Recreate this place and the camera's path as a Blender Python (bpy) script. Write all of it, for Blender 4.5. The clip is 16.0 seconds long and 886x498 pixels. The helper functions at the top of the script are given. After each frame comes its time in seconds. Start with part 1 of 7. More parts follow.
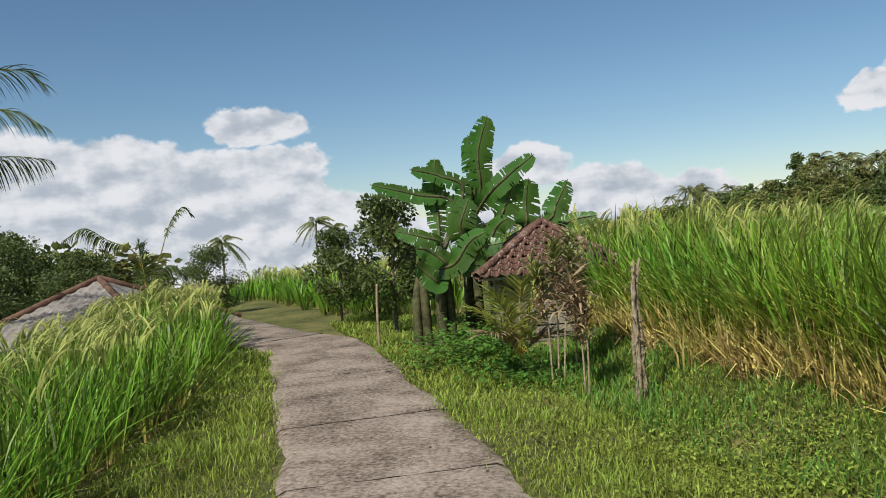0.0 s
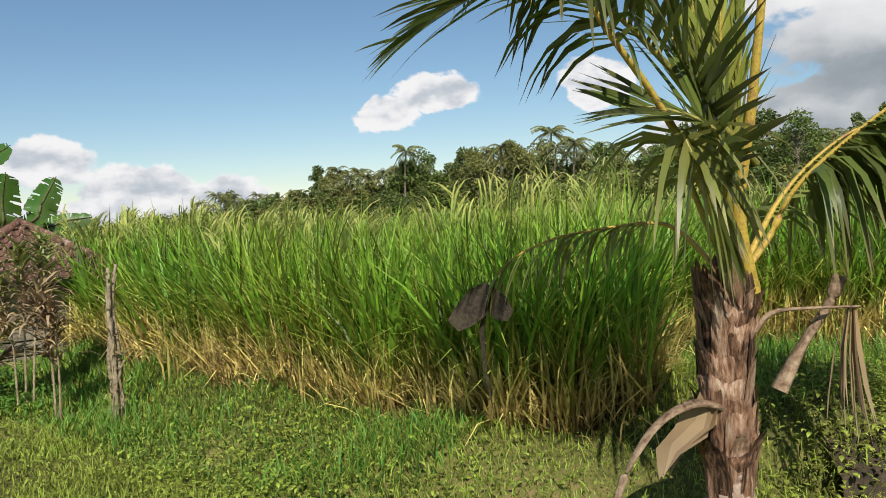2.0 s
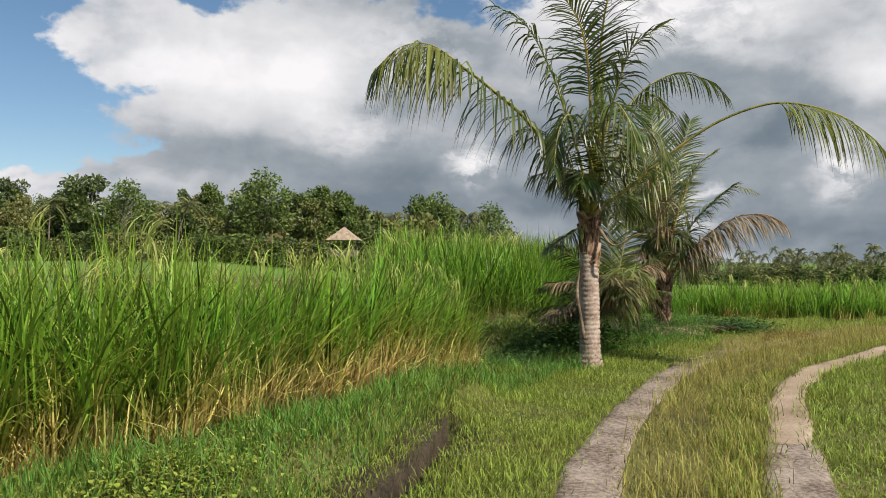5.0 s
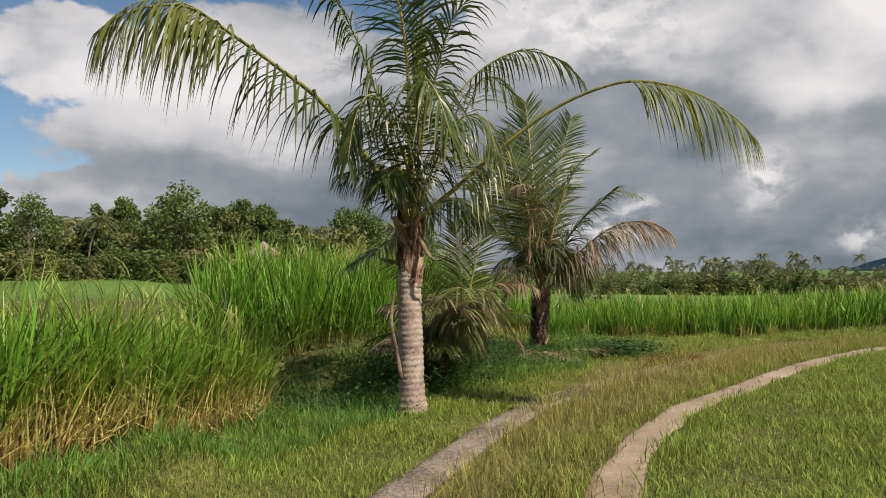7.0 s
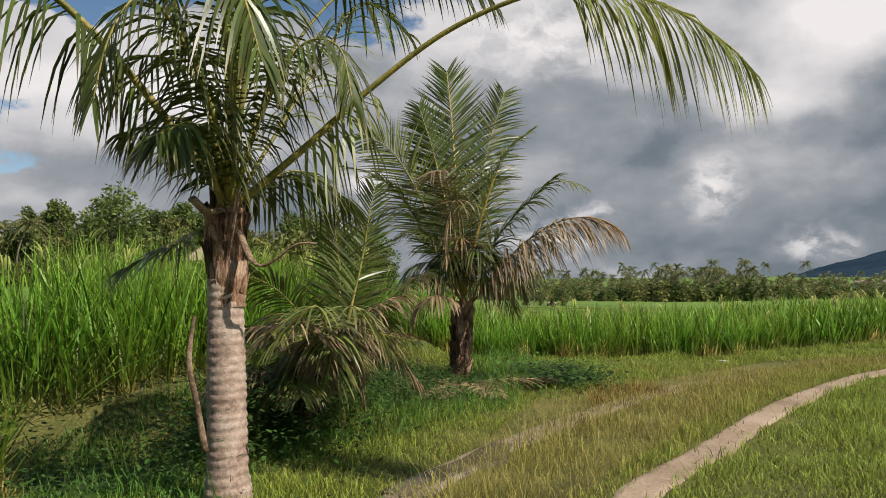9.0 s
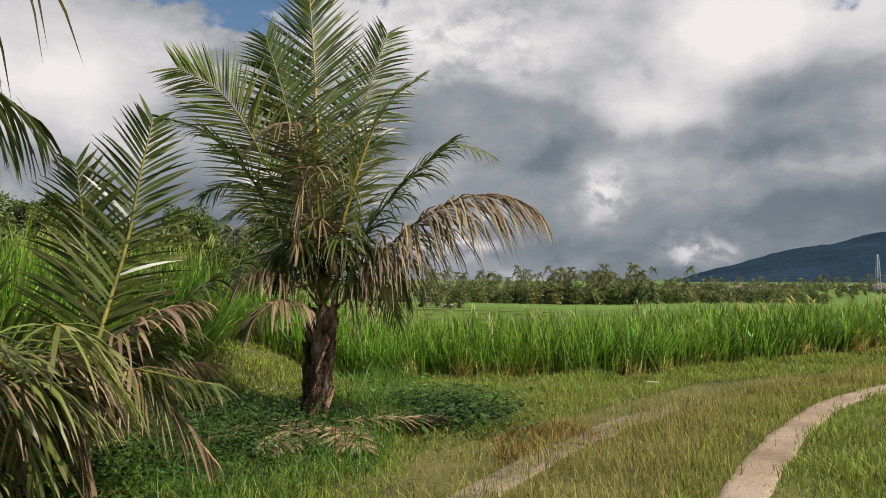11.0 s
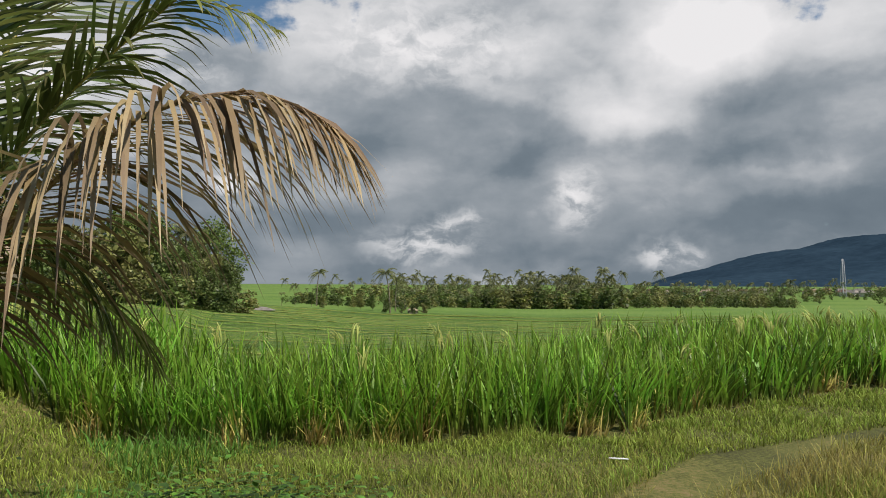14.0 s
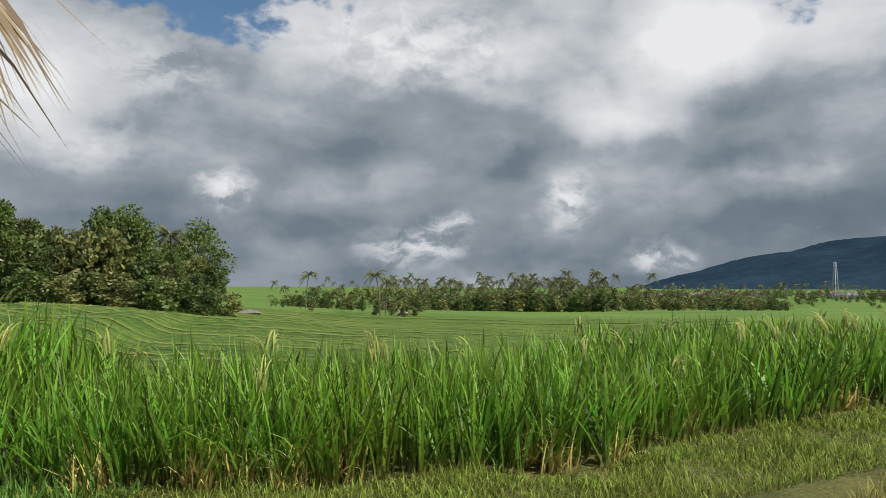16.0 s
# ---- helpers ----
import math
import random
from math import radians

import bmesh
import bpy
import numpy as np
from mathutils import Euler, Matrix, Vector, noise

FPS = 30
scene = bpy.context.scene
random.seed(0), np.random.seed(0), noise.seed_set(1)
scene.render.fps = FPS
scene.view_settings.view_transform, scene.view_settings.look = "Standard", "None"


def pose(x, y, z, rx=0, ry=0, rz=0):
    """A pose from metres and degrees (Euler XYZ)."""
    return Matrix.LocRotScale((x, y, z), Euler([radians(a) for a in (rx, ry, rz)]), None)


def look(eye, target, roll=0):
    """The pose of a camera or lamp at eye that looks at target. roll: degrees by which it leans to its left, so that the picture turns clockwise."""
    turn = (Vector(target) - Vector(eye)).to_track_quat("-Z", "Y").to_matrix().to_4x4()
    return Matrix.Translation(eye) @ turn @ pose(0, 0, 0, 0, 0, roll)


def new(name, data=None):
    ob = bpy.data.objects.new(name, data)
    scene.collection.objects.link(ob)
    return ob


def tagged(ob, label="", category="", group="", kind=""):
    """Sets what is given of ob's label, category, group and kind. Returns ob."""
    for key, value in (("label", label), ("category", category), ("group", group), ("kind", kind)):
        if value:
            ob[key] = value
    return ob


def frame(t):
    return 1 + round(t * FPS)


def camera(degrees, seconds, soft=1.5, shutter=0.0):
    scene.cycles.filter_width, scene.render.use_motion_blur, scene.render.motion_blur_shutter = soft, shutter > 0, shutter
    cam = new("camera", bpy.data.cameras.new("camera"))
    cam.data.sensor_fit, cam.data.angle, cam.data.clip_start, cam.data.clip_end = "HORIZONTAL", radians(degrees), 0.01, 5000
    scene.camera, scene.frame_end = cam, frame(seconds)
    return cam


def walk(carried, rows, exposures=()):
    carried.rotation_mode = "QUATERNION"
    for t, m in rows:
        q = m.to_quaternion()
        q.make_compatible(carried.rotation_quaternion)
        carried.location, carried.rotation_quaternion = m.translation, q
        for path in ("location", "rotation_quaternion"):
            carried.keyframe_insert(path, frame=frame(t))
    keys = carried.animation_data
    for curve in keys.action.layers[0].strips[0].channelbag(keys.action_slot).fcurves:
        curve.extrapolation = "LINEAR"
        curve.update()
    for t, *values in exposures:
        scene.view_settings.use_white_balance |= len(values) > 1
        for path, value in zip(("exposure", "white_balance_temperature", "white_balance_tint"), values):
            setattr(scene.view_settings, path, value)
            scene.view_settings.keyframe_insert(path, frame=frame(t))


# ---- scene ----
cam = camera(59.0, 16.0, soft=0.95)
PATH = [
    (0, (-1.321, 1.235, 1.455), (-1.042, 3.215, 1.414), -4.3),
    (0.5, (-1.231, 1.29, 1.443), (-0.62, 3.193, 1.381), -4.0),
    (1, (-1.103, 1.349, 1.425), (-0.191, 3.127, 1.346), -3.7),
    (1.5, (-0.998, 1.359, 1.414), (0.133, 3.006, 1.324), -3.3),
    (2, (-0.896, 1.313, 1.415), (0.422, 2.814, 1.313), -3.0),
    (2.5, (-0.76, 1.234, 1.42), (0.736, 2.556, 1.304), -2.9),
    (3, (-0.592, 1.165, 1.412), (1.092, 2.235, 1.28), -2.4),
    (3.5, (-0.287, 1.129, 1.399), (1.557, 1.892, 1.258), -1.6),
    (4, (0.069, 1.007, 1.382), (2.01, 1.473, 1.249), -0.8),
    (4.5, (0.594, 0.735, 1.437), (2.58, 0.966, 1.369), -0.2),
    (5, (1.208, 0.508, 1.459), (3.206, 0.607, 1.486), 0.2),
    (5.2, (1.427, 0.389, 1.436), (3.425, 0.452, 1.486), 0.2),
    (7.3, (3.824, -1.294, 1.558), (5.822, -1.369, 1.618), -0.8),
    (7.5, (4.119, -1.413, 1.574), (6.116, -1.5, 1.637), -0.9),
    (8, (4.911, -1.627, 1.551), (6.907, -1.736, 1.621), -0.8),
    (8.5, (5.64, -1.883, 1.561), (7.634, -2.016, 1.634), -0.7),
    (9, (6.338, -2.031, 1.559), (8.329, -2.203, 1.633), -0.6),
    (9.5, (7.038, -2.223, 1.552), (9.02, -2.477, 1.629), -0.6),
    (10, (7.786, -2.336, 1.549), (9.751, -2.697, 1.625), -0.1),
    (10.2, (8.105, -2.388, 1.55), (10.063, -2.785, 1.624), -0.0),
    (12.3, (11.363, -3.676, 1.479), (13.31, -4.126, 1.559), 0.1),
    (12.5, (11.651, -3.818, 1.477), (13.595, -4.277, 1.56), 0.1),
    (13, (12.343, -4.153, 1.476), (14.285, -4.625, 1.558), 0.0),
    (13.5, (12.98, -4.558, 1.511), (14.917, -5.048, 1.595), 0.1),
    (14, (13.541, -4.954, 1.575), (15.475, -5.454, 1.661), 0.1),
    (14.5, (14.013, -5.278, 1.552), (15.946, -5.782, 1.64), 0.1),
    (15, (14.418, -5.534, 1.532), (16.35, -6.042, 1.623), 0.1),
    (15.5, (14.78, -5.747, 1.522), (16.711, -6.259, 1.613), 0.0),
    (16, (15.122, -5.938, 1.518), (17.052, -6.454, 1.611), 0.1),
]
walk(cam, [(t, look(eye, target, roll)) for t, eye, target, roll in PATH],
     exposures=[(0.0, 0.0, 6300, 10), (1.2, 0.03, 6400, 10), (2.5, 0.27, 6600, 11), (4.4, 0.24, 6550, 12), (7.4, 0.03, 6750, 15), (10.2, 0.04, 6750, 15), (13.0, 0.02, 6650, 13), (16.0, 0.0, 6400, 11)])
# ---- place ----
# world: clear blue towards the north, cumulus low down, storm cloud towards the east and south-east
SUN_EL, SUN_AZ = 46.0, 221.0


def build_world():
    w = bpy.data.worlds.new("sky_world")
    w.use_nodes = True
    scene.world = w
    nt = w.node_tree
    nt.nodes.clear()
    N, L = nt.nodes.new, nt.links.new

    def math_node(op, a, b=None, clamp=False):
        n = N("ShaderNodeMath")
        n.operation, n.use_clamp = op, clamp
        for i, v in enumerate((a, b)):
            if v is None:
                continue
            if isinstance(v, (int, float)):
                n.inputs[i].default_value = v
            else:
                L(v, n.inputs[i])
        return n.outputs[0]

    def ramp(v, lo, hi, a=0.0, b=1.0):
        n = N("ShaderNodeMapRange")
        n.interpolation_type = "SMOOTHSTEP"
        L(v, n.inputs[0])
        for i, q in enumerate((lo, hi, a, b)):
            n.inputs[i + 1].default_value = q
        return n.outputs[0]

    def mix(f, a, b):
        n = N("ShaderNodeMix")
        n.data_type = "RGBA"
        L(f, n.inputs[0])
        for i, q in ((6, a), (7, b)):
            if isinstance(q, tuple):
                n.inputs[i].default_value = (*q, 1)
            else:
                L(q, n.inputs[i])
        return n.outputs[2]

    def noise_at(vec, scale, detail, rough=0.55, dist=0.0):
        n = N("ShaderNodeTexNoise")
        n.inputs["Scale"].default_value = scale
        n.inputs["Detail"].default_value = detail
        n.inputs["Roughness"].default_value = rough
        n.inputs["Distortion"].default_value = dist
        L(vec, n.inputs["Vector"])
        return n.outputs["Fac"]

    def stretch(vec, sx, sy, sz, off=(0, 0, 0)):
        n = N("ShaderNodeMapping")
        n.inputs["Scale"].default_value = (sx, sy, sz)
        n.inputs["Location"].default_value = off
        L(vec, n.inputs["Vector"])
        return n.outputs[0]

    co = N("ShaderNodeTexCoord").outputs["Generated"]
    sep = N("ShaderNodeSeparateXYZ")
    L(co, sep.inputs[0])
    x, y, z = sep.outputs
    sky = N("ShaderNodeTexSky")
    sky.sky_type, sky.sun_disc = "NISHITA", False
    sky.sun_elevation, sky.sun_rotation = radians(SUN_EL), radians(SUN_AZ)
    sky.air_density, sky.dust_density, sky.ozone_density = 1.0, 0.0, 3.0
    # bearing and height above the horizon in degrees, ruffled so that every outline billows
    az = math_node("MULTIPLY", math_node("ARCTAN2", x, y), 57.2958)
    el = math_node("MULTIPLY", math_node("ARCSINE", z), 57.2958)
    flat = N("ShaderNodeCombineXYZ")
    L(az, flat.inputs[0])
    L(el, flat.inputs[1])
    flat = flat.outputs[0]

    def ruffle(vec, scale, amount, detail):
        n, sub, mul, add = N("ShaderNodeTexNoise"), N("ShaderNodeVectorMath"), N("ShaderNodeVectorMath"), N("ShaderNodeVectorMath")
        n.inputs["Scale"].default_value, n.inputs["Detail"].default_value, n.inputs["Roughness"].default_value = scale, detail, 0.55
        L(vec, n.inputs["Vector"])
        sub.operation, mul.operation, add.operation = "SUBTRACT", "MULTIPLY", "ADD"
        L(n.outputs["Color"], sub.inputs[0])
        sub.inputs[1].default_value = (0.5, 0.5, 0.5)
        L(sub.outputs[0], mul.inputs[0])
        mul.inputs[1].default_value = (amount, amount * 0.65, 0)
        L(mul.outputs[0], add.inputs[0])
        L(vec, add.inputs[1])
        return add.outputs[0]

    def lobe(vec, a, e, ra, re, weight, soft):
        mp, ln = N("ShaderNodeMapping"), N("ShaderNodeVectorMath")
        mp.inputs["Scale"].default_value = (1 / ra, 1 / re, 0)
        mp.inputs["Location"].default_value = (-a / ra, -e / re, 0)
        L(vec, mp.inputs["Vector"])
        ln.operation = "LENGTH"
        L(mp.outputs[0], ln.inputs[0])
        if soft:
            return ramp(ln.outputs["Value"], 0.0, 1.25, weight, 0.0)
        return math_node("SUBTRACT", 1.0, ln.outputs["Value"])

    wide, tight = ruffle(flat, 0.11, 10.0, 7), ruffle(flat, 0.36, 3.4, 9)
    grain = noise_at(stretch(flat, 0.30, 0.48, 1), 1.0, 9, 0.56)
    lit = noise_at(stretch(flat, 0.30, 0.48, 1, (0.22, -0.42, 0)), 1.0, 5, 0.5)
    relief = math_node("SUBTRACT", grain, lit)
    low_a, low_b = (noise_at(stretch(wide, 0.11, 0.17, 1, o), 1.0, 6, 0.5) for o in ((0, 0, 0), (0.16, -0.30, 0)))
    soft_relief = math_node("SUBTRACT", low_a, low_b)
    slow = noise_at(stretch(flat, 0.075, 0.15, 1, (1.3, 0.4, 0)), 1.0, 7, 0.52)
    # fair-weather heaps: bearing, height, half width, half height
    heaps = ((-4.8, 8.6, 3.8, 1.5), (-20.0, 5.6, 6.0, 2.9), (-13.5, 5.6, 5.0, 2.7), (-8.0, 4.9, 4.5, 2.5), (-3.0, 5.2, 3.4, 2.2), (-11.0, 2.2, 17.0, 2.4), (12.0, -0.4, 60.0, 2.2),
             (14.5, 4.4, 3.2, 2.0), (20.5, 2.4, 4.2, 2.0), (25.5, 1.6, 4.0, 1.6), (37.9, 6.8, 2.6, 1.3), (41.5, 8.4, 3.2, 1.4), (53.0, 8.2, 2.8, 1.9), (60.5, 4.2, 5.0, 1.7))
    banks = ((80.0, 11.5, 16.5, 7.6), (69.0, 5.0, 8.0, 2.6), (66.0, 14.5, 6.0, 3.4), (92.0, 6.0, 22.0, 9.0), (112.0, 10.0, 27.0, 16.0), (150.0, 10.0, 30.0, 15.0), (-70.0, 7.0, 26.0, 6.0), (-130.0, 8.0, 30.0, 6.0))
    body = None
    for q in heaps + banks:
        v = lobe(tight, *q, 1.0, False)
        body = v if body is None else math_node("MAXIMUM", body, v)
    body = math_node("ADD", body, math_node("MULTIPLY", math_node("SUBTRACT", grain, 0.5), 0.9))
    # overhead the cloud is broken, closing towards the storm
    storm = math_node("ADD", math_node("MULTIPLY", x, 0.80), math_node("MULTIPLY", y, -0.60))
    over = math_node("ADD", noise_at(stretch(co, 5.5, 5.5, 9.5, (0.75, 0.1, 0.35)), 1.0, 8, 0.52), math_node("MULTIPLY", ramp(storm, 0.22, 0.70), 0.24))
    aloft = math_node("MULTIPLY", ramp(over, 0.60, 0.66), ramp(z, 0.33, 0.42))
    cover = math_node("MAXIMUM", ramp(body, -0.02, 0.16), aloft)
    # fair cloud: white crowns, soft grey undersides
    glow = math_node("ADD", math_node("MULTIPLY", relief, 1.5), math_node("SUBTRACT", 0.70, math_node("MULTIPLY", body, 0.30)))
    fair = mix(ramp(glow, 0.25, 0.80), (0.46, 0.51, 0.57), (0.83, 0.83, 0.84))
    # storm cloud from slate blue to glaring white
    tone = math_node("ADD", math_node("ADD", 0.455, ramp(el, 4.0, 17.0, 0.0, 0.085)), math_node("MULTIPLY", math_node("SUBTRACT", slow, 0.5), 0.34))
    tone = math_node("ADD", tone, math_node("MULTIPLY", soft_relief, 0.20))
    breaks = ((123.0, 17.0, 5.6, 4.6, 0.26), (118.0, 12.2, 6.0, 2.6, 0.20), (131.0, 17.0, 9.0, 4.0, 0.12), (114.3, 6.2, 2.2, 2.6, 0.15), (103.0, 2.7, 5.2, 1.7, 0.17), (105.5, 4.5, 2.8, 1.3, 0.14),
              (120.2, 1.9, 3.0, 1.3, 0.16), (89.2, 6.8, 2.4, 1.9, 0.17), (85.0, 14.8, 5.0, 2.6, 0.09), (80.5, 9.5, 5.0, 2.4, 0.05), (103.0, 17.0, 10.0, 3.6, 0.11))
    lights = ((76.0, 12.0, 12.0, 6.0, 0.17), (67.0, 13.5, 7.0, 4.0, 0.11), (112.0, 16.0, 9.0, 3.5, 0.10), (70.0, 5.0, 9.0, 1.8, 0.10), (129.0, 8.0, 3.5, 1.2, 0.06), (93.0, 13.5, 5.0, 3.0, 0.05), (108.0, 0.8, 9.0, 1.0, 0.07))
    shades = ((98.0, 9.6, 7.0, 2.8, -0.08), (109.0, 8.6, 7.0, 1.9, -0.09), (124.5, 9.0, 9.0, 1.8, -0.09), (127.0, 4.8, 9.5, 2.0, -0.09), (94.5, 4.4, 4.5, 1.7, -0.07), (112.0, 10.4, 3.5, 1.5, -0.05), (84.0, 11.0, 3.5, 2.0, -0.07))
    ragged = ramp(noise_at(stretch(tight, 0.34, 0.62, 1, (4.1, 2.2, 0)), 1.0, 7, 0.6), 0.36, 0.62, 0.15, 1.45)
    for i, q in enumerate(breaks):
        v = lobe(tight, *q, True)
        tone = math_node("ADD", tone, math_node("MULTIPLY", v, ragged) if i > 2 else v)
    for q in lights + shades:
        tone = math_node("ADD", tone, lobe(wide, *q, True))
    rn = N("ShaderNodeValToRGB")
    for pos, c in ((0.32, (0.125, 0.165, 0.20)), (0.42, (0.175, 0.22, 0.258)), (0.50, (0.31, 0.35, 0.385)), (0.58, (0.56, 0.585, 0.605)), (0.72, (0.86, 0.86, 0.865))):
        e = rn.color_ramp.elements[0] if pos == 0.32 else rn.color_ramp.elements.new(pos)
        e.position, e.color = pos, (*c, 1)
    rn.color_ramp.elements.remove(rn.color_ramp.elements[-1])
    L(tone, rn.inputs[0])
    cloud = mix(ramp(storm, 0.30, 0.56), fair, rn.outputs[0])
    bg_sky, bg_cloud, ms, out = N("ShaderNodeBackground"), N("ShaderNodeBackground"), N("ShaderNodeMixShader"), N("ShaderNodeOutputWorld")
    air = N("ShaderNodeHueSaturation")
    air.inputs["Hue"].default_value, air.inputs["Saturation"].default_value = 0.494, 1.06
    L(sky.outputs[0], air.inputs["Color"])
    L(air.outputs[0], bg_sky.inputs[0])
    bg_sky.inputs[1].default_value = 0.084
    L(cloud, bg_cloud.inputs[0])
    bg_cloud.inputs[1].default_value = 0.95
    L(cover, ms.inputs[0])
    L(bg_sky.outputs[0], ms.inputs[1])
    L(bg_cloud.outputs[0], ms.inputs[2])
    L(ms.outputs[0], out.inputs[0])


build_world()
sun_data = bpy.data.lights.new("sun", "SUN")
sun_data.energy, sun_data.angle, sun_data.color = 5.0, radians(0.6), (1.0, 0.95, 0.86)
sun = new("sun", sun_data)
_a, _e = radians(SUN_AZ), radians(SUN_EL)
TO_SUN = Vector((math.sin(_a) * math.cos(_e), math.cos(_a) * math.cos(_e), math.sin(_e)))
sun.matrix_world = look(TO_SUN * 60, (0, 0, 0))


# ---- materials ----
def node_mat(name):
    m = bpy.data.materials.new(name)
    m.use_nodes = True
    m.node_tree.nodes.clear()
    return m, m.node_tree.nodes.new, m.node_tree.links.new


def ramp_node(N, L, fac, stops):
    n = N("ShaderNodeValToRGB")
    while len(n.color_ramp.elements) < len(stops):
        n.color_ramp.elements.new(0.5)
    for e, (p, c) in zip(n.color_ramp.elements, stops):
        e.position, e.color = p, (*c, 1)
    L(fac, n.inputs[0])
    return n.outputs[0]


def rough_mat(name, stops, scale=3.0, fine=40.0, rough=0.9, bump=0.3, island=0.0, spec=0.25, weight=0.5, dist=0.02, tall=1.0):
    """A matt surface: a wide stain noise and a fine grain noise through one ramp, with relief from the grain."""
    m, N, L = node_mat(name)
    co = N("ShaderNodeTexCoord").outputs["Object"]
    if tall != 1.0:
        mp = N("ShaderNodeMapping")
        mp.inputs["Scale"].default_value = (1, 1, 1 / tall)
        L(co, mp.inputs["Vector"])
        co = mp.outputs[0]
    a, b = N("ShaderNodeTexNoise"), N("ShaderNodeTexNoise")
    for n, s, d in ((a, scale, 5), (b, fine, 6)):
        n.inputs["Scale"].default_value, n.inputs["Detail"].default_value = s, d
        n.inputs["Roughness"].default_value = 0.62
        L(co, n.inputs["Vector"])
    mixn = N("ShaderNodeMath")
    mixn.operation = "MULTIPLY_ADD"
    sub = N("ShaderNodeMath")
    sub.operation = "SUBTRACT"
    L(b.outputs["Fac"], sub.inputs[0])
    sub.inputs[1].default_value = 0.5
    L(sub.outputs[0], mixn.inputs[0])
    mixn.inputs[1].default_value = weight * 2
    L(a.outputs["Fac"], mixn.inputs[2])
    fac = mixn.outputs[0]
    if island:
        geo, add = N("ShaderNodeNewGeometry"), N("ShaderNodeMath")
        add.operation = "MULTIPLY_ADD"
        L(geo.outputs["Random Per Island"], add.inputs[0])
        add.inputs[1].default_value = island
        L(fac, add.inputs[2])
        sub2 = N("ShaderNodeMath")
        sub2.operation = "SUBTRACT"
        L(add.outputs[0], sub2.inputs[0])
        sub2.inputs[1].default_value = island / 2
        fac = sub2.outputs[0]
    p, out, bp = N("ShaderNodeBsdfPrincipled"), N("ShaderNodeOutputMaterial"), N("ShaderNodeBump")
    L(ramp_node(N, L, fac, stops), p.inputs["Base Color"])
    p.inputs["Roughness"].default_value = rough
    p.inputs["Specular IOR Level"].default_value = spec
    bp.inputs["Strength"].default_value, bp.inputs["Distance"].default_value = bump, dist
    L(b.outputs["Fac"], bp.inputs["Height"])
    L(bp.outputs[0], p.inputs["Normal"])
    L(p.outputs[0], out.inputs[0])
    return m


def leaf_mat(name, along, vary=0.35, trans=0.35, rough=0.45, spec=0.35, stain=6.0):
    """A leaf: colour along its length (UV v), its own tone per leaf, blotches, and light that comes through."""
    m, N, L = node_mat(name)
    uv, sep = N("ShaderNodeUVMap"), N("ShaderNodeSeparateXYZ")
    L(uv.outputs[0], sep.inputs[0])
    col = ramp_node(N, L, sep.outputs[1], along)
    geo = N("ShaderNodeNewGeometry")
    tc, noi = N("ShaderNodeTexCoord"), N("ShaderNodeTexNoise")
    noi.inputs["Scale"].default_value, noi.inputs["Detail"].default_value = stain, 4
    L(tc.outputs["Object"], noi.inputs["Vector"])
    wide = N("ShaderNodeTexNoise")
    wide.inputs["Scale"].default_value = 0.9
    L(tc.outputs["Object"], wide.inputs["Vector"])
    hsv = N("ShaderNodeHueSaturation")

    def line(src, lo, hi):
        n = N("ShaderNodeMapRange")
        L(src, n.inputs[0])
        n.inputs[3].default_value, n.inputs[4].default_value = lo, hi
        return n.outputs[0]

    val = N("ShaderNodeMath")
    val.operation = "MULTIPLY"
    L(line(geo.outputs["Random Per Island"], 1 - vary, 1 + vary), val.inputs[0])
    L(line(noi.outputs["Fac"], 0.72, 1.28), val.inputs[1])
    hue = N("ShaderNodeMath")
    hue.operation = "ADD"
    L(line(wide.outputs["Fac"], -0.03, 0.03), hue.inputs[0])
    L(line(geo.outputs["Random Per Island"], 0.487, 0.513), hue.inputs[1])
    L(hue.outputs[0], hsv.inputs["Hue"])
    L(val.outputs[0], hsv.inputs["Value"])
    L(col, hsv.inputs["Color"])
    p, t, mx, out = N("ShaderNodeBsdfPrincipled"), N("ShaderNodeBsdfTranslucent"), N("ShaderNodeMixShader"), N("ShaderNodeOutputMaterial")
    L(hsv.outputs[0], p.inputs["Base Color"])
    p.inputs["Roughness"].default_value, p.inputs["Specular IOR Level"].default_value = rough, spec
    g = N("ShaderNodeGamma")
    L(hsv.outputs[0], g.inputs[0])
    g.inputs[1].default_value = 0.9
    L(g.outputs[0], t.inputs[0])
    mx.inputs[0].default_value = trans
    L(p.outputs[0], mx.inputs[1])
    L(t.outputs[0], mx.inputs[2])
    L(mx.outputs[0], out.inputs[0])
    return m


M_GROUND = rough_mat("turf_soil", [(0.28, (0.05, 0.05, 0.018)), (0.46, (0.095, 0.10, 0.025)), (0.60, (0.15, 0.145, 0.04)), (0.76, (0.22, 0.16, 0.07))], 0.9, 26, 0.95, 0.6)
M_FIELDS = rough_mat("far_field", [(0.3, (0.075, 0.145, 0.021)), (0.5, (0.120, 0.212, 0.030)), (0.7, (0.173, 0.246, 0.051))], 0.02, 0.9, 0.95, 0.3)
M_EARTH = rough_mat("bare_earth", [(0.28, (0.23, 0.165, 0.105)), (0.50, (0.35, 0.26, 0.175)), (0.70, (0.46, 0.36, 0.26))], 1.2, 40, 0.95, 0.4, weight=0.4)
M_WET = rough_mat("wet_mud", [(0.3, (0.07, 0.055, 0.035)), (0.7, (0.16, 0.125, 0.08))], 3, 30, 0.25, 0.2, spec=0.5)
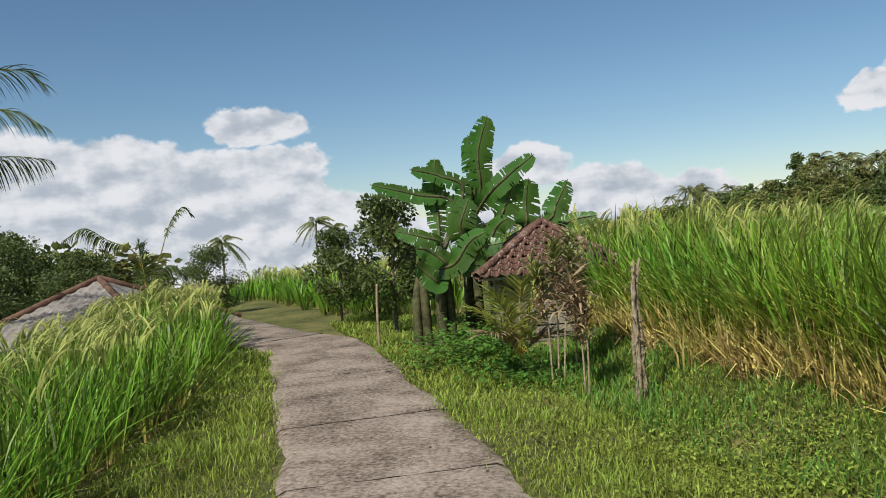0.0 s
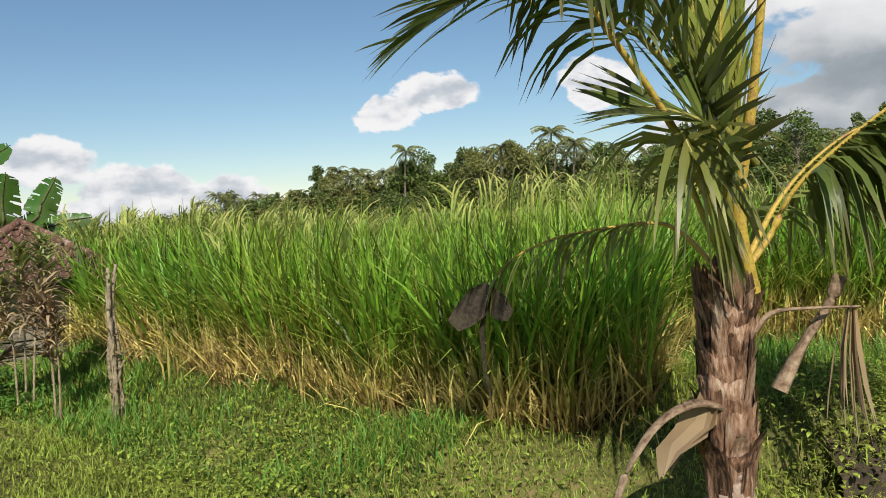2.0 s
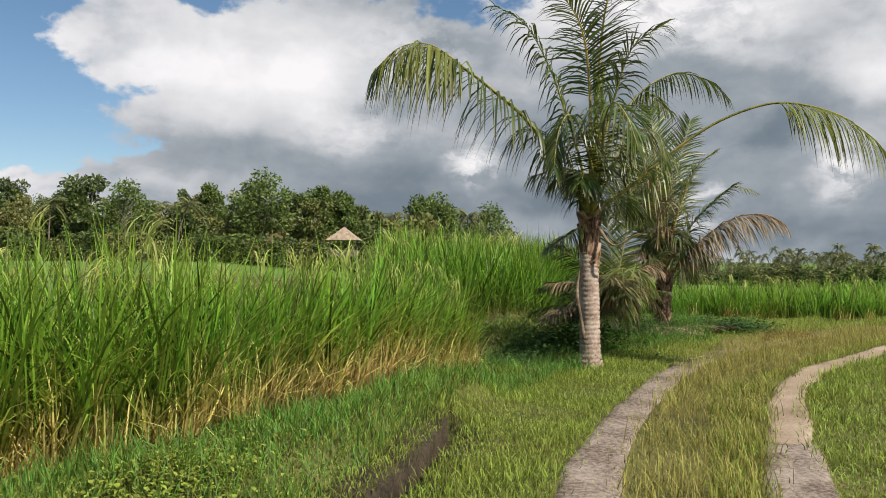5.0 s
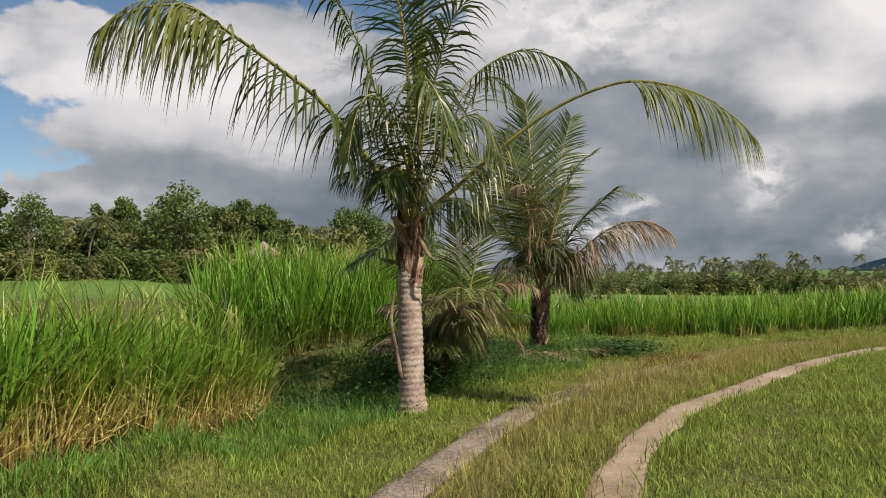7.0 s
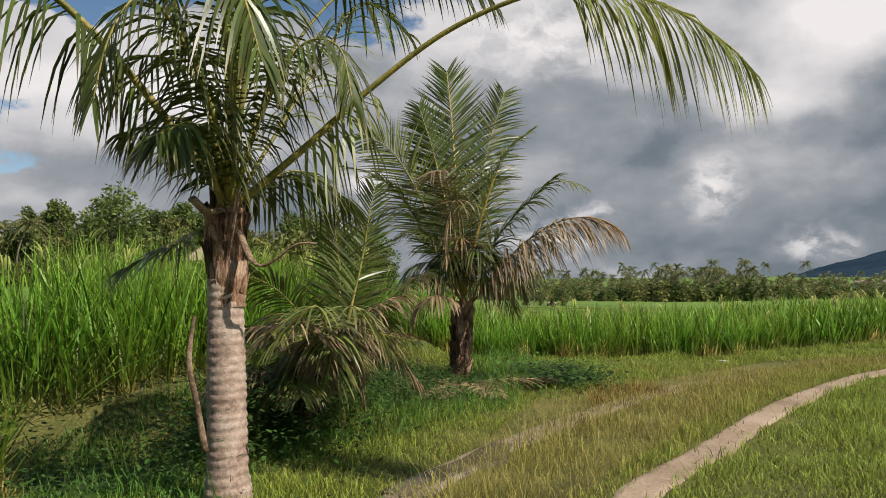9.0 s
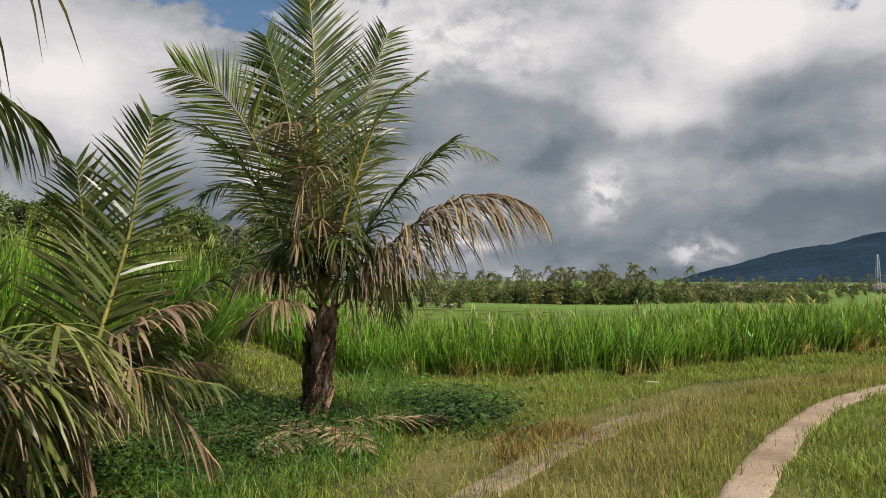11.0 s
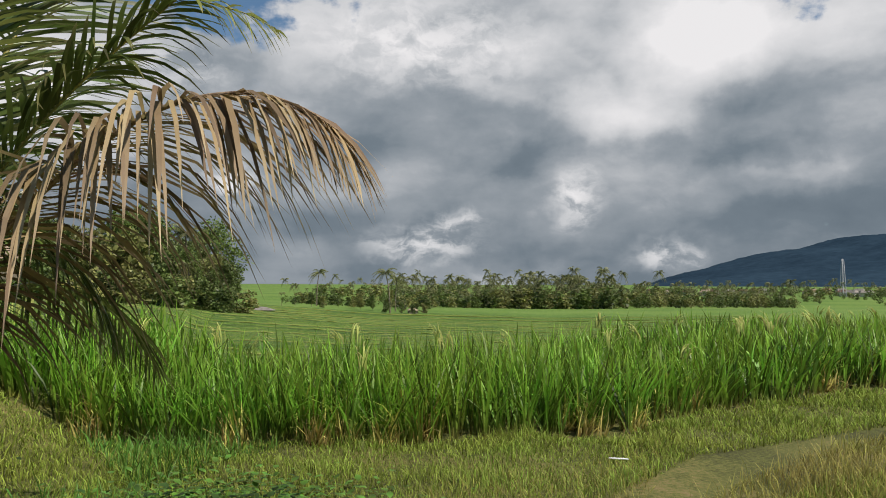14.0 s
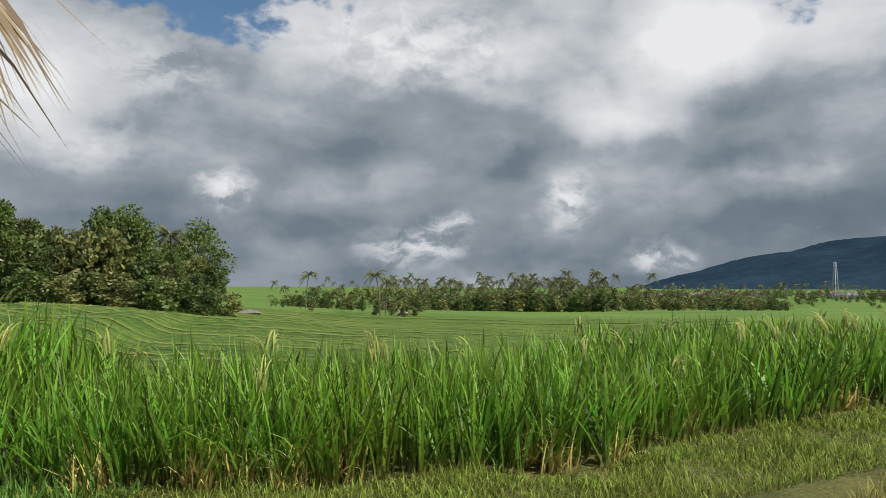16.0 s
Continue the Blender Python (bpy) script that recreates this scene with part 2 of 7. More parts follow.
M_CONCRETE = rough_mat("worn_concrete", [(0.24, (0.085, 0.062, 0.044)), (0.40, (0.190, 0.145, 0.108)), (0.54, (0.290, 0.230, 0.178)), (0.74, (0.400, 0.325, 0.258))], 1.7, 30, 0.92, 0.7, weight=0.6)
M_GRIT = rough_mat("road_grit", [(0.3, (0.07, 0.055, 0.04)), (0.5, (0.20, 0.16, 0.12)), (0.7, (0.42, 0.36, 0.30))], 20, 90, 0.9, 0.3, island=0.6)
M_DITCH = rough_mat("ditch_mud", [(0.3, (0.018, 0.014, 0.009)), (0.7, (0.075, 0.055, 0.03))], 4, 30, 0.8, 0.8)
M_RICE = leaf_mat("rice_leaf", [(0.0, (0.42, 0.29, 0.09)), (0.14, (0.36, 0.32, 0.07)), (0.32, (0.15, 0.245, 0.025)), (0.7, (0.155, 0.30, 0.024)), (1.0, (0.32, 0.40, 0.06))], 0.72, 0.40)
M_RICE_YOUNG = leaf_mat("young_rice_leaf", [(0.0, (0.30, 0.25, 0.07)), (0.16, (0.15, 0.22, 0.03)), (0.6, (0.145, 0.30, 0.022)), (1.0, (0.26, 0.37, 0.05))], 0.72, 0.40)
M_RICE_EDGE = leaf_mat("yellowing_rice_leaf", [(0.0, (0.40, 0.28, 0.08)), (0.3, (0.36, 0.36, 0.06)), (0.7, (0.28, 0.37, 0.045)), (1.0, (0.44, 0.42, 0.09))], 0.5, 0.35, 0.5, 0.3)
M_STRAW = leaf_mat("rice_straw", [(0.0, (0.26, 0.165, 0.06)), (0.4, (0.56, 0.44, 0.14)), (1.0, (0.63, 0.55, 0.18))], 0.55, 0.25, 0.7, 0.2)
M_HEAD = leaf_mat("rice_head", [(0.0, (0.224, 0.288, 0.056)), (0.5, (0.416, 0.432, 0.120)), (1.0, (0.528, 0.512, 0.192))], 0.3, 0.35, 0.6, 0.2)
M_GRASS = leaf_mat("grass_leaf", [(0.0, (0.18, 0.17, 0.035)), (0.5, (0.235, 0.315, 0.042)), (1.0, (0.38, 0.42, 0.085))], 0.62, 0.35, 0.6, 0.25)
M_GRASS_DRY = leaf_mat("dry_grass_leaf", [(0.0, (0.246, 0.176, 0.054)), (0.5, (0.319, 0.297, 0.068)), (1.0, (0.493, 0.405, 0.135))], 0.4, 0.3, 0.7, 0.2)
M_GRASS_DEEP = leaf_mat("lush_grass_leaf", [(0.0, (0.085, 0.13, 0.025)), (0.5, (0.105, 0.24, 0.03)), (1.0, (0.19, 0.33, 0.06))], 0.45, 0.35, 0.5, 0.3)
M_GRASS_BROWN = leaf_mat("brown_grass_leaf", [(0.0, (0.16, 0.09, 0.035)), (0.5, (0.27, 0.17, 0.05)), (1.0, (0.33, 0.26, 0.08))], 0.5, 0.25, 0.7, 0.2)
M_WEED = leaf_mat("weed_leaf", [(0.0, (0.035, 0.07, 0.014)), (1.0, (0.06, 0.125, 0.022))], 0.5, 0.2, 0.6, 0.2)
M_FROND = leaf_mat("coconut_leaflet", [(0.0, (0.099, 0.128, 0.025)), (0.6, (0.077, 0.111, 0.022)), (1.0, (0.198, 0.170, 0.068))], 0.5, 0.28, 0.36, 0.5)
M_FROND_PALE = leaf_mat("pale_coconut_leaflet", [(0.0, (0.228, 0.252, 0.060)), (0.6, (0.216, 0.252, 0.060)), (1.0, (0.360, 0.324, 0.144))], 0.35, 0.35, 0.4, 0.45)
M_FROND_BROWN = leaf_mat("dry_coconut_leaflet", [(0.0, (0.29, 0.20, 0.10)), (0.6, (0.28, 0.20, 0.11)), (1.0, (0.34, 0.26, 0.16))], 0.5, 0.2, 0.6, 0.3)
M_SPEAR = leaf_mat("young_spear_leaf", [(0.0, (0.34, 0.34, 0.07)), (1.0, (0.27, 0.34, 0.06))], 0.25, 0.35, 0.4, 0.4)
M_RACHIS = rough_mat("green_rachis", [(0.3, (0.13, 0.13, 0.025)), (0.5, (0.23, 0.21, 0.045)), (0.7, (0.38, 0.30, 0.07))], 5, 30, 0.45, 0.15, spec=0.4)
M_RACHIS_YEL = rough_mat("yellow_rachis", [(0.3, (0.30, 0.21, 0.04)), (0.5, (0.50, 0.36, 0.06)), (0.7, (0.30, 0.17, 0.05))], 9, 50, 0.5, 0.2, spec=0.4)
M_RACHIS_DRY = rough_mat("dry_rachis", [(0.3, (0.10, 0.065, 0.04)), (0.5, (0.23, 0.155, 0.095)), (0.7, (0.36, 0.27, 0.18))], 6, 40, 0.8, 0.5)
M_BARK_RING = rough_mat("ringed_palm_bark", [(0.28, (0.20, 0.135, 0.10)), (0.48, (0.37, 0.27, 0.205)), (0.66, (0.48, 0.39, 0.31))], 4, 30, 0.9, 0.35, weight=0.35)
M_FIBRE = rough_mat("brown_palm_fibre", [(0.25, (0.035, 0.020, 0.012)), (0.43, (0.165, 0.088, 0.048)), (0.58, (0.300, 0.180, 0.112)), (0.76, (0.46, 0.34, 0.24))], 9, 70, 0.9, 0.9, island=0.3, tall=6.0)
M_WOOD_GREY = rough_mat("weathered_wood", [(0.28, (0.10, 0.085, 0.06)), (0.5, (0.22, 0.19, 0.14)), (0.7, (0.32, 0.28, 0.21))], 5, 50, 0.9, 0.5, island=0.2)
M_WOOD_PALE = rough_mat("pale_dry_wood", [(0.28, (0.165, 0.120, 0.068)), (0.5, (0.300, 0.240, 0.150)), (0.7, (0.413, 0.352, 0.247))], 5, 45, 0.9, 0.5)
# near-black brown for the folded frond tip
M_DARK_LEAF = rough_mat("near_black_leaf", [(0.3, (0.018, 0.014, 0.009)), (0.7, (0.06, 0.048, 0.028))], 8, 60, 0.8, 0.4)
M_BARK = rough_mat("tree_bark", [(0.3, (0.06, 0.05, 0.035)), (0.5, (0.16, 0.13, 0.09)), (0.7, (0.30, 0.26, 0.20))], 4, 30, 0.9, 0.6)
M_TILE = rough_mat("lichen_roof_tile", [(0.25, (0.045, 0.03, 0.025)), (0.45, (0.12, 0.065, 0.045)), (0.6, (0.19, 0.10, 0.07)), (0.75, (0.33, 0.29, 0.25))], 6, 30, 0.9, 0.5, island=0.25)
M_SHEET = rough_mat("weathered_roof_sheet", [(0.3, (0.14, 0.12, 0.10)), (0.5, (0.25, 0.22, 0.19)), (0.7, (0.33, 0.30, 0.27))], 2.5, 30, 0.75, 0.2)
M_RUST = rough_mat("rusty_ridge", [(0.3, (0.09, 0.05, 0.035)), (0.7, (0.20, 0.11, 0.07))], 5, 40, 0.8, 0.3)
M_THATCH = rough_mat("pale_thatch", [(0.3, (0.24, 0.17, 0.11)), (0.5, (0.36, 0.27, 0.19)), (0.7, (0.44, 0.35, 0.26))], 2, 20, 0.9, 0.5)
M_WALL_PLAIN = rough_mat("pale_render", [(0.3, (0.35, 0.32, 0.27)), (0.7, (0.6, 0.57, 0.5))], 1.5, 20, 0.9, 0.2)
M_BANANA = leaf_mat("banana_leaf", [(0.0, (0.096, 0.182, 0.034)), (0.5, (0.058, 0.144, 0.019)), (1.0, (0.072, 0.154, 0.024))], 0.22, 0.38, 0.35, 0.5)
M_BANANA_STEM = rough_mat("banana_stem", [(0.3, (0.033, 0.028, 0.014)), (0.5, (0.083, 0.083, 0.033)), (0.7, (0.132, 0.121, 0.055))], 4, 20, 0.6, 0.3)
M_TREE_A = leaf_mat("broadleaf_dark", [(0.0, (0.072, 0.102, 0.029)), (1.0, (0.132, 0.168, 0.042))], 0.5, 0.25, 0.5, 0.3, 0.5)
M_TREE_B = leaf_mat("broadleaf_mid", [(0.0, (0.094, 0.142, 0.034)), (1.0, (0.169, 0.216, 0.050))], 0.5, 0.28, 0.5, 0.3, 0.5)
M_TREE_C = leaf_mat("broadleaf_olive", [(0.0, (0.150, 0.160, 0.048)), (1.0, (0.260, 0.254, 0.075))], 0.5, 0.28, 0.5, 0.3, 0.5)
M_FAR_PALM = leaf_mat("far_palm_leaf", [(0.0, (0.102, 0.125, 0.038)), (1.0, (0.245, 0.240, 0.096))], 0.5, 0.25, 0.5, 0.35, 0.5)
M_TERRACE = rough_mat("terrace_rice", [(0.3, (0.060, 0.118, 0.014)), (0.5, (0.098, 0.176, 0.020)), (0.7, (0.150, 0.225, 0.036))], 0.10, 3.0, 0.9, 0.9, dist=0.3, weight=0.7)
M_BUND = rough_mat("terrace_bund", [(0.3, (0.130, 0.170, 0.036)), (0.7, (0.220, 0.240, 0.066))], 0.3, 4.0, 0.9, 0.5)
# blue in the base colour stands for distance haze over the forest
M_MOUNTAIN = rough_mat("haze_blue_mountain", [(0.3, (0.020, 0.038, 0.058)), (0.7, (0.032, 0.058, 0.084))], 0.004, 0.03, 1.0, 0.0, spec=0.0)
M_WHITE = rough_mat("white_plastic", [(0.3, (0.65, 0.65, 0.62)), (0.7, (0.8, 0.8, 0.78))], 8, 40, 0.5, 0.1)
M_STEEL = rough_mat("grey_steel", [(0.3, (0.3, 0.31, 0.32)), (0.7, (0.45, 0.46, 0.47))], 3, 20, 0.6, 0.1)
M_ORANGE = rough_mat("orange_cloth", [(0.3, (0.55, 0.16, 0.03)), (0.7, (0.7, 0.25, 0.05))], 3, 20, 0.8, 0.1)


# ---- mesh helpers ----
RNG = np.random.default_rng(7)


def mesh_from(name, verts, tris, uv_v=None, mat=None, smooth=False):
    """A mesh of triangles from arrays; uv_v gives each vertex its place along the leaf."""
    me = bpy.data.meshes.new(name)
    verts, tris = np.asarray(verts, np.float32), np.asarray(tris, np.int32)
    me.vertices.add(len(verts))
    me.vertices.foreach_set("co", verts.ravel())
    me.loops.add(tris.size)
    me.loops.foreach_set("vertex_index", tris.ravel())
    me.polygons.add(len(tris))
    me.polygons.foreach_set("loop_start", np.arange(0, tris.size, 3, dtype=np.int32))
    if smooth:
        me.polygons.foreach_set("use_smooth", np.ones(len(tris), bool))
    if uv_v is not None:
        layer = me.uv_layers.new(name="UVMap")
        uv = np.zeros((tris.size, 2), np.float32)
        uv[:, 1] = np.asarray(uv_v, np.float32)[tris.ravel()]
        layer.data.foreach_set("uv", uv.ravel())
    me.update(calc_edges=True)
    if mat:
        me.materials.append(mat)
    return me


def add_mesh(name, me, parent=None, label=""):
    ob = new(name, me)
    if parent is not None:
        ob.parent = parent
    return tagged(ob, label)


def part(name, bm, material, parent, label=""):
    me = bpy.data.meshes.new(name)
    bm.to_mesh(me)
    bm.free()
    me.materials.append(material)
    return add_mesh(name, me, parent, label)


def thing(name, loc, label, category, group="", rz=0.0):
    ob = new(name)
    ob.empty_display_size = 0.1
    ob.matrix_world = pose(*loc, 0, 0, rz)
    return tagged(ob, label, category, group)


def join_arrays(pieces):
    vs, ts, us, off = [], [], [], 0
    for v, t, u in pieces:
        vs.append(v)
        ts.append(t + off)
        us.append(u)
        off += len(v)
    return np.concatenate(vs), np.concatenate(ts), np.concatenate(us)


def ribbons(pts, wdir, width, shape):
    """Flat strips: pts (n, k, 3) along each, wdir (n, 3) or (n, k, 3) across, width (n,), shape (k,) of the width; the last point is a tip."""
    n, k, _ = pts.shape
    wd = wdir if wdir.ndim == 3 else np.repeat(wdir[:, None], k, 1)
    half = (0.5 * width[:, None] * shape[None])[..., None] * wd
    v = np.empty((n, 2 * k - 1, 3))
    v[:, 0 : 2 * k - 2 : 2] = (pts - half)[:, :-1]
    v[:, 1 : 2 * k - 2 : 2] = (pts + half)[:, :-1]
    v[:, -1] = pts[:, -1]
    t = []
    for i in range(k - 2):
        a = 2 * i
        t += [(a, a + 1, a + 3), (a, a + 3, a + 2)]
    t.append((2 * k - 4, 2 * k - 3, 2 * k - 2))
    tris = (np.arange(n)[:, None, None] * (2 * k - 1) + np.array(t)[None]).reshape(-1, 3)
    s = np.linspace(0, 1, k)
    u = np.concatenate([np.repeat(s[:-1], 2), [1.0]])
    return v.reshape(-1, 3), tris, np.tile(u, n)


def blades(roots, length, width, head, lean, curl, k=4):
    """Grass-like blades that rise from roots, lean towards the heading and curl over."""
    n = len(roots)
    length, width, lean, curl = (np.broadcast_to(np.asarray(q, float), (n,)) for q in (length, width, lean, curl))
    dirs = np.stack([np.sin(head), np.cos(head), 0 * head], 1)
    pts = np.empty((n, k, 3))
    pts[:, 0] = roots
    for i in range(1, k):
        ang = lean + curl * ((i - 0.5) / (k - 1)) ** 1.6
        pts[:, i] = pts[:, i - 1] + (length / (k - 1))[:, None] * (np.sin(ang)[:, None] * dirs + np.cos(ang)[:, None] * np.array([0, 0, 1.0]))
    turn = head + np.pi / 2 + RNG.normal(0, 0.6, n)
    wd = np.stack([np.sin(turn), np.cos(turn), 0 * turn], 1)
    shape = np.interp(np.linspace(0, 1, k), [0, 0.35, 0.8, 1], [0.75, 1.0, 0.6, 0.0])
    return ribbons(pts, wd, width, shape)


def smooth_line(points, per=8):
    """A smooth line through the points, as an array."""
    p = np.asarray(points, float)
    p = np.concatenate([[2 * p[0] - p[1]], p, [2 * p[-1] - p[-2]]])
    t = np.linspace(0, 1, per, endpoint=False)[:, None]
    out = []
    for a, b, c, d in zip(p[:-3], p[1:-2], p[2:-1], p[3:]):
        out.append(0.5 * (2 * b + (c - a) * t + (2 * a - 5 * b + 4 * c - d) * t**2 + (3 * b - a - 3 * c + d) * t**3))
    return np.concatenate(out + [p[-2:-1]])


def tube(line, radii, sides=6, cap=True, flat=1.0):
    """A tapered tube along a line."""
    p = np.asarray(line, float)
    n = len(p)
    r = np.interp(np.linspace(0, 1, n), np.linspace(0, 1, len(radii)), radii)
    tan = np.gradient(p, axis=0)
    tan /= np.linalg.norm(tan, axis=1)[:, None] + 1e-9
    ref = np.where(np.abs(tan[:, 2:3]) > 0.9, np.array([[1.0, 0, 0]]), np.array([[0, 0, 1.0]]))
    a = np.cross(tan, ref)
    a /= np.linalg.norm(a, axis=1)[:, None] + 1e-9
    b = np.cross(tan, a)
    th = np.linspace(0, 2 * np.pi, sides, endpoint=False)
    v = p[:, None] + r[:, None, None] * (np.cos(th)[None, :, None] * a[:, None] + flat * np.sin(th)[None, :, None] * b[:, None])
    tris = []
    for i in range(n - 1):
        for j in range(sides):
            q, w = i * sides + j, i * sides + (j + 1) % sides
            tris += [(q, w, w + sides), (q, w + sides, q + sides)]
    v = v.reshape(-1, 3)
    u = np.repeat(np.linspace(0, 1, n), sides)
    if cap:
        v = np.concatenate([v, p[-1:]])
        u = np.append(u, 1.0)
        tris += [((n - 1) * sides + j, (n - 1) * sides + (j + 1) % sides, len(v) - 1) for j in range(sides)]
    return v, np.array(tris), u


def near_line(x, y, line):
    """The distance of points to a polyline."""
    best = np.full(np.shape(x), 1e9)
    for (ax, ay), (bx, by) in zip(line[:-1], line[1:]):
        dx, dy = bx - ax, by - ay
        t = np.clip(((x - ax) * dx + (y - ay) * dy) / (dx * dx + dy * dy + 1e-12), 0, 1)
        best = np.minimum(best, np.hypot(x - ax - t * dx, y - ay - t * dy))
    return best


def inside(x, y, poly):
    hit = np.zeros(np.shape(x), bool)
    for (ax, ay), (bx, by) in zip(poly, poly[1:] + poly[:1]):
        cross = ((ay > y) != (by > y)) & (x < (bx - ax) * (y - ay) / (by - ay + 1e-12) + ax)
        hit ^= cross
    return hit


def step(v, lo, hi):
    t = np.clip((v - lo) / (hi - lo), 0, 1)
    return t * t * (3 - 2 * t)


# ---- plan ----
ROAD = smooth_line([(-0.75, -3.0), (-0.9, 0.5), (-1.02, 3.0), (-1.06, 5.6), (-1.12, 6.8), (-1.28, 8.5), (-1.44, 10.3), (-1.72, 12.4), (-2.5, 14.0), (-3.5, 16.5), (-4.6, 19.5), (-6.5, 23.0)], 5)
RUT_L = smooth_line([(-0.6, 0.75), (2.4, 0.62), (4.75, 0.15), (6.0, -0.12), (7.4, -0.46), (9.6, -1.22), (12.2, -2.35), (14.5, -3.95), (16.9, -6.15), (18.2, -7.75), (19.3, -9.3), (21.0, -13.0), (22.0, -18.0)], 5)
RUT_R = smooth_line([(-0.6, -0.6), (2.4, -0.7), (4.8, -1.06), (6.16, -1.48), (8.13, -2.15), (10.07, -2.9), (11.9, -3.95), (13.1, -4.97), (14.9, -6.48), (16.7, -8.27), (18.3, -10.2), (20.2, -14.0), (21.0, -19.0)], 5)
DITCH = smooth_line([(2.75, 2.75), (3.3, 2.3), (3.9, 1.82), (4.85, 1.43), (6.6, 0.95), (8.1, 0.72)], 4)
FIELD_EAST = [(1.62, 12.0), (1.72, 8.6), (1.78, 6.6), (1.88, 5.4), (2.02, 4.45), (2.35, 3.95), (2.9, 3.85), (3.6, 4.5), (4.4, 4.75), (5.0, 4.45), (5.45, 3.65), (6.2, 2.8), (7.2, 2.2), (8.6, 1.65), (10.1, 1.15), (11.4, 0.72), (12.3, 0.52), (12.6, 1.5), (12.8, 3.0), (13.1, 6.0), (17.0, 20.0), (6.0, 34.0), (2.0, 24.0)]
FIELD_WEST = [(-2.95, 4.0), (-2.9, 7.3), (-2.78, 8.9), (-2.8, 10.8), (-3.1, 13.5), (-3.75, 16.5), (-5.2, 17.3), (-9.0, 12.0), (-9.0, 4.0)]
FIELD_BEYOND = [(-2.9, 22.5), (-1.9, 17.6), (-0.9, 15.6), (0.3, 14.8), (1.2, 15.5), (1.2, 30.0), (-5.0, 34.0), (-5.2, 27.0)]
FIELD_TERRACE = [(17.5, 2.7), (15.6, 2.6), (15.1, 2.0), (15.2, 1.3), (15.7, 0.5), (16.3, -0.4), (17.7, -1.2), (19.6, -1.8), (22.6, -2.1), (25.0, -0.8), (25.0, 2.6), (21.0, 2.8)]
FIELD_SOUTH = [(25.4, -1.2), (22.4, -2.7), (21.7, -4.2), (21.2, -6.0), (21.35, -7.6), (21.4, -9.1), (22.2, -10.6), (22.9, -13.3), (23.8, -17.0), (25.0, -24.0), (37.0, -26.0), (33.0, -17.0), (28.0, -12.0), (25.6, -8.5), (25.2, -5.0)]
AZ = np.array([-180, -100, -60, -25, -5, 8, 18, 28, 39, 50, 71, 80, 85, 92, 96, 101, 112, 130, 180.0])
LIFT = np.array([-1, -3, -6, -7, -7.5, -5, -2.5, -0.5, 0.8, 1.2, 1.0, -0.8, -1.6, -2.7, -3.4, -4.4, -5.2, -4, -1.0])


def height(x, y, channel=True):
    """The lie of the land."""
    x, y = np.asarray(x, float), np.asarray(y, float)
    d, az = np.hypot(x, y), np.degrees(np.arctan2(x, y))
    z = np.interp(az, AZ, LIFT) * step(d, 16, 140) - 4.0 * step(d, 160, 380) * step(az, 60, 100)
    z = z - 0.042 * np.maximum(d - 140, 0) * step(az, -95, -70) * (1 - step(az, 8, 24))
    track = np.minimum(near_line(x, y, ROAD), np.minimum(near_line(x, y, RUT_L), near_line(x, y, RUT_R)))
    off = step(track, 0.3, 2.0)
    # the bank up to the eastern field, the fall to the west, the hollow behind the palms
    z = z + 0.20 * step(x - np.interp(y, [3, 8, 14], [1.1, 0.9, 0.8]), 0, 0.9) * step(y, 2.6, 4.2)
    bank = near_line(x, y, [(3.4, 3.4), (4.6, 2.9), (5.8, 2.3), (7.6, 1.75), (9.4, 1.0)])
    z = z + 0.24 * (1 - step(bank, 0.25, 0.95)) * off
    z = z - 1.1 * step(-x, 3.9, 6.5) * step(y, 2, 12)
    z = z - 0.32 * step(x, 11.8, 13.2) * (1 - step(x, 15.0, 16.5)) * step(y, -1.2, 0.4) * (1 - step(y, 5, 9))
    z = z + 0.45 * step(x, 14.3, 15.4) * step(y + 0.45 * (x - 15), -0.6, 0.8) * (1 - step(x, 24, 34))
    z = z + 0.25 * step(x, 16.0, 20.0) * step(y, 0.0, 2.0) * (1 - step(x, 24, 34))
    z = z + 0.16 * step(x, 20.5, 24) * step(-y, 9, 13) * (1 - step(x, 34, 60))
    if channel:
        z = z - 0.55 * (1 - step(near_line(x, y, DITCH), 0.16, 0.26))
    z = z - 0.22 * (1 - step(np.hypot((x - 3.25) * 0.8, y - 2.3), 0.08, 0.24))
    z = z - 0.16 * (1 - step(np.hypot(x - 1.08, y - 5.75), 0.05, 0.22))
    # the drop behind the southern field
    z = z - 1.05 * step(x - np.interp(y, [-26, -17, -12, -8.5, -3], [37, 33, 28, 25.6, 25.6]), 0.4, 3.5) * (1 - step(y, -2.5, 0.5)) * (1 - step(d, 60, 120))
    edge = near_line(x, y, [(3.05, 2.80), (3.5, 2.48), (4.1, 2.10), (5.0, 1.76), (6.7, 1.28), (8.1, 1.05)])
    z = z + 0.13 * (1 - step(edge, 0.16, 0.42)) * off
    bumps = 0.035 * np.sin(2.3 * x + 1.1 * y) * np.sin(1.7 * y - 0.6 * x + 1) + 0.02 * np.sin(5.1 * x - 3.3 * y) + 0.015 * np.sin(7.7 * y + 2.9 * x)
    return z + bumps * off


def ground_lines(lo, hi, fine):
    out = [np.arange(lo, hi, fine)]
    grow = np.cumsum(fine * 1.16 ** np.arange(1, 64))
    grow = grow[grow < 4200]
    return np.concatenate([(lo - grow)[::-1], out[0], hi + grow])


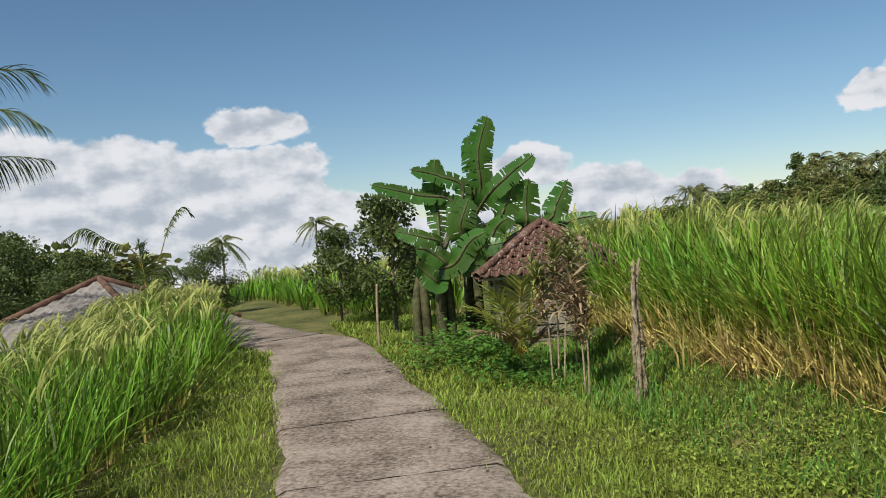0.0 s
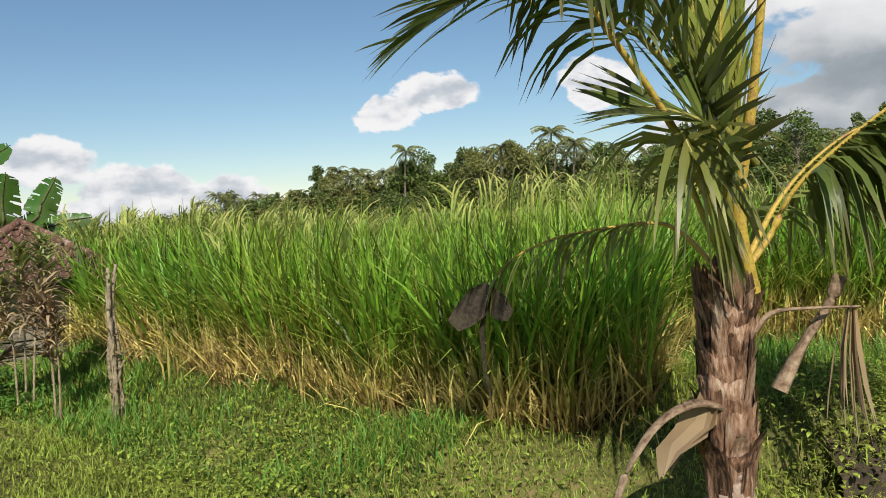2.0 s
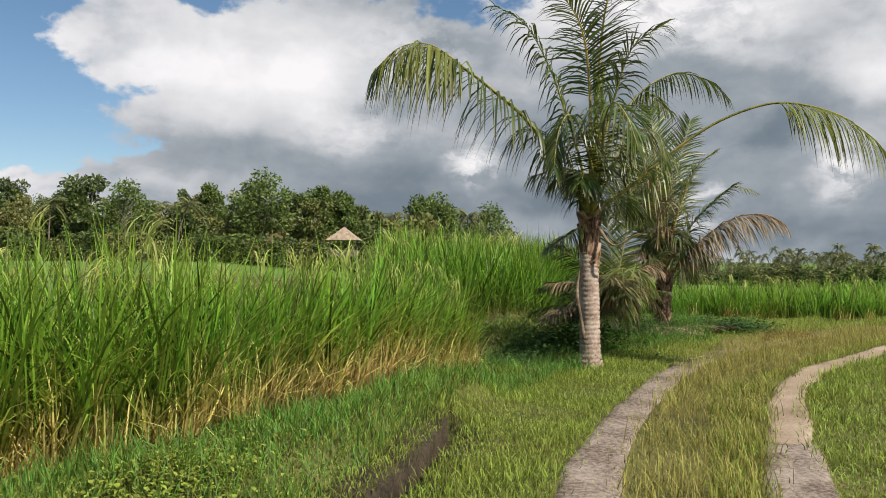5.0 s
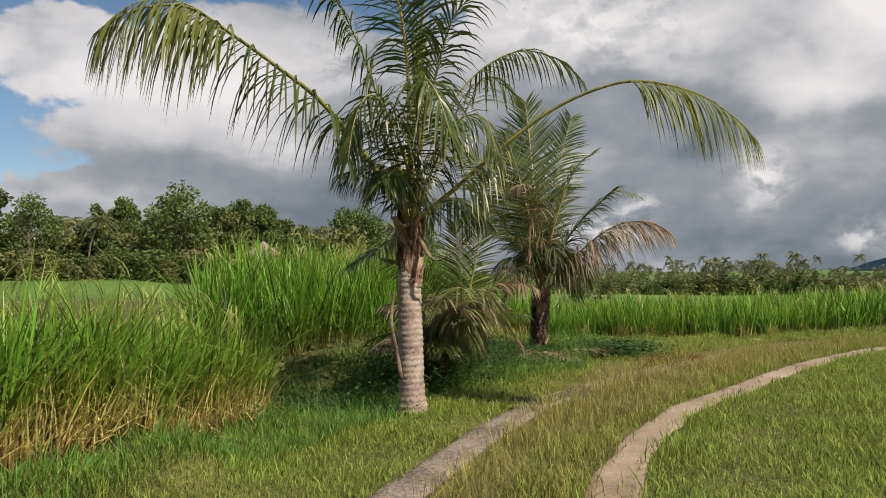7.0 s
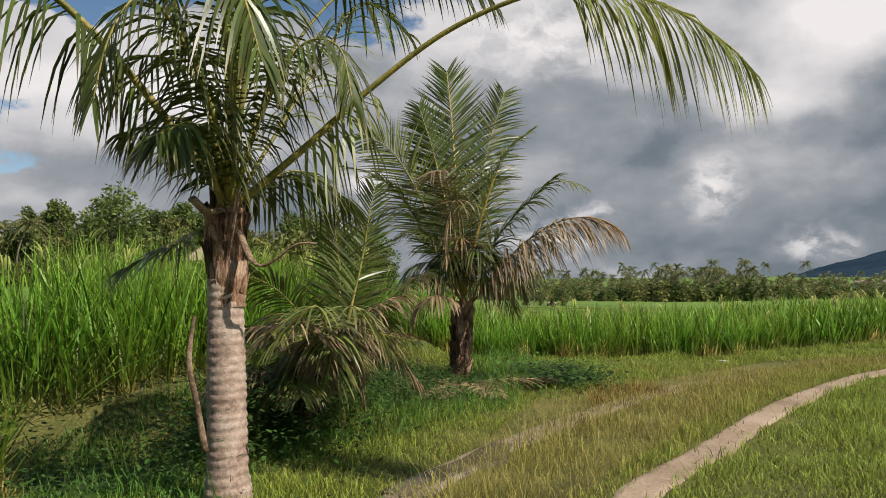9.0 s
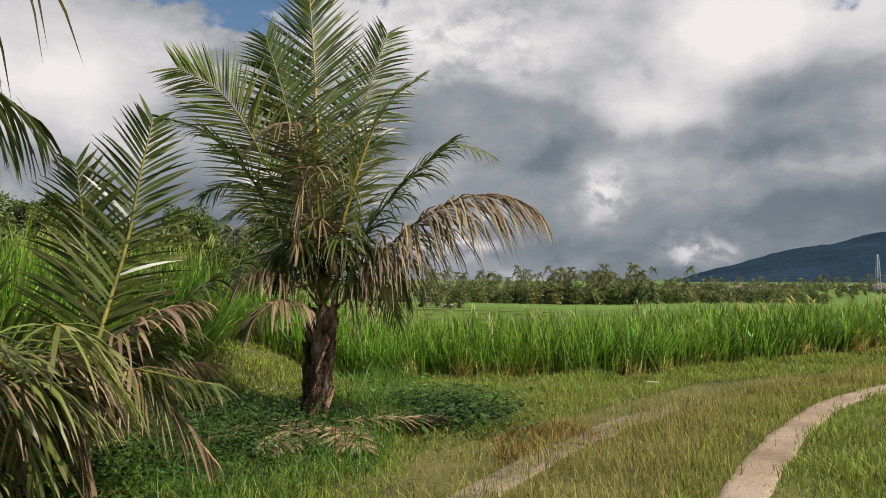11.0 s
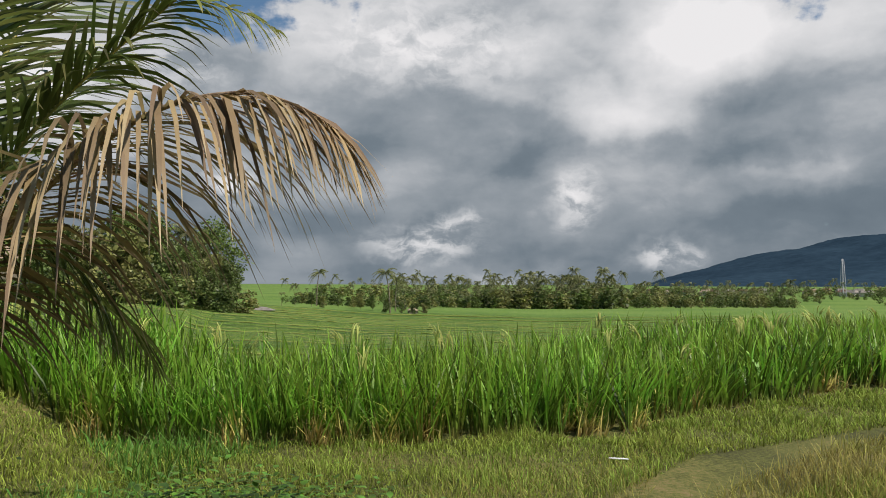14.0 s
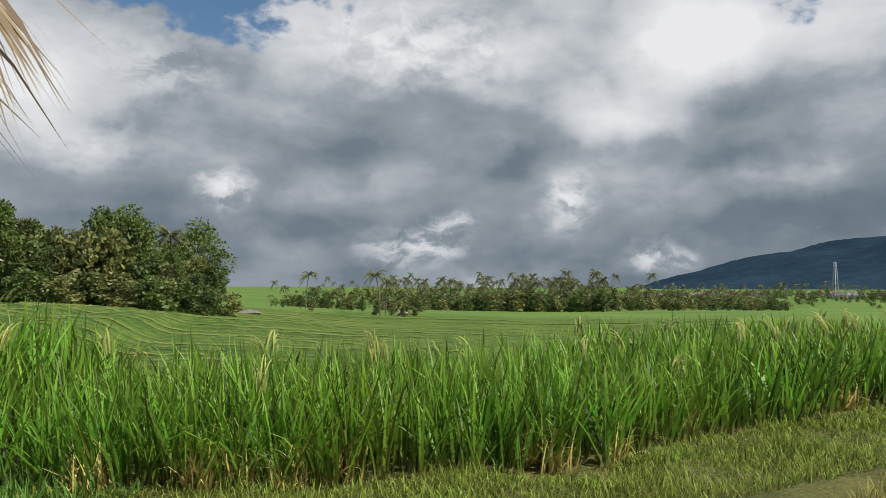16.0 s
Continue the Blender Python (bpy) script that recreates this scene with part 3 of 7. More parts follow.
def build_ground():
    gx, gy = ground_lines(-3.6, 19.0, 0.085), ground_lines(-7.0, 13.0, 0.085)
    xx, yy = np.meshgrid(gx, gy)
    v = np.stack([xx, yy, height(xx, yy)], -1).reshape(-1, 3)
    nx, ny = len(gx), len(gy)
    i = (np.arange(ny - 1)[:, None] * nx + np.arange(nx - 1)[None]).ravel()
    t = np.concatenate([np.stack([i, i + 1, i + nx + 1], 1), np.stack([i, i + nx + 1, i + nx], 1)])
    me = mesh_from("ground", v, t, None, M_GROUND, True)
    me.materials.append(M_FIELDS)
    mid = v[t].mean(1)
    me.materials.append(M_DITCH)
    kind = (np.hypot(mid[:, 0] - 6, mid[:, 1] - 2) > 27).astype(np.int32)
    kind[(np.hypot((mid[:, 0] - 3.25) * 0.8, mid[:, 1] - 2.3) < 0.22)] = 2
    me.polygons.foreach_set("material_index", kind)
    tagged(new("ground", me), "grassy green and brown farmland falling away in terraces", "ground", "", "structure")


build_ground()


def build_ditch():
    """The narrow channel: undercut earth banks and a muddy bed, its rims lying in the turf."""
    r = np.random.default_rng(41)
    d = np.concatenate([[0], np.cumsum(np.linalg.norm(np.diff(DITCH, axis=0), axis=1))])
    q = np.arange(0, d[-1], 0.05)
    p = np.stack([np.interp(q, d, DITCH[:, 0]), np.interp(q, d, DITCH[:, 1])], 1)
    tan = np.gradient(p, axis=0)
    tan /= np.linalg.norm(tan, axis=1)[:, None]
    nrm = np.stack([-tan[:, 1], tan[:, 0]], 1)
    across = np.array([-0.33, -0.20, -0.08, -0.06, -0.03, 0.03, 0.065, 0.07, 0.20, 0.33])
    drop = np.array([-0.03, -0.012, -0.02, -0.20, -0.27, -0.27, -0.22, -0.005, -0.006, -0.03])
    n, k = len(p), len(across)
    wide = (1 + 0.25 * np.convolve(r.normal(0, 1, n + 6), np.ones(7) / 3.5, "valid"))[:, None] * across[None]
    wide = np.where(np.abs(across)[None] < 0.15, wide, across[None])
    xy = p[:, None] + wide[..., None] * nrm[:, None]
    z = height(xy[..., 0], xy[..., 1], False) + drop[None] + r.normal(0, 0.007, (n, k))
    v = np.concatenate([xy, z[..., None]], -1).reshape(-1, 3)
    i = (np.arange(n - 1)[:, None] * k + np.arange(k - 1)[None]).ravel()
    t = np.concatenate([np.stack([i, i + k, i + k + 1], 1), np.stack([i, i + k + 1, i + 1], 1)])
    tagged(new("ditch", mesh_from("ditch", v, t, None, M_DITCH, True)), "narrow muddy ditch cut into the grass bank", "ditch", "", "structure")


build_ditch()


def strip_mesh(name, line, half, mat, lift=0.025, seed=1, ragged=0.06, cols=9):
    """A worn surface strip laid along a line, its ragged edges sinking into the turf."""
    r = np.random.default_rng(seed)
    p = np.asarray(line)
    tan = np.gradient(p, axis=0)
    tan /= np.linalg.norm(tan, axis=1)[:, None]
    nrm = np.stack([-tan[:, 1], tan[:, 0]], 1)
    s = np.linspace(-1, 1, cols)
    wob = np.stack([np.convolve(r.normal(0, ragged, len(p) + 4), np.ones(5) / 2.2, "valid") for _ in range(2)], 1)
    h = np.interp(np.linspace(0, 1, len(p)), np.linspace(0, 1, len(half)), half)
    across = np.where(s[None] < 0, s[None] * (h + wob[:, 0])[:, None], s[None] * (h + wob[:, 1])[:, None])
    xy = p[:, None] + across[..., None] * nrm[:, None]
    z = height(xy[..., 0], xy[..., 1]) + lift - (lift + 0.035) * (np.abs(s) > 0.97)[None] + r.normal(0, 0.002, across.shape)
    v = np.concatenate([xy, z[..., None]], -1).reshape(-1, 3)
    n = len(p)
    i = (np.arange(n - 1)[:, None] * cols + np.arange(cols - 1)[None]).ravel()
    t = np.concatenate([np.stack([i, i + cols, i + cols + 1], 1), np.stack([i, i + cols + 1, i + 1], 1)])
    return mesh_from(name, v, t, None, mat, True)


def dense(line, gap=0.12):
    p = np.asarray(line)
    d = np.concatenate([[0], np.cumsum(np.linalg.norm(np.diff(p, axis=0), axis=1))])
    s = np.arange(0, d[-1], gap)
    return np.stack([np.interp(s, d, p[:, 0]), np.interp(s, d, p[:, 1])], 1)


def build_road():
    road = tagged(new("road"), "narrow worn concrete farm road with cracked slabs", "road", "", "structure")
    line = dense(ROAD, 0.1)
    r = random.Random(3)
    i = 0
    while i < len(line) - 6:
        n = r.choice([13, 16, 19, 22])
        seg = line[i : min(i + n + 1, len(line))].copy()
        seg[-1] = seg[-2] + (seg[-1] - seg[-2]) * 0.84
        if len(seg) > 3:
            add_mesh("slab", strip_mesh("slab", seg, [0.76, 0.76], M_CONCRETE, 0.024 + r.uniform(0, 0.006), i, 0.02, 13), road)
        i += n
    track = tagged(new("track"), "two-rut farm track of worn concrete and trodden earth", "track", "", "structure")
    a = dense(RUT_L)
    add_mesh("concrete_rut", strip_mesh("concrete_rut", a[: int(len(a) * 0.57)], [0.26, 0.24, 0.22, 0.2, 0.16], M_CONCRETE, 0.022, 5, 0.012), track, "grey concrete wheel rut fading into grass")
    add_mesh("earth_rut", strip_mesh("earth_rut", a[int(len(a) * 0.57) : int(len(a) * 0.69)], [0.14, 0.2, 0.18, 0.06], M_CONCRETE, 0.008, 6, 0.03), track)
    b = dense(RUT_R)
    k = int(len(b) * 0.27)
    add_mesh("concrete_rut", strip_mesh("concrete_rut", b[:k], [0.27, 0.26, 0.25, 0.25], M_CONCRETE, 0.022, 7, 0.012), track, "grey concrete wheel rut")
    add_mesh("earth_rut", strip_mesh("earth_rut", b[k - 1 :], [0.22, 0.19, 0.2, 0.25, 0.36], M_EARTH, 0.018, 8, 0.016), track, "trodden brown earth wheel rut")
    wet = dense([(12.0, -2.1), (12.5, -2.5), (13.1, -2.95), (13.6, -3.2)])
    tagged(new("puddle", strip_mesh("puddle", wet, [0.08, 0.2, 0.22, 0.1], M_WET, 0.03, 9, 0.04)), "shallow muddy puddle in the wheel rut", "puddle", "", "structure")


build_road()


def build_grit():
    """Small stones and crumbs lying in drifts on the worn slabs and along the ruts."""
    r = np.random.default_rng(17)
    n = 2600
    line = dense(ROAD, 0.05)
    k = r.integers(0, int(len(line) * 0.62), n)
    side = np.where(r.random(n) < 0.45, np.sign(r.normal(0, 1, n)) * r.uniform(0.5, 0.74, n), r.normal(0.1, 0.28, n))
    xy = line[k] + np.column_stack([side, r.normal(0, 0.03, n)])
    keep = (np.sin(xy[:, 1] * 2.1 + xy[:, 0] * 3.0) + r.normal(0, 0.7, n) > 0.0) & (np.abs(side) < 0.74)
    xy = xy[keep]
    n = len(xy)
    size = r.uniform(0.004, 0.011, n) * np.where(r.random(n) < 0.06, 1.9, 1.0)
    spin = r.uniform(0, 6.28, n)
    corner = np.array([(1, 0, 0), (0.1, 0.9, 0), (-0.9, 0.2, 0), (-0.1, -1, 0), (0.1, 0.05, 0.75)])
    v = np.empty((n, 5, 3))
    for i, (a, b, c) in enumerate(corner):
        v[:, i, 0] = xy[:, 0] + size * (a * np.cos(spin) - b * np.sin(spin))
        v[:, i, 1] = xy[:, 1] + size * (a * np.sin(spin) + b * np.cos(spin))
        v[:, i, 2] = height(xy[:, 0], xy[:, 1]) + 0.024 + c * size
    t = (np.arange(n)[:, None, None] * 5 + np.array([(0, 1, 4), (1, 2, 4), (2, 3, 4), (3, 0, 4)])[None]).reshape(-1, 3)
    tagged(new("grit", mesh_from("grit", v.reshape(-1, 3), t, None, M_GRIT)), "loose grey-brown grit and crumbs on the worn road", "grit", "", "stuff")


build_grit()
EYES = np.array([(-1.3, 1.2), (-0.9, 1.3), (0.1, 1.0), (1.4, 0.4), (4.1, -1.4), (6.3, -2.0), (8.1, -2.4), (11.4, -3.7), (13.0, -4.6), (15.1, -5.9)])


def scatter(poly, gap, keep=None):
    """Jittered points inside a polygon."""
    p = np.array(poly)
    lo, hi = p.min(0), p.max(0)
    gx, gy = np.meshgrid(np.arange(lo[0], hi[0], gap), np.arange(lo[1], hi[1], gap))
    pts = np.stack([gx.ravel(), gy.ravel()], 1)
    pts = pts + RNG.uniform(-0.42, 0.42, pts.shape) * gap
    pts = pts[inside(pts[:, 0], pts[:, 1], poly)]
    return pts


def rice_field(poly, front, tall, depth, name, label, heads=0.15, mat=M_RICE, per=15, straw=True, lodge=0.35, gap=0.17, far_gap=0.5, reach=9.0, wid=0.011, ends_low=False, feet=1.0):
    """A stand of rice: hills of blades, thick at the edge that is seen, thinner further in; straw at the foot, drooping heads on top."""
    front = np.asarray(front, float)
    pts = scatter(poly, gap)
    d = near_line(pts[:, 0], pts[:, 1], front)
    eye = near_line(pts[:, 0], pts[:, 1], EYES)
    keep = RNG.random(len(pts)) < np.where(d < depth, 1.0, np.clip((gap / far_gap) ** 2 + 0.35 * np.exp(-(d - depth) / 1.5), 0, 1))
    keep &= d < depth + reach
    pts, d, eye = pts[keep], d[keep], eye[keep]
    near = np.clip(6.0 / np.maximum(eye, 3.0), 0.35, 1.3)
    cnt = np.maximum(4, (0.72 * per * np.where(d < depth, 1.0, 0.8) * near)).astype(int)
    idx = np.repeat(np.arange(len(pts)), cnt)
    n = len(idx)
    xy = pts[idx] + RNG.normal(0, 0.035, (n, 2))
    roots = np.column_stack([xy, height(xy[:, 0], xy[:, 1]) - 0.02])
    # blades at the edge lean outwards
    j = np.argmin(((pts[:, None] - front[None]) ** 2).sum(-1), 1)
    out = front[j] - pts
    outward = np.arctan2(out[:, 0], out[:, 1])[idx]
    edge = (d[idx] < 0.45) & (RNG.random(n) < 0.6)
    head = np.where(edge, outward + RNG.normal(0, 1.3, n), RNG.uniform(-np.pi, np.pi, n))
    wave = 1 + 0.10 * np.sin(1.3 * pts[:, 0] + 0.7) * np.sin(1.1 * pts[:, 1] + 0.3) + RNG.normal(0, 0.05, len(pts))
    if ends_low:
        tallness = np.interp(pts[:, 0], [3.2, 5.5, 8.0, 10.0, 12.6, 13.2], [1, 1.22, 1.20, 1.06, 0.80, 0.74])
        wave = wave * np.where(tallness > 1, 1 + (tallness - 1) * (1 - step(pts[:, 1], 3.8, 5.6)), tallness)
    length = tall * (wave[idx] * RNG.uniform(0.62, 1.18, n))
    lean = np.abs(RNG.normal(0.11, 0.13, n)) + np.where(edge, RNG.uniform(0, lodge, n), 0)
    curl = np.abs(RNG.normal(0.4, 0.55, n))
    broad = 1.42 * wid * np.clip(eye[idx] / 5.5, 1.0, 2.8) * RNG.uniform(0.6, 1.35, n)
    v, t, u = blades(roots, length, broad, head, lean, curl, 5)
    ob = tagged(new(name, mesh_from(name, v, t, u, mat)), label, "rice", "", "stuff")
    if straw:
        e = np.where((d < 0.5) & (eye < 16) & (RNG.random(len(pts)) < feet))[0]
        idx = np.repeat(e, 34)
        n = len(idx)
        xy = pts[idx] + RNG.normal(0, 0.06, (n, 2))
        roots = np.column_stack([xy, height(xy[:, 0], xy[:, 1]) - 0.01])
        out = front[j][idx] - pts[idx]
        head = np.arctan2(out[:, 0], out[:, 1]) + RNG.normal(0, 1.0, n)
        v, t, u = blades(roots, RNG.uniform(0.15, 0.5, n) * tall, 0.015 * np.clip(eye[idx] / 5, 1, 2.5), head, np.abs(RNG.normal(0.25, 0.35, n)), RNG.normal(0.5, 0.9, n), 4)
        more = np.repeat(e[d[e] < 0.3], 16)
        m2 = len(more)
        out2 = front[j][more] - pts[more]
        out2 /= np.linalg.norm(out2, axis=1)[:, None] + 1e-6
        xy = pts[more] + out2 * RNG.uniform(0.05, 0.22, m2)[:, None] + RNG.normal(0, 0.05, (m2, 2))
        roots = np.column_stack([xy, height(xy[:, 0], xy[:, 1]) - 0.01])
        head = np.arctan2(out2[:, 0], out2[:, 1]) + RNG.normal(0, 0.9, m2)
        w2 = blades(roots, RNG.uniform(0.18, 0.52, m2) * tall * (wave[more] ** 2), 0.012 * np.clip(eye[more] / 5, 1, 2.5), head, np.abs(RNG.normal(0.2, 0.35, m2)), RNG.normal(0.7, 0.9, m2), 4)
        v, t, u = join_arrays([(v, t, u), w2])
        # yellowing leaves that bend out over the feet
        bent = np.repeat(e, 14)
        nb = len(bent)
        out3 = front[j][bent] - pts[bent]
        xy = pts[bent] + RNG.normal(0, 0.05, (nb, 2))
        roots = np.column_stack([xy, height(xy[:, 0], xy[:, 1]) + tall * RNG.uniform(0.05, 0.3, nb)])
        lv, lt, lu = blades(roots, RNG.uniform(0.35, 0.75, nb) * tall * wave[bent], 0.014 * np.clip(eye[bent] / 5.5, 1, 2.4), np.arctan2(out3[:, 0], out3[:, 1]) + RNG.normal(0, 0.9, nb), RNG.uniform(0.1, 0.7, nb), RNG.uniform(0.5, 1.9, nb), 5)
        tagged(new("rice_edge", mesh_from("rice_edge", lv, lt, lu, M_RICE_EDGE)), "yellow-green bent rice leaves along the field edge", "rice", "", "stuff")
        tagged(new("straw", mesh_from("straw", v, t, u, M_STRAW)), "dry yellow rice straw at the foot of the field edge", "straw", "", "stuff")
    if heads:
        pick = np.where(RNG.random(len(pts)) < heads)[0]
        idx = np.repeat(pick, 10)
        n = len(idx)
        way = (1.9 + RNG.normal(0, 1.5, len(pts)))[idx]
        top = RNG.uniform(0.82, 0.97, len(pts))[idx]
        xy = pts[idx] + RNG.normal(0, 0.035, (n, 2))
        roots = np.column_stack([xy, height(xy[:, 0], xy[:, 1]) + tall * (top + RNG.normal(0, 0.03, n)) * wave[idx]])
        v, t, u = blades(roots, RNG.uniform(0.22, 0.42, n), 0.0115 * np.clip(eye[idx] / 5, 1, 2.4), way + RNG.normal(0, 0.28, n), 0.25, RNG.uniform(1.4, 2.6, n), 6)
        tagged(new("rice_head", mesh_from("rice_head", v, t, u, M_HEAD)), "drooping pale yellow-green ripening rice heads", "rice head", "", "stuff")
    return ob


rice_field(FIELD_EAST, dense(FIELD_EAST[:19], 0.25), 1.20, 1.0, "rice_field", "dense tall green rice with drying yellow feet", 0.17, M_RICE, 17, wid=0.0145, reach=24, ends_low=True, lodge=0.14)
rice_field(FIELD_WEST, dense(FIELD_WEST[:7], 0.25), 0.80, 2.2, "rice_field", "green rice with ripening heads beside the road", 0.28, M_RICE, 14, straw=False, lodge=0.7)
rice_field(FIELD_BEYOND, dense(FIELD_BEYOND[:6], 0.4), 0.75, 2.0, "rice_field", "far strip of green rice past the road bend", 0.3, M_RICE_YOUNG, 10, straw=False, gap=0.3, wid=0.014)
rice_field(FIELD_TERRACE, dense(FIELD_TERRACE[:9], 0.3), 1.52, 2.6, "rice_field", "tall green rice on a raised terrace", 0.05, M_RICE_YOUNG, 15, straw=False, gap=0.2, lodge=0.8, reach=8, wid=0.015)
rice_field(FIELD_SOUTH, dense(FIELD_SOUTH[:10], 0.3), 0.92, 2.6, "rice_field", "bright green young rice beside the track", 0.025, M_RICE_YOUNG, 17, straw=True, gap=0.19, reach=14, wid=0.0135, feet=0.09)


def grass_patch(poly, gap, length, name, label, mat, near=0.30, lean=0.35, wid=0.008, per=1, avoid=True, k=3, tall_var=0.5):
    """Single blades over a polygon, kept off the road, the ruts and the standing rice."""
    pts = scatter(poly, gap)
    x, y = pts[:, 0], pts[:, 1]
    keep = np.ones(len(pts), bool)
    if avoid:
        rl = near_line(x, y, RUT_L)
        edge = RNG.normal(0, 0.07, len(pts))
        keep &= near_line(x, y, ROAD) > 0.69 + edge
        keep &= (rl > 0.20 + edge) | ((x > 10.5) & (RNG.random(len(pts)) < np.interp(x, [8.0, 11.0, 13.0, 16.0], [0, 0.25, 0.55, 0.95])))
        keep &= near_line(x, y, RUT_R) > 0.19 + edge
        keep &= near_line(x, y, DITCH) > 0.08 + 0.3 * edge
        keep &= np.hypot((x - 3.25) * 0.8, y - 2.3) > 0.17 + edge
        for f in (FIELD_EAST, FIELD_WEST, FIELD_TERRACE, FIELD_SOUTH):
            keep &= ~inside(x, y, f)
    eye = near_line(x, y, EYES)
    keep &= RNG.random(len(pts)) < np.clip(1.15 - (eye - 2.5) * 0.055, 0.22, 1.0)
    pts, eye = pts[keep], eye[keep]
    n = len(pts)
    clump = 0.75 + 0.45 * np.sin(3.1 * pts[:, 0] + 1.3 * pts[:, 1]) * np.sin(2.7 * pts[:, 1] - 0.9 * pts[:, 0]) + RNG.normal(0, 0.2, n)
    roots = np.column_stack([pts, height(pts[:, 0], pts[:, 1], False) - 0.01])
    L = length * np.clip(clump, 0.35, 2.0) * RNG.uniform(1 - tall_var, 1 + tall_var, n)
    v, t, u = blades(roots, L, wid * np.clip(eye / 5, 0.9, 3.0) * RNG.uniform(0.7, 1.3, n), RNG.uniform(-np.pi, np.pi, n), np.abs(RNG.normal(lean, 0.3, n)), np.abs(RNG.normal(0.7, 0.5, n)), k)
    return tagged(new(name, mesh_from(name, v, t, u, mat)), label, "grass", "", "stuff")


VERGE_EAST = [(-0.6, 4.2), (0.9, 1.2), (9.0, -1.0), (12.4, -2.2), (13.2, 0.8), (12.2, 0.6), (5.0, 5.0), (1.9, 5.0), (1.7, 13.0), (-0.4, 16.5), (-1.5, 15.0), (-0.7, 10.0)]
VERGE_WEST = [(-3.1, 4.3), (-1.7, 4.3), (-1.9, 9.0), (-2.1, 12.8), (-4.4, 18.2), (-3.6, 17.0), (-2.9, 11.0)]
MEADOW = [(11.8, -2.2), (16.0, -4.0), (20.0, -9.0), (24.0, -22.0), (26.0, -22.0), (22.0, -9.0), (21.6, -5.0), (24.5, -2.2), (19.0, -1.0), (13.0, 0.9)]
SOUTH_SIDE = [(3.6, -0.2), (10.0, -2.0), (18.5, -8.6), (22.0, -20.0), (18.0, -20.0), (12.5, -6.6), (7.0, -3.6), (3.2, -2.4)]
grass_patch(VERGE_EAST, 0.0185, 0.085, "turf", "short bright green roadside grass", M_GRASS)
grass_patch(VERGE_WEST, 0.022, 0.10, "turf", "short green grass between road and rice", M_GRASS)
grass_patch(MEADOW, 0.026, 0.115, "turf", "mown-looking green meadow grass beside the track", M_GRASS)
grass_patch(SOUTH_SIDE, 0.024, 0.105, "turf", "short green grass beside the rut", M_GRASS, wid=0.010)
grass_patch([(2.7, 3.4), (5.2, 1.5), (9.0, 0.7), (12.2, -1.2), (13.4, 0.9), (12.2, 0.5), (8.6, 1.6), (5.4, 3.6), (4.4, 4.7)], 0.032, 0.20, "lush_grass", "longer deep green grass on the ditch bank", M_GRASS_DEEP, wid=0.009)
grass_patch([(0.9, 4.2), (1.9, 4.2), (1.8, 6.6), (1.7, 12.0), (0.2, 12.5), (0.3, 9.0), (0.6, 7.0)], 0.034, 0.16, "lush_grass", "longer deep green grass on the bank", M_GRASS_DEEP, wid=0.009)
MIDDLE = [tuple(q) for q in np.concatenate([dense(RUT_L, 0.8)[3:], dense(RUT_R, 0.8)[::-1][:-3]])]
grass_patch(MIDDLE, 0.036, 0.20, "dry_grass", "long yellowing grass between the wheel ruts", M_GRASS_DRY, wid=0.007, lean=0.2)
grass_patch([(11.5, -1.9), (14.5, -3.0), (19.5, -6.5), (20.5, -9.0), (17.5, -7.0), (13.5, -3.6)], 0.05, 0.14, "dry_grass", "thin yellowing grass beside the rut", M_GRASS_DRY, wid=0.007)
grass_patch([(15.6, -4.6), (16.9, -4.9), (17.2, -5.9), (16.2, -5.9)], 0.022, 0.11, "dry_grass", "reddish-brown withered grass patch", M_GRASS_BROWN, wid=0.008)
grass_patch([(13.0, 0.9), (12.4, -0.6), (15.5, -3.6), (19.0, -4.6), (24.5, -2.4), (22.0, -4.2), (21.2, -5.4), (18.5, -3.0), (16.5, -0.9), (14.6, 1.6)], 0.045, 0.26, "lush_grass", "long deep green grass round the palm feet", M_GRASS_DEEP, wid=0.01)


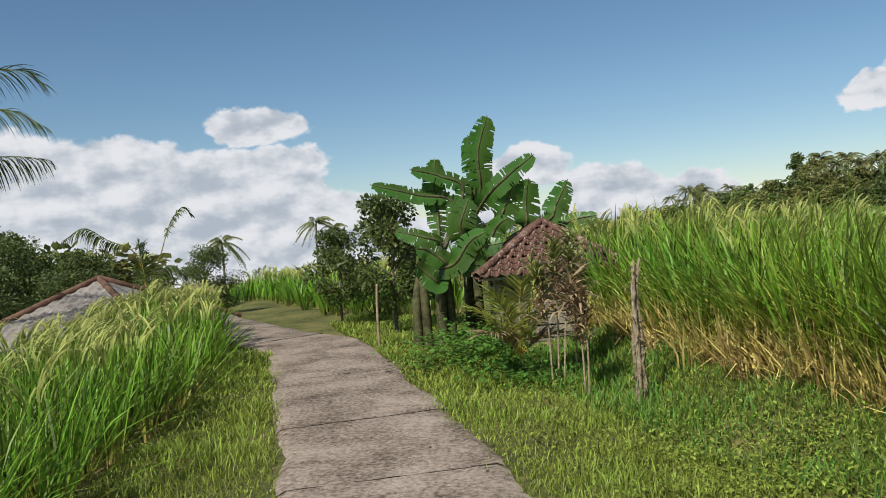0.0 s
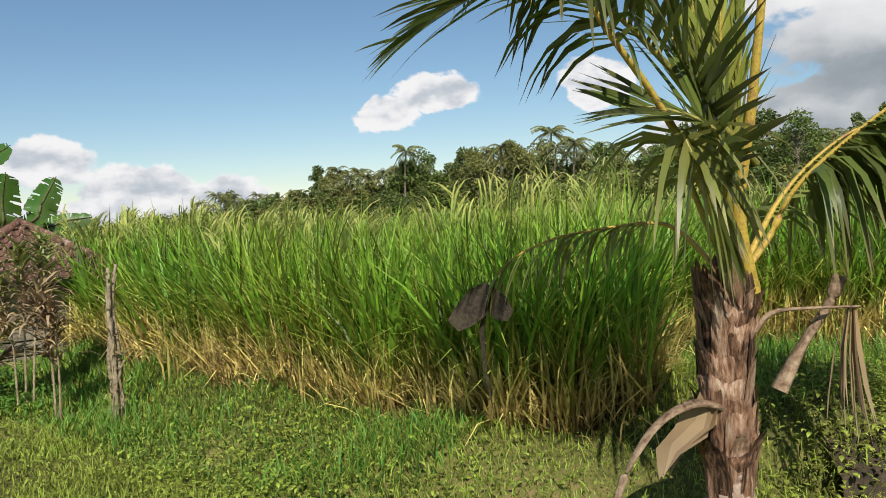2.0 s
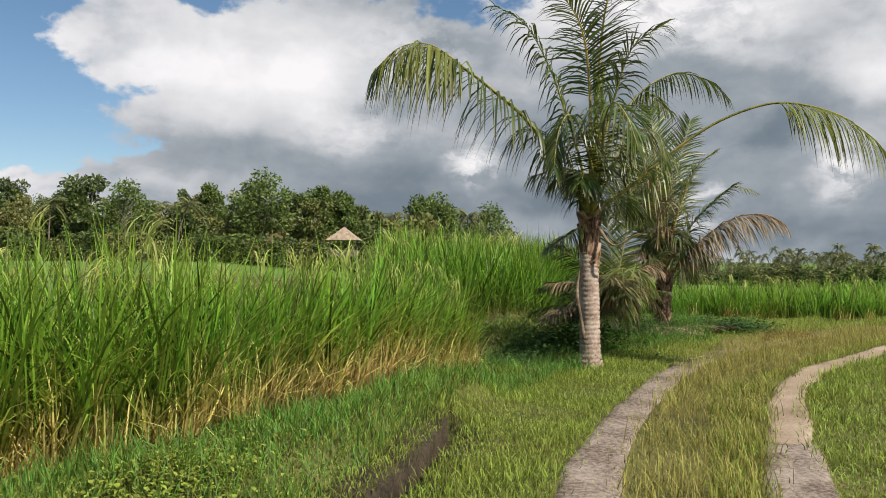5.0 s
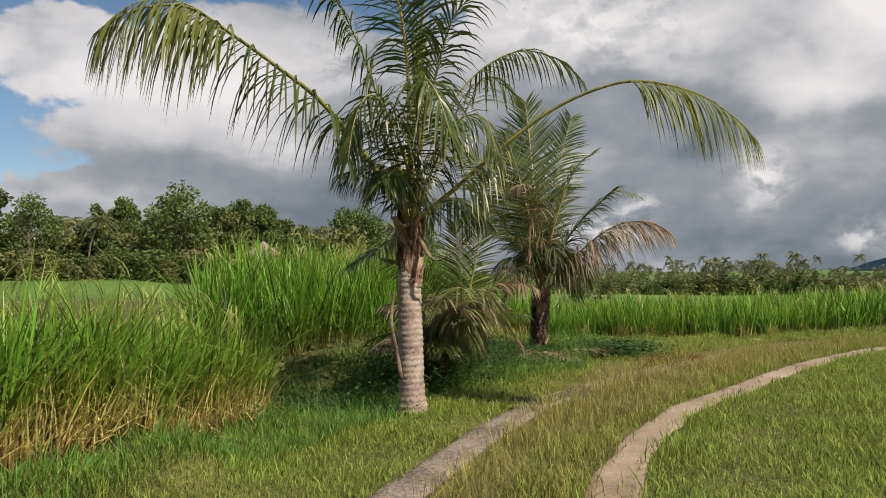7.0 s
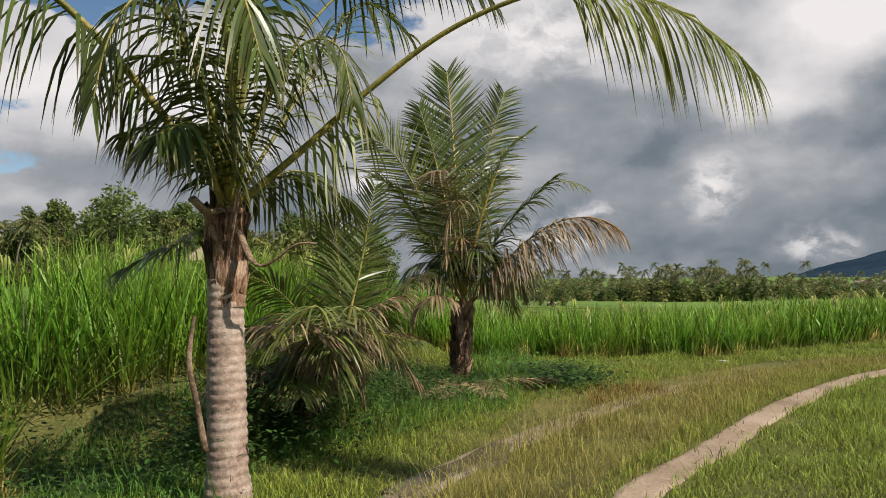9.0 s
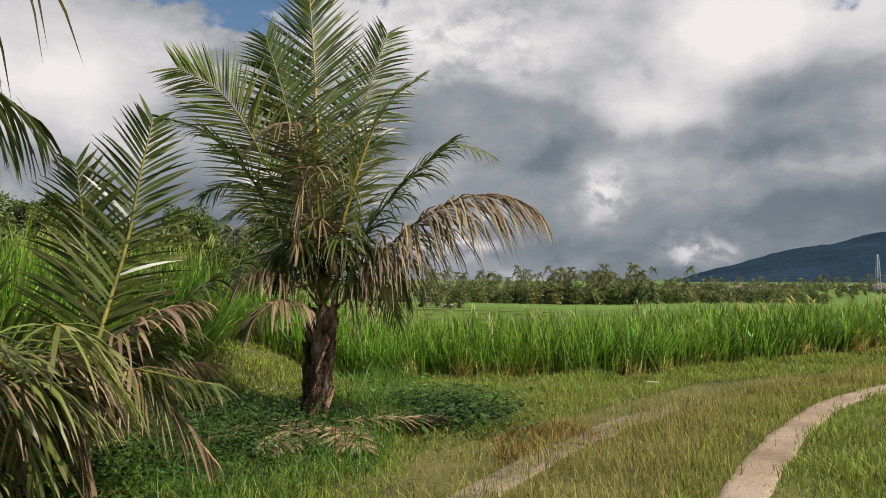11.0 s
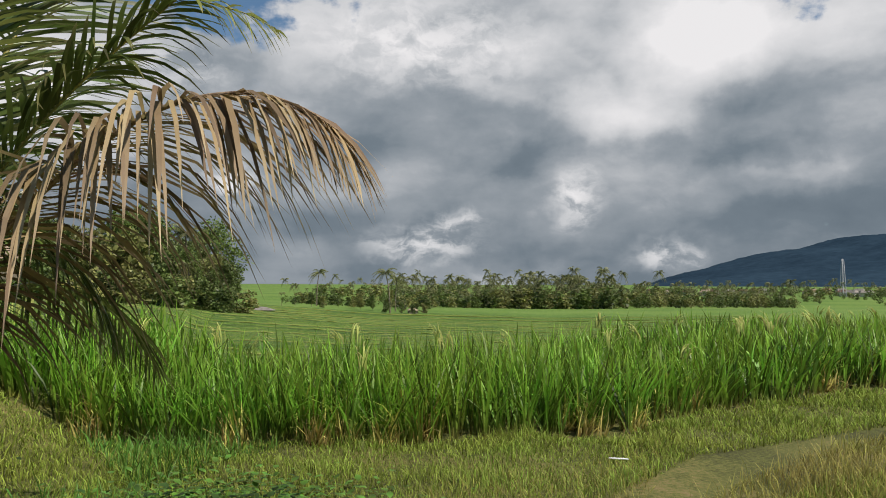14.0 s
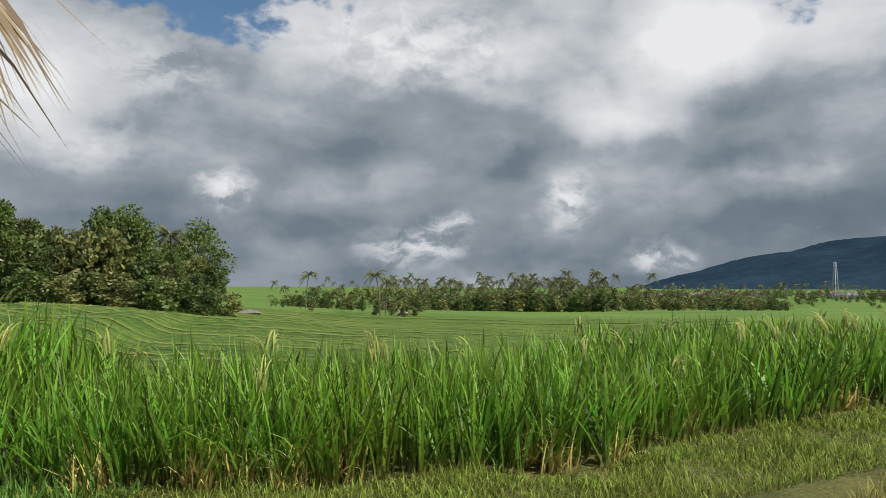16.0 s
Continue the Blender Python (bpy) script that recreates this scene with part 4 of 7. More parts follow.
# ---- palms ----
def frond(palm, pts, leaf=0.55, count=46, droop=0.5, bare=0.28, mat=None, stalk=None, thick=0.022, wide=0.032, label="", up=(0, 0, 1), spread=0.9, seed=0, name="frond", torn=0.0):
    """A coconut frond: a tapered rachis along the points (world), and under it its leaflets, hanging by droop."""
    r = np.random.default_rng(seed + 11)
    count, leaf, wide = int(count * 1.42), leaf * 1.25, wide * 0.80
    base = np.array(palm.matrix_world.translation)
    line = smooth_line(np.asarray(pts, float) - base, 7)
    v, t, u = tube(line, [thick * 1.25, thick * 0.8, thick * 0.55, thick * 0.2], 6, True, 0.75)
    ra = add_mesh(name, mesh_from("rachis", v, t, u, stalk or M_RACHIS, True), palm, label)
    seg = np.concatenate([[0], np.cumsum(np.linalg.norm(np.diff(line, axis=0), axis=1))])
    tan = np.gradient(line, axis=0)
    tan /= np.linalg.norm(tan, axis=1)[:, None]
    s = np.repeat(np.linspace(bare, 0.995, count), 2)
    side = np.tile([-1.0, 1.0], count)
    if torn:
        keep = r.random(len(s)) > torn
        s, side = s[keep], side[keep]
    at = np.stack([np.interp(s * seg[-1], seg, line[:, i]) for i in range(3)], 1)
    tg = np.stack([np.interp(s * seg[-1], seg, tan[:, i]) for i in range(3)], 1)
    tg /= np.linalg.norm(tg, axis=1)[:, None]
    ref = np.asarray(up, float)
    across = np.cross(tg, ref)
    across /= np.linalg.norm(across, axis=1)[:, None] + 1e-9
    lift = np.cross(across, tg)
    q = (s - bare) / (1 - bare)
    size = leaf * np.interp(q, [0, 0.25, 0.7, 1], [0.65, 1.0, 0.8, 0.35]) * r.uniform(0.85, 1.12, len(s))
    fwd = np.interp(q, [0, 0.6, 1], [0.55, 0.75, 1.25])
    d = across * side[:, None] * spread + tg * fwd[:, None] + lift * r.normal(0.12, 0.10, len(s))[:, None]
    d += r.normal(0, 0.07, d.shape)
    d /= np.linalg.norm(d, axis=1)[:, None]
    k = 5
    p = np.empty((len(s), k, 3))
    p[:, 0] = at
    pull = droop * r.uniform(0.6, 1.4, len(s))
    for i in range(1, k):
        g = (i / (k - 1)) ** 1.2
        w = d + np.array([0, 0, -1.0]) * (pull * 2.2 * g)[:, None]
        w /= np.linalg.norm(w, axis=1)[:, None]
        p[:, i] = p[:, i - 1] + w * (size / (k - 1))[:, None]
    wd = np.cross(d, lift)
    wd /= np.linalg.norm(wd, axis=1)[:, None] + 1e-9
    tilt = r.normal(0.35, 0.3, len(s))[:, None]
    wd = wd * np.cos(tilt) + lift * np.sin(tilt) * side[:, None]
    v, t, u = ribbons(p, wd, wide * r.uniform(0.8, 1.2, len(s)), np.array([0.55, 1.0, 0.9, 0.6, 0.0]))
    add_mesh("foliage", mesh_from("foliage", v, t, u, mat or M_FROND), ra)
    return ra


def ringed_trunk(palm, h, r0, r1, rings, lean=(0, 0), label=""):
    """A coconut trunk with proud leaf-scar rings and a swollen foot."""
    n = rings * 4 + 1
    z = np.linspace(-0.08, h, n)
    q = np.clip(z / h, 0, 1)
    line = np.stack([lean[0] * q, lean[1] * q, z], 1)
    rad = np.interp(q, [0, 0.12, 0.4, 1], [r0 * 1.22, r0, r0 * 0.96, r1])
    rr = np.random.default_rng(5)
    rad = rad * (1 + np.tile([0.020, 0.014, 0.006, -0.040], rings + 1)[:n]) * (1 + rr.normal(0, 0.008, n))
    v, t, u = tube(line, rad, 22)
    v = v + rr.normal(0, 0.0022, v.shape)
    return add_mesh("trunk", mesh_from("trunk", v, t, u, M_BARK_RING, True), palm, label)


def fibre_trunk(palm, h, r0, r1, lean=(0, 0), z0=-0.1, seed=1, flaps=26):
    """A young trunk wrapped in brown leaf bases and torn fibre."""
    rr = np.random.default_rng(seed)
    n = 22
    z = np.linspace(z0, h, n)
    q = (z - z0) / (h - z0)
    line = np.stack([lean[0] * q, lean[1] * q, z], 1)
    v, t, u = tube(line, r0 + (r1 - r0) * q, 18)
    v = v * 1.0
    v[:, :2] += rr.normal(0, 0.006, (len(v), 2))
    add_mesh("trunk", mesh_from("trunk", v, t, u, M_FIBRE, True), palm, "brown fibrous trunk")
    pieces = []
    for i in range(flaps):
        a, f = rr.uniform(0, 2 * np.pi), rr.uniform(0.1, 1.0)
        c = np.array([lean[0] * f, lean[1] * f, z0 + f * (h - z0)])
        rad = r0 + (r1 - r0) * f
        o = np.array([np.cos(a), np.sin(a), 0])
        ln = rr.uniform(0.12, 0.34)
        tilt = rr.uniform(0.03, 0.42) ** 1.3
        p = np.stack([c + o * (rad - 0.005), c + o * (rad + 0.012) + [0, 0, ln * 0.5], c + o * (rad + tilt * ln * 0.6) + [0, 0, ln * 0.85], c + o * (rad + tilt * ln) + [0, 0, ln]])
        w = np.array([-np.sin(a), np.cos(a), 0])
        pieces.append(ribbons(p[None], w[None], np.array([rad * rr.uniform(0.35, 1.2)]), np.array([1.0, 0.9, 0.6, 0.0])))
    # old leaf-base collars: jagged flared bands part of the way round
    for f in np.arange(0.16, 1.0, 0.075 / (h - z0) * (r0 / 0.09)):
        c = np.array([lean[0] * f, lean[1] * f, z0 + f * (h - z0)])
        rad, n, a0, span = r0 + (r1 - r0) * f, 15, rr.uniform(0, 2 * np.pi), rr.uniform(1.8, 3.4)
        a = a0 + np.linspace(-span / 2, span / 2, n)
        o = np.stack([np.cos(a), np.sin(a), 0 * a], 1)
        bell = np.sqrt(np.clip(1 - np.linspace(-1, 1, n) ** 2, 0, 1))
        tall = rad * (0.35 + rr.uniform(0.3, 0.9) * bell + rr.uniform(-0.18, 0.22, n))
        flare = rad * (0.10 + 0.22 * bell * rr.uniform(0.4, 1.6)) + rr.normal(0, 0.003, n)
        low, top = c + o * rad * 1.01, c + o * (rad + flare)[:, None]
        low[:, 2] -= 0.03 * bell
        top[:, 2] += tall
        inner = c + o * (rad * 0.98)
        inner[:, 2] += tall * 0.6
        k = np.arange(n - 1)
        tri = np.concatenate([np.stack([p, p + 1, q + 1], 1) for p, q in ((k, k + n), (k + n, k + 2 * n))] + [np.stack([p, q + 1, q], 1) for p, q in ((k, k + n), (k + n, k + 2 * n))])
        pieces.append((np.concatenate([low, top, inner]), tri, np.repeat([0.0, 0.6, 1.0], n)))
    v, t, u = join_arrays(pieces)
    add_mesh("fibre_wrap", mesh_from("fibre_wrap", v, t, u, M_FIBRE), palm, "torn brown leaf bases round the trunk")


def petiole(palm, pts, r, mat, name="petiole", label="", flat=0.55):
    base = np.array(palm.matrix_world.translation)
    v, t, u = tube(smooth_line(np.asarray(pts, float) - base, 6), r, 8, True, flat)
    return add_mesh(name, mesh_from(name, v, t, u, mat, True), palm, label)


# the young palm beside the road
palm = thing("coconut_palm", (2.05, 2.95, 0.12), "young coconut palm with torn fronds and brown fibrous trunk", "palm")
fibre_trunk(palm, 0.86, 0.088, 0.098, seed=2, flaps=70)
ringed_trunk(palm, 0.34, 0.094, 0.088, 9)
A0 = (2.22, 2.98, 1.05)
frond(palm, [A0, (2.33, 2.9, 1.21), (2.4, 2.78, 1.45), (2.54, 2.48, 1.73), (2.63, 2.24, 1.87), (2.76, 2, 2.02)], 0.60, 40, 1.6, 0.34, M_FROND, M_RACHIS_YEL, 0.02, 0.044, "frond with bright yellow rachis and hanging leaflets", seed=1)
frond(palm, [(2.21, 2.91, 1), (2.14, 2.92, 1.34), (2.13, 2.85, 1.75), (2.11, 2.78, 2.19), (2.11, 2.67, 3.06), (2.19, 2.3, 3.51)], 0.5, 34, 0.5, 0.66, M_FROND, M_RACHIS_YEL, 0.03, 0.036, "tall upright frond with thick yellow stalk", seed=2)
frond(palm, [(2.09, 2.91, 1.06), (1.84, 2.91, 1.46), (1.63, 2.95, 1.76), (1.45, 3.01, 1.99), (1.33, 3.06, 2.16), (1.18, 3.21, 2.44), (1, 3.47, 2.47)], 0.5, 30, 0.75, 0.55, M_FROND, M_RACHIS_YEL, 0.021, 0.034, "bent frond with toothed yellow rachis", seed=3)
frond(palm, [(2.16, 2.98, 1.22), (2.03, 3, 1.53), (1.92, 2.98, 1.86), (1.83, 3.1, 2.15), (1.65, 3.31, 2.32)], 0.5, 26, 0.04, 0.3, M_FROND, M_RACHIS, 0.018, 0.034, seed=4, up=(0.5, -0.6, 0.6))
frond(palm, [(2.09, 2.91, 1.13), (1.94, 2.87, 1.46), (1.83, 2.84, 1.65), (1.7, 2.95, 1.74), (1.59, 3.07, 1.76)], 0.5, 22, 0.04, 0.35, M_FROND, M_RACHIS, 0.017, 0.034, seed=5, up=(0.3, -0.8, 0.5))
frond(palm, [(2.18, 2.86, 1.53), (1.68, 3.12, 2.1), (1.46, 3.29, 2.27), (1.18, 3.46, 2.2), (0.99, 3.6, 2.06)], 0.6, 26, 0.12, 0.35, M_FROND, M_RACHIS, 0.016, 0.032, seed=6)
frond(palm, [(2.14, 3.02, 1.1), (2.11, 3.23, 1.29), (2.03, 3.49, 1.29), (1.91, 3.75, 1.24), (1.79, 3.93, 1.13), (1.72, 3.99, 0.97)], 0.28, 26, 1.0, 0.3, M_FROND_PALE, M_RACHIS_YEL, 0.014, 0.034, "bent yellowing frond folded at its tip", seed=7, torn=0.2)
frond(palm, [(2.05, 2.89, 1.02), (1.75, 2.88, 1.4), (1.67, 2.9, 1.62), (1.64, 2.86, 1.64), (1.63, 2.78, 1.46), (1.68, 2.71, 1.24)], 0.42, 20, 0.9, 0.45, M_FROND_PALE, M_RACHIS, 0.014, 0.04, "pale folded frond hanging in front of the crown", seed=8)
frond(palm, [A0, (2.54, 2.94, 1.38), (2.73, 2.8, 1.6), (2.9, 2.67, 1.69), (3, 2.54, 1.59)], 0.5, 24, 1.3, 0.3, M_FROND_PALE, M_RACHIS_YEL, 0.015, 0.036, "yellowing frond with hanging leaflets", seed=9)
for i, (a, b, c) in enumerate((((2.12, 2.95, 1.11), (2.11, 2.97, 1.65), (2.07, 2.93, 2.34)), ((2.18, 2.96, 1.1), (2.19, 2.94, 1.72), (2.21, 2.91, 2.41)), ((2.16, 2.99, 1.1), (2.11, 3.06, 1.77), (2.14, 3.1, 2.36)))):
    frond(palm, [a, b, c], 0.34, 22, 0.05, 0.15, M_SPEAR, M_RACHIS_YEL, 0.016, 0.03, "unopened yellow-green spear leaf", seed=20 + i, spread=0.25, name="spear")
petiole(palm, [(2.12, 2.86, 0.86), (2.16, 2.8, 0.93), (2.27, 2.7, 0.94), (2.4, 2.56, 0.94)], [0.03, 0.018, 0.012, 0.008], M_RACHIS_DRY, "dry_petiole", "dry grey leaf stalk")
petiole(palm, [(2.21, 2.81, 0.6), (2.3, 2.75, 0.78), (2.39, 2.68, 0.94), (2.42, 2.64, 1.06)], [0.05, 0.03, 0.028, 0.03], M_RACHIS_DRY, "dry_petiole", "dry broken leaf stalk")
petiole(palm, [(2, 2.95, 0.55), (1.85, 2.99, 0.59), (1.72, 3.07, 0.52), (1.6, 3.13, 0.36), (1.56, 3.18, 0.19)], [0.06, 0.04, 0.028, 0.02, 0.015], M_RACHIS_DRY, "dry_petiole", "dead brown leaf stalk bent to the ground", 0.35)
_b = np.array(palm.matrix_world.translation)
_q = np.array([[(1.72, 3.99, 0.98), (1.64, 4.02, 0.94), (1.57, 4.04, 0.9), (1.53, 4.07, 0.89)], [(1.72, 3.99, 0.98), (1.72, 3.93, 0.95), (1.74, 3.88, 0.93), (1.75, 3.85, 0.92)], [(1.72, 3.99, 0.97), (1.7, 4.02, 0.83), (1.72, 4.03, 0.62), (1.76, 4.02, 0.4)]]) - _b
v, t, u = ribbons(_q, np.array([[0.2, 0.2, 1.0], [0.1, 0.1, 1.0], [0.8, -0.3, 0]]), np.array([0.17, 0.15, 0.03]), np.array([0.9, 1.0, 0.75, 0.0]))
add_mesh("folded_tip", mesh_from("folded_tip", v, t, u, M_DARK_LEAF), palm, "dark folded frond tip hanging down")
_p = [np.array([(2.39, 2.59, 0.93), (2.38, 2.6, 0.75), (2.36, 2.59, 0.58), (2.37, 2.58, 0.41)]) - _b + RNG.normal(0, 0.025, 3) * np.array([[0.3], [0.8], [1.2], [1.6]]) for _ in range(16)]
v, t, u = ribbons(np.array(_p), RNG.normal(0, 1, (16, 3)) * 0.6, np.full(16, 0.022), np.array([0.6, 1, 0.8, 0]))
add_mesh("dry_tuft", mesh_from("dry_tuft", v, t, u, M_FROND_BROWN), palm, "hanging strips of a dead brown frond")
_p = [np.array([(1.92, 2.98, 0.57), (1.89, 2.99, 0.5), (1.8, 3.05, 0.42), (1.77, 3.09, 0.29)]) - _b + RNG.normal(0, 0.02, 3) for _ in range(5)]
v, t, u = ribbons(np.array(_p), RNG.normal(0, 1, (5, 3)), np.full(5, 0.07), np.array([0.8, 1, 0.7, 0]))
add_mesh("dry_sheath", mesh_from("dry_sheath", v, t, u, M_FROND_BROWN), palm, "torn dry sheath hanging from the trunk")

# the taller palm with the ringed trunk
palm = thing("coconut_palm", (12.05, -0.98, 0.02), "coconut palm with ringed pinkish-brown trunk and wind-torn fronds", "palm")
ringed_trunk(palm, 1.55, 0.145, 0.125, 25, (0.0, 0.02), "ringed pinkish-grey trunk")
fibre_trunk(palm, 2.05, 0.125, 0.14, (0.0, 0.02), 1.35, 4, 30)
C = (12.06, -1, 2.07)
K = 7.95
frond(palm, [C, (11.87, -0.51, 2.79), (11.6, -0.07, 3.32), (11.31, 0.34, 3.62), (11.11, 0.69, 3.85), (10.85, 1.13, 4.08), (10.55, 1.6, 3.9), (10.44, 1.82, 3.54)], 0.80, 62, 1.5, 0.22, M_FROND, M_RACHIS, 0.035, 0.032, "long arching frond with a yellowing drooping end", seed=31, torn=0.25)
frond(palm, [(11.11, 0.69, 3.85), (10.85, 1.13, 4.11), (10.6, 1.49, 4.03), (10.46, 1.78, 3.73)], 0.95, 40, 1.8, 0.08, M_FROND_PALE, M_RACHIS, 0.012, 0.034, "pale straw-green drooping frond end", seed=32)
frond(palm, [C, (11.92, -1.49, 2.45), (11.8, -1.97, 2.86), (11.64, -2.51, 3.24), (11.49, -3.04, 3.45), (11.34, -3.43, 3.46), (11.14, -3.9, 3.28), (10.97, -4.22, 2.98), (10.9, -4.36, 2.78)], 0.74, 50, 1.5, 0.66, M_FROND_PALE, M_RACHIS, 0.03, 0.03, "bare-stalked frond ending in a drooping yellow-green tuft", seed=33)
frond(palm, [C, (11.92, -1.49, 2.45), (11.86, -1.8, 2.73), (11.79, -2.02, 2.85)], 0.6, 10, 1.9, 0.55, M_FROND_PALE, M_RACHIS, 0.01, 0.03, seed=34)
frond(palm, [C, (12.32, -1.23, 2.98), (12.61, -1.67, 3.77), (12.78, -2.25, 4.18), (12.82, -2.76, 4.11), (12.76, -3.09, 3.8)], 0.5, 34, 0.9, 0.55, M_FROND, M_RACHIS, 0.02, 0.03, seed=35)
frond(palm, [C, (12.06, -0.98, 2.93), (12.01, -0.96, 3.9), (11.9, -0.82, 4.67), (11.76, -0.44, 5.18)], 0.7, 34, 0.35, 0.5, M_FROND, M_RACHIS_YEL, 0.028, 0.034, "upright frond", seed=36)
frond(palm, [C, (12.11, -1.03, 3.06), (12.11, -1.1, 4.05), (12.22, -1.26, 5.16), (12.31, -1.69, 5.69)], 0.7, 34, 0.4, 0.5, M_FROND, M_RACHIS_YEL, 0.028, 0.034, "upright frond", seed=37)
frond(palm, [C, (11.91, -1.13, 3.02), (11.82, -1.31, 3.79), (11.72, -1.51, 4.32), (11.6, -1.87, 4.56)], 0.7, 36, 0.5, 0.3, M_FROND, M_RACHIS, 0.02, 0.034, seed=38)
frond(palm, [C, (12, -0.81, 2.93), (11.97, -0.57, 3.67), (11.95, -0.4, 4.12), (11.91, -0.08, 4.67), (11.82, 0.35, 4.92)], 0.62, 36, 0.7, 0.3, M_FROND, M_RACHIS, 0.02, 0.034, seed=39)
frond(palm, [C, (11.71, -1.08, 2.71), (11.41, -1.07, 3.25), (11.11, -1.14, 3.44), (10.92, -1.27, 3.23), (10.82, -1.39, 2.82)], 0.75, 36, 1.0, 0.2, M_FROND, M_RACHIS, 0.022, 0.034, "drooping frond in front of the crown", seed=40)
frond(palm, [C, (11.71, -0.97, 2.6), (11.49, -0.77, 3.16), (11.27, -0.59, 3.32), (11.15, -0.45, 3.04), (11.04, -0.39, 2.62)], 0.65, 34, 1.1, 0.2, M_FROND, M_RACHIS, 0.022, 0.034, seed=41)
frond(palm, [C, (11.82, -1.24, 2.67), (11.72, -1.52, 3.15), (11.61, -1.79, 3.13), (11.5, -1.89, 2.73)], 0.55, 28, 1.2, 0.25, M_FROND, M_RACHIS, 0.018, 0.034, seed=42)
frond(palm, [C, (12.4, -0.81, 2.69), (12.67, -0.55, 3.23), (12.93, -0.14, 3.41), (12.98, 0.18, 3.1)], 0.6, 28, 0.9, 0.3, M_FROND, M_RACHIS, 0.018, 0.034, seed=43)
frond(palm, [C, (12.42, -1.28, 2.69), (12.81, -1.67, 3.5), (13.1, -1.94, 3.96), (13.27, -2.35, 3.74)], 0.6, 28, 0.8, 0.3, M_FROND_PALE, M_RACHIS, 0.018, 0.034, seed=44)
frond(palm, [C, (11.79, -0.73, 1.84), (11.67, -0.58, 1.75), (11.55, -0.38, 1.62)], 0.35, 16, 0.6, 0.35, M_FROND, M_RACHIS, 0.012, 0.03, seed=45)
for i, (a, b) in enumerate((((12.06, -1.04, 3.05), (12.06, -1.02, 4.27)), ((12.01, -1.1, 2.98), (11.96, -1.15, 4.01)))):
    frond(palm, [C, a, b], 0.4, 20, 0.05, 0.35, M_SPEAR, M_RACHIS_YEL, 0.022, 0.03, "pale unopened spear leaf", seed=46 + i, spread=0.25, name="spear")
for i in range(4):
    a = i * 2.399 + 0.5
    e, L = (1.15, 0.8, 0.45)[i % 3], 1.2
    o = Vector((math.cos(a), math.sin(a), 0))
    c0 = Vector((12.05, -0.96, 2.0))
    mid, tip = c0 + o * L * 0.5 * math.cos(e) + Vector((0, 0, L * 0.55 * math.sin(e) + 0.1)), c0 + o * L * (0.2 + 0.75 * math.cos(e * 0.8)) + Vector((0, 0, L * (0.85 * math.sin(e) - 0.25)))
    frond(palm, [tuple(c0), tuple(mid), tuple(tip)], 0.55, 34, 1.0, 0.2, M_FROND, M_RACHIS, 0.018, 0.034, seed=380 + i)
petiole(palm, [C, (11.8, -0.89, 2.03), (11.69, -0.81, 2.11)], [0.05, 0.035, 0.04], M_RACHIS_DRY, "leaf_stub", "cut leaf stub", 0.6)
petiole(palm, [C, (11.72, -1.23, 1.66), (11.62, -1.5, 1.79), (11.62, -1.64, 1.8)], [0.035, 0.022, 0.014, 0.01], M_RACHIS_DRY, "dry_petiole", "dry bent leaf stalk")
petiole(palm, [(11.8, -0.8, 1.32), (11.79, -0.77, 1.01), (11.81, -0.82, 0.71), (11.82, -0.87, 0.4)], [0.012, 0.02, 0.02, 0.025], M_RACHIS_DRY, "dry_petiole", "dead stalk hanging beside the trunk")

# the bushy palm past it, old fronds hanging like a skirt
palm = thing("coconut_palm", (17.68, -3.22, 0.0), "bushy young coconut palm with a skirt of dead fronds", "palm")
fibre_trunk(palm, 1.1, 0.13, 0.135, (0.02, -0.08), seed=6, flaps=110)
C = (17.68, -3.28, 1.22)
frond(palm, [C, (18.03, -3.3, 2.35), (18.23, -3.26, 3.2), (18.42, -3.23, 4.02), (18.62, -3.18, 4.84)], 0.86, 64, 0.06, 0.2, M_FROND, M_RACHIS_YEL, 0.024, 0.034, "upright fan-like green frond", seed=61, up=(1, -0.1, 0.2), spread=0.85)
frond(palm, [C, (18.24, -3.47, 2.25), (18.55, -3.68, 3.07), (18.85, -3.91, 3.83), (19.04, -4.17, 4.61)], 0.72, 54, 0.15, 0.25, M_FROND, M_RACHIS, 0.02, 0.034, "rising green frond", seed=62, up=(1, -0.1, 0.2), spread=0.85)
frond(palm, [C, (17.85, -3.57, 2.33), (17.75, -3.77, 2.98), (17.75, -3.98, 3.43), (17.73, -4.33, 3.72)], 0.5, 46, 0.22, 0.3, M_FROND_PALE, M_RACHIS_YEL, 0.02, 0.03, "yellow-green rising frond", seed=66)
frond(palm, [C, (17.75, -3.7, 1.94), (17.75, -3.99, 2.36), (17.68, -4.33, 2.72), (17.59, -4.66, 3.01)], 0.72, 50, 0.4, 0.18, M_FROND, M_RACHIS, 0.02, 0.034, "rising frond with a snapped tip", seed=63)
frond(palm, [(17.59, -4.66, 3.01), (17.57, -4.79, 2.97), (17.54, -4.97, 2.92), (17.51, -5.12, 2.84)], 0.24, 10, 0.55, 0.1, M_FROND_PALE, M_RACHIS, 0.007, 0.026, "", seed=64)
frond(palm, [(17.68, -3.33, 1.1), (17.6, -3.59, 1.39), (17.5, -3.87, 1.76), (17.34, -4.22, 2.1), (17.14, -4.6, 2.33), (16.95, -4.95, 2.38), (16.83, -5.18, 2.31), (16.75, -5.34, 2.2)], 0.95, 96, 0.8, 0.12, M_FROND_BROWN, M_RACHIS_DRY, 0.024, 0.032, "large dead brown frond arching over the grass", seed=65)
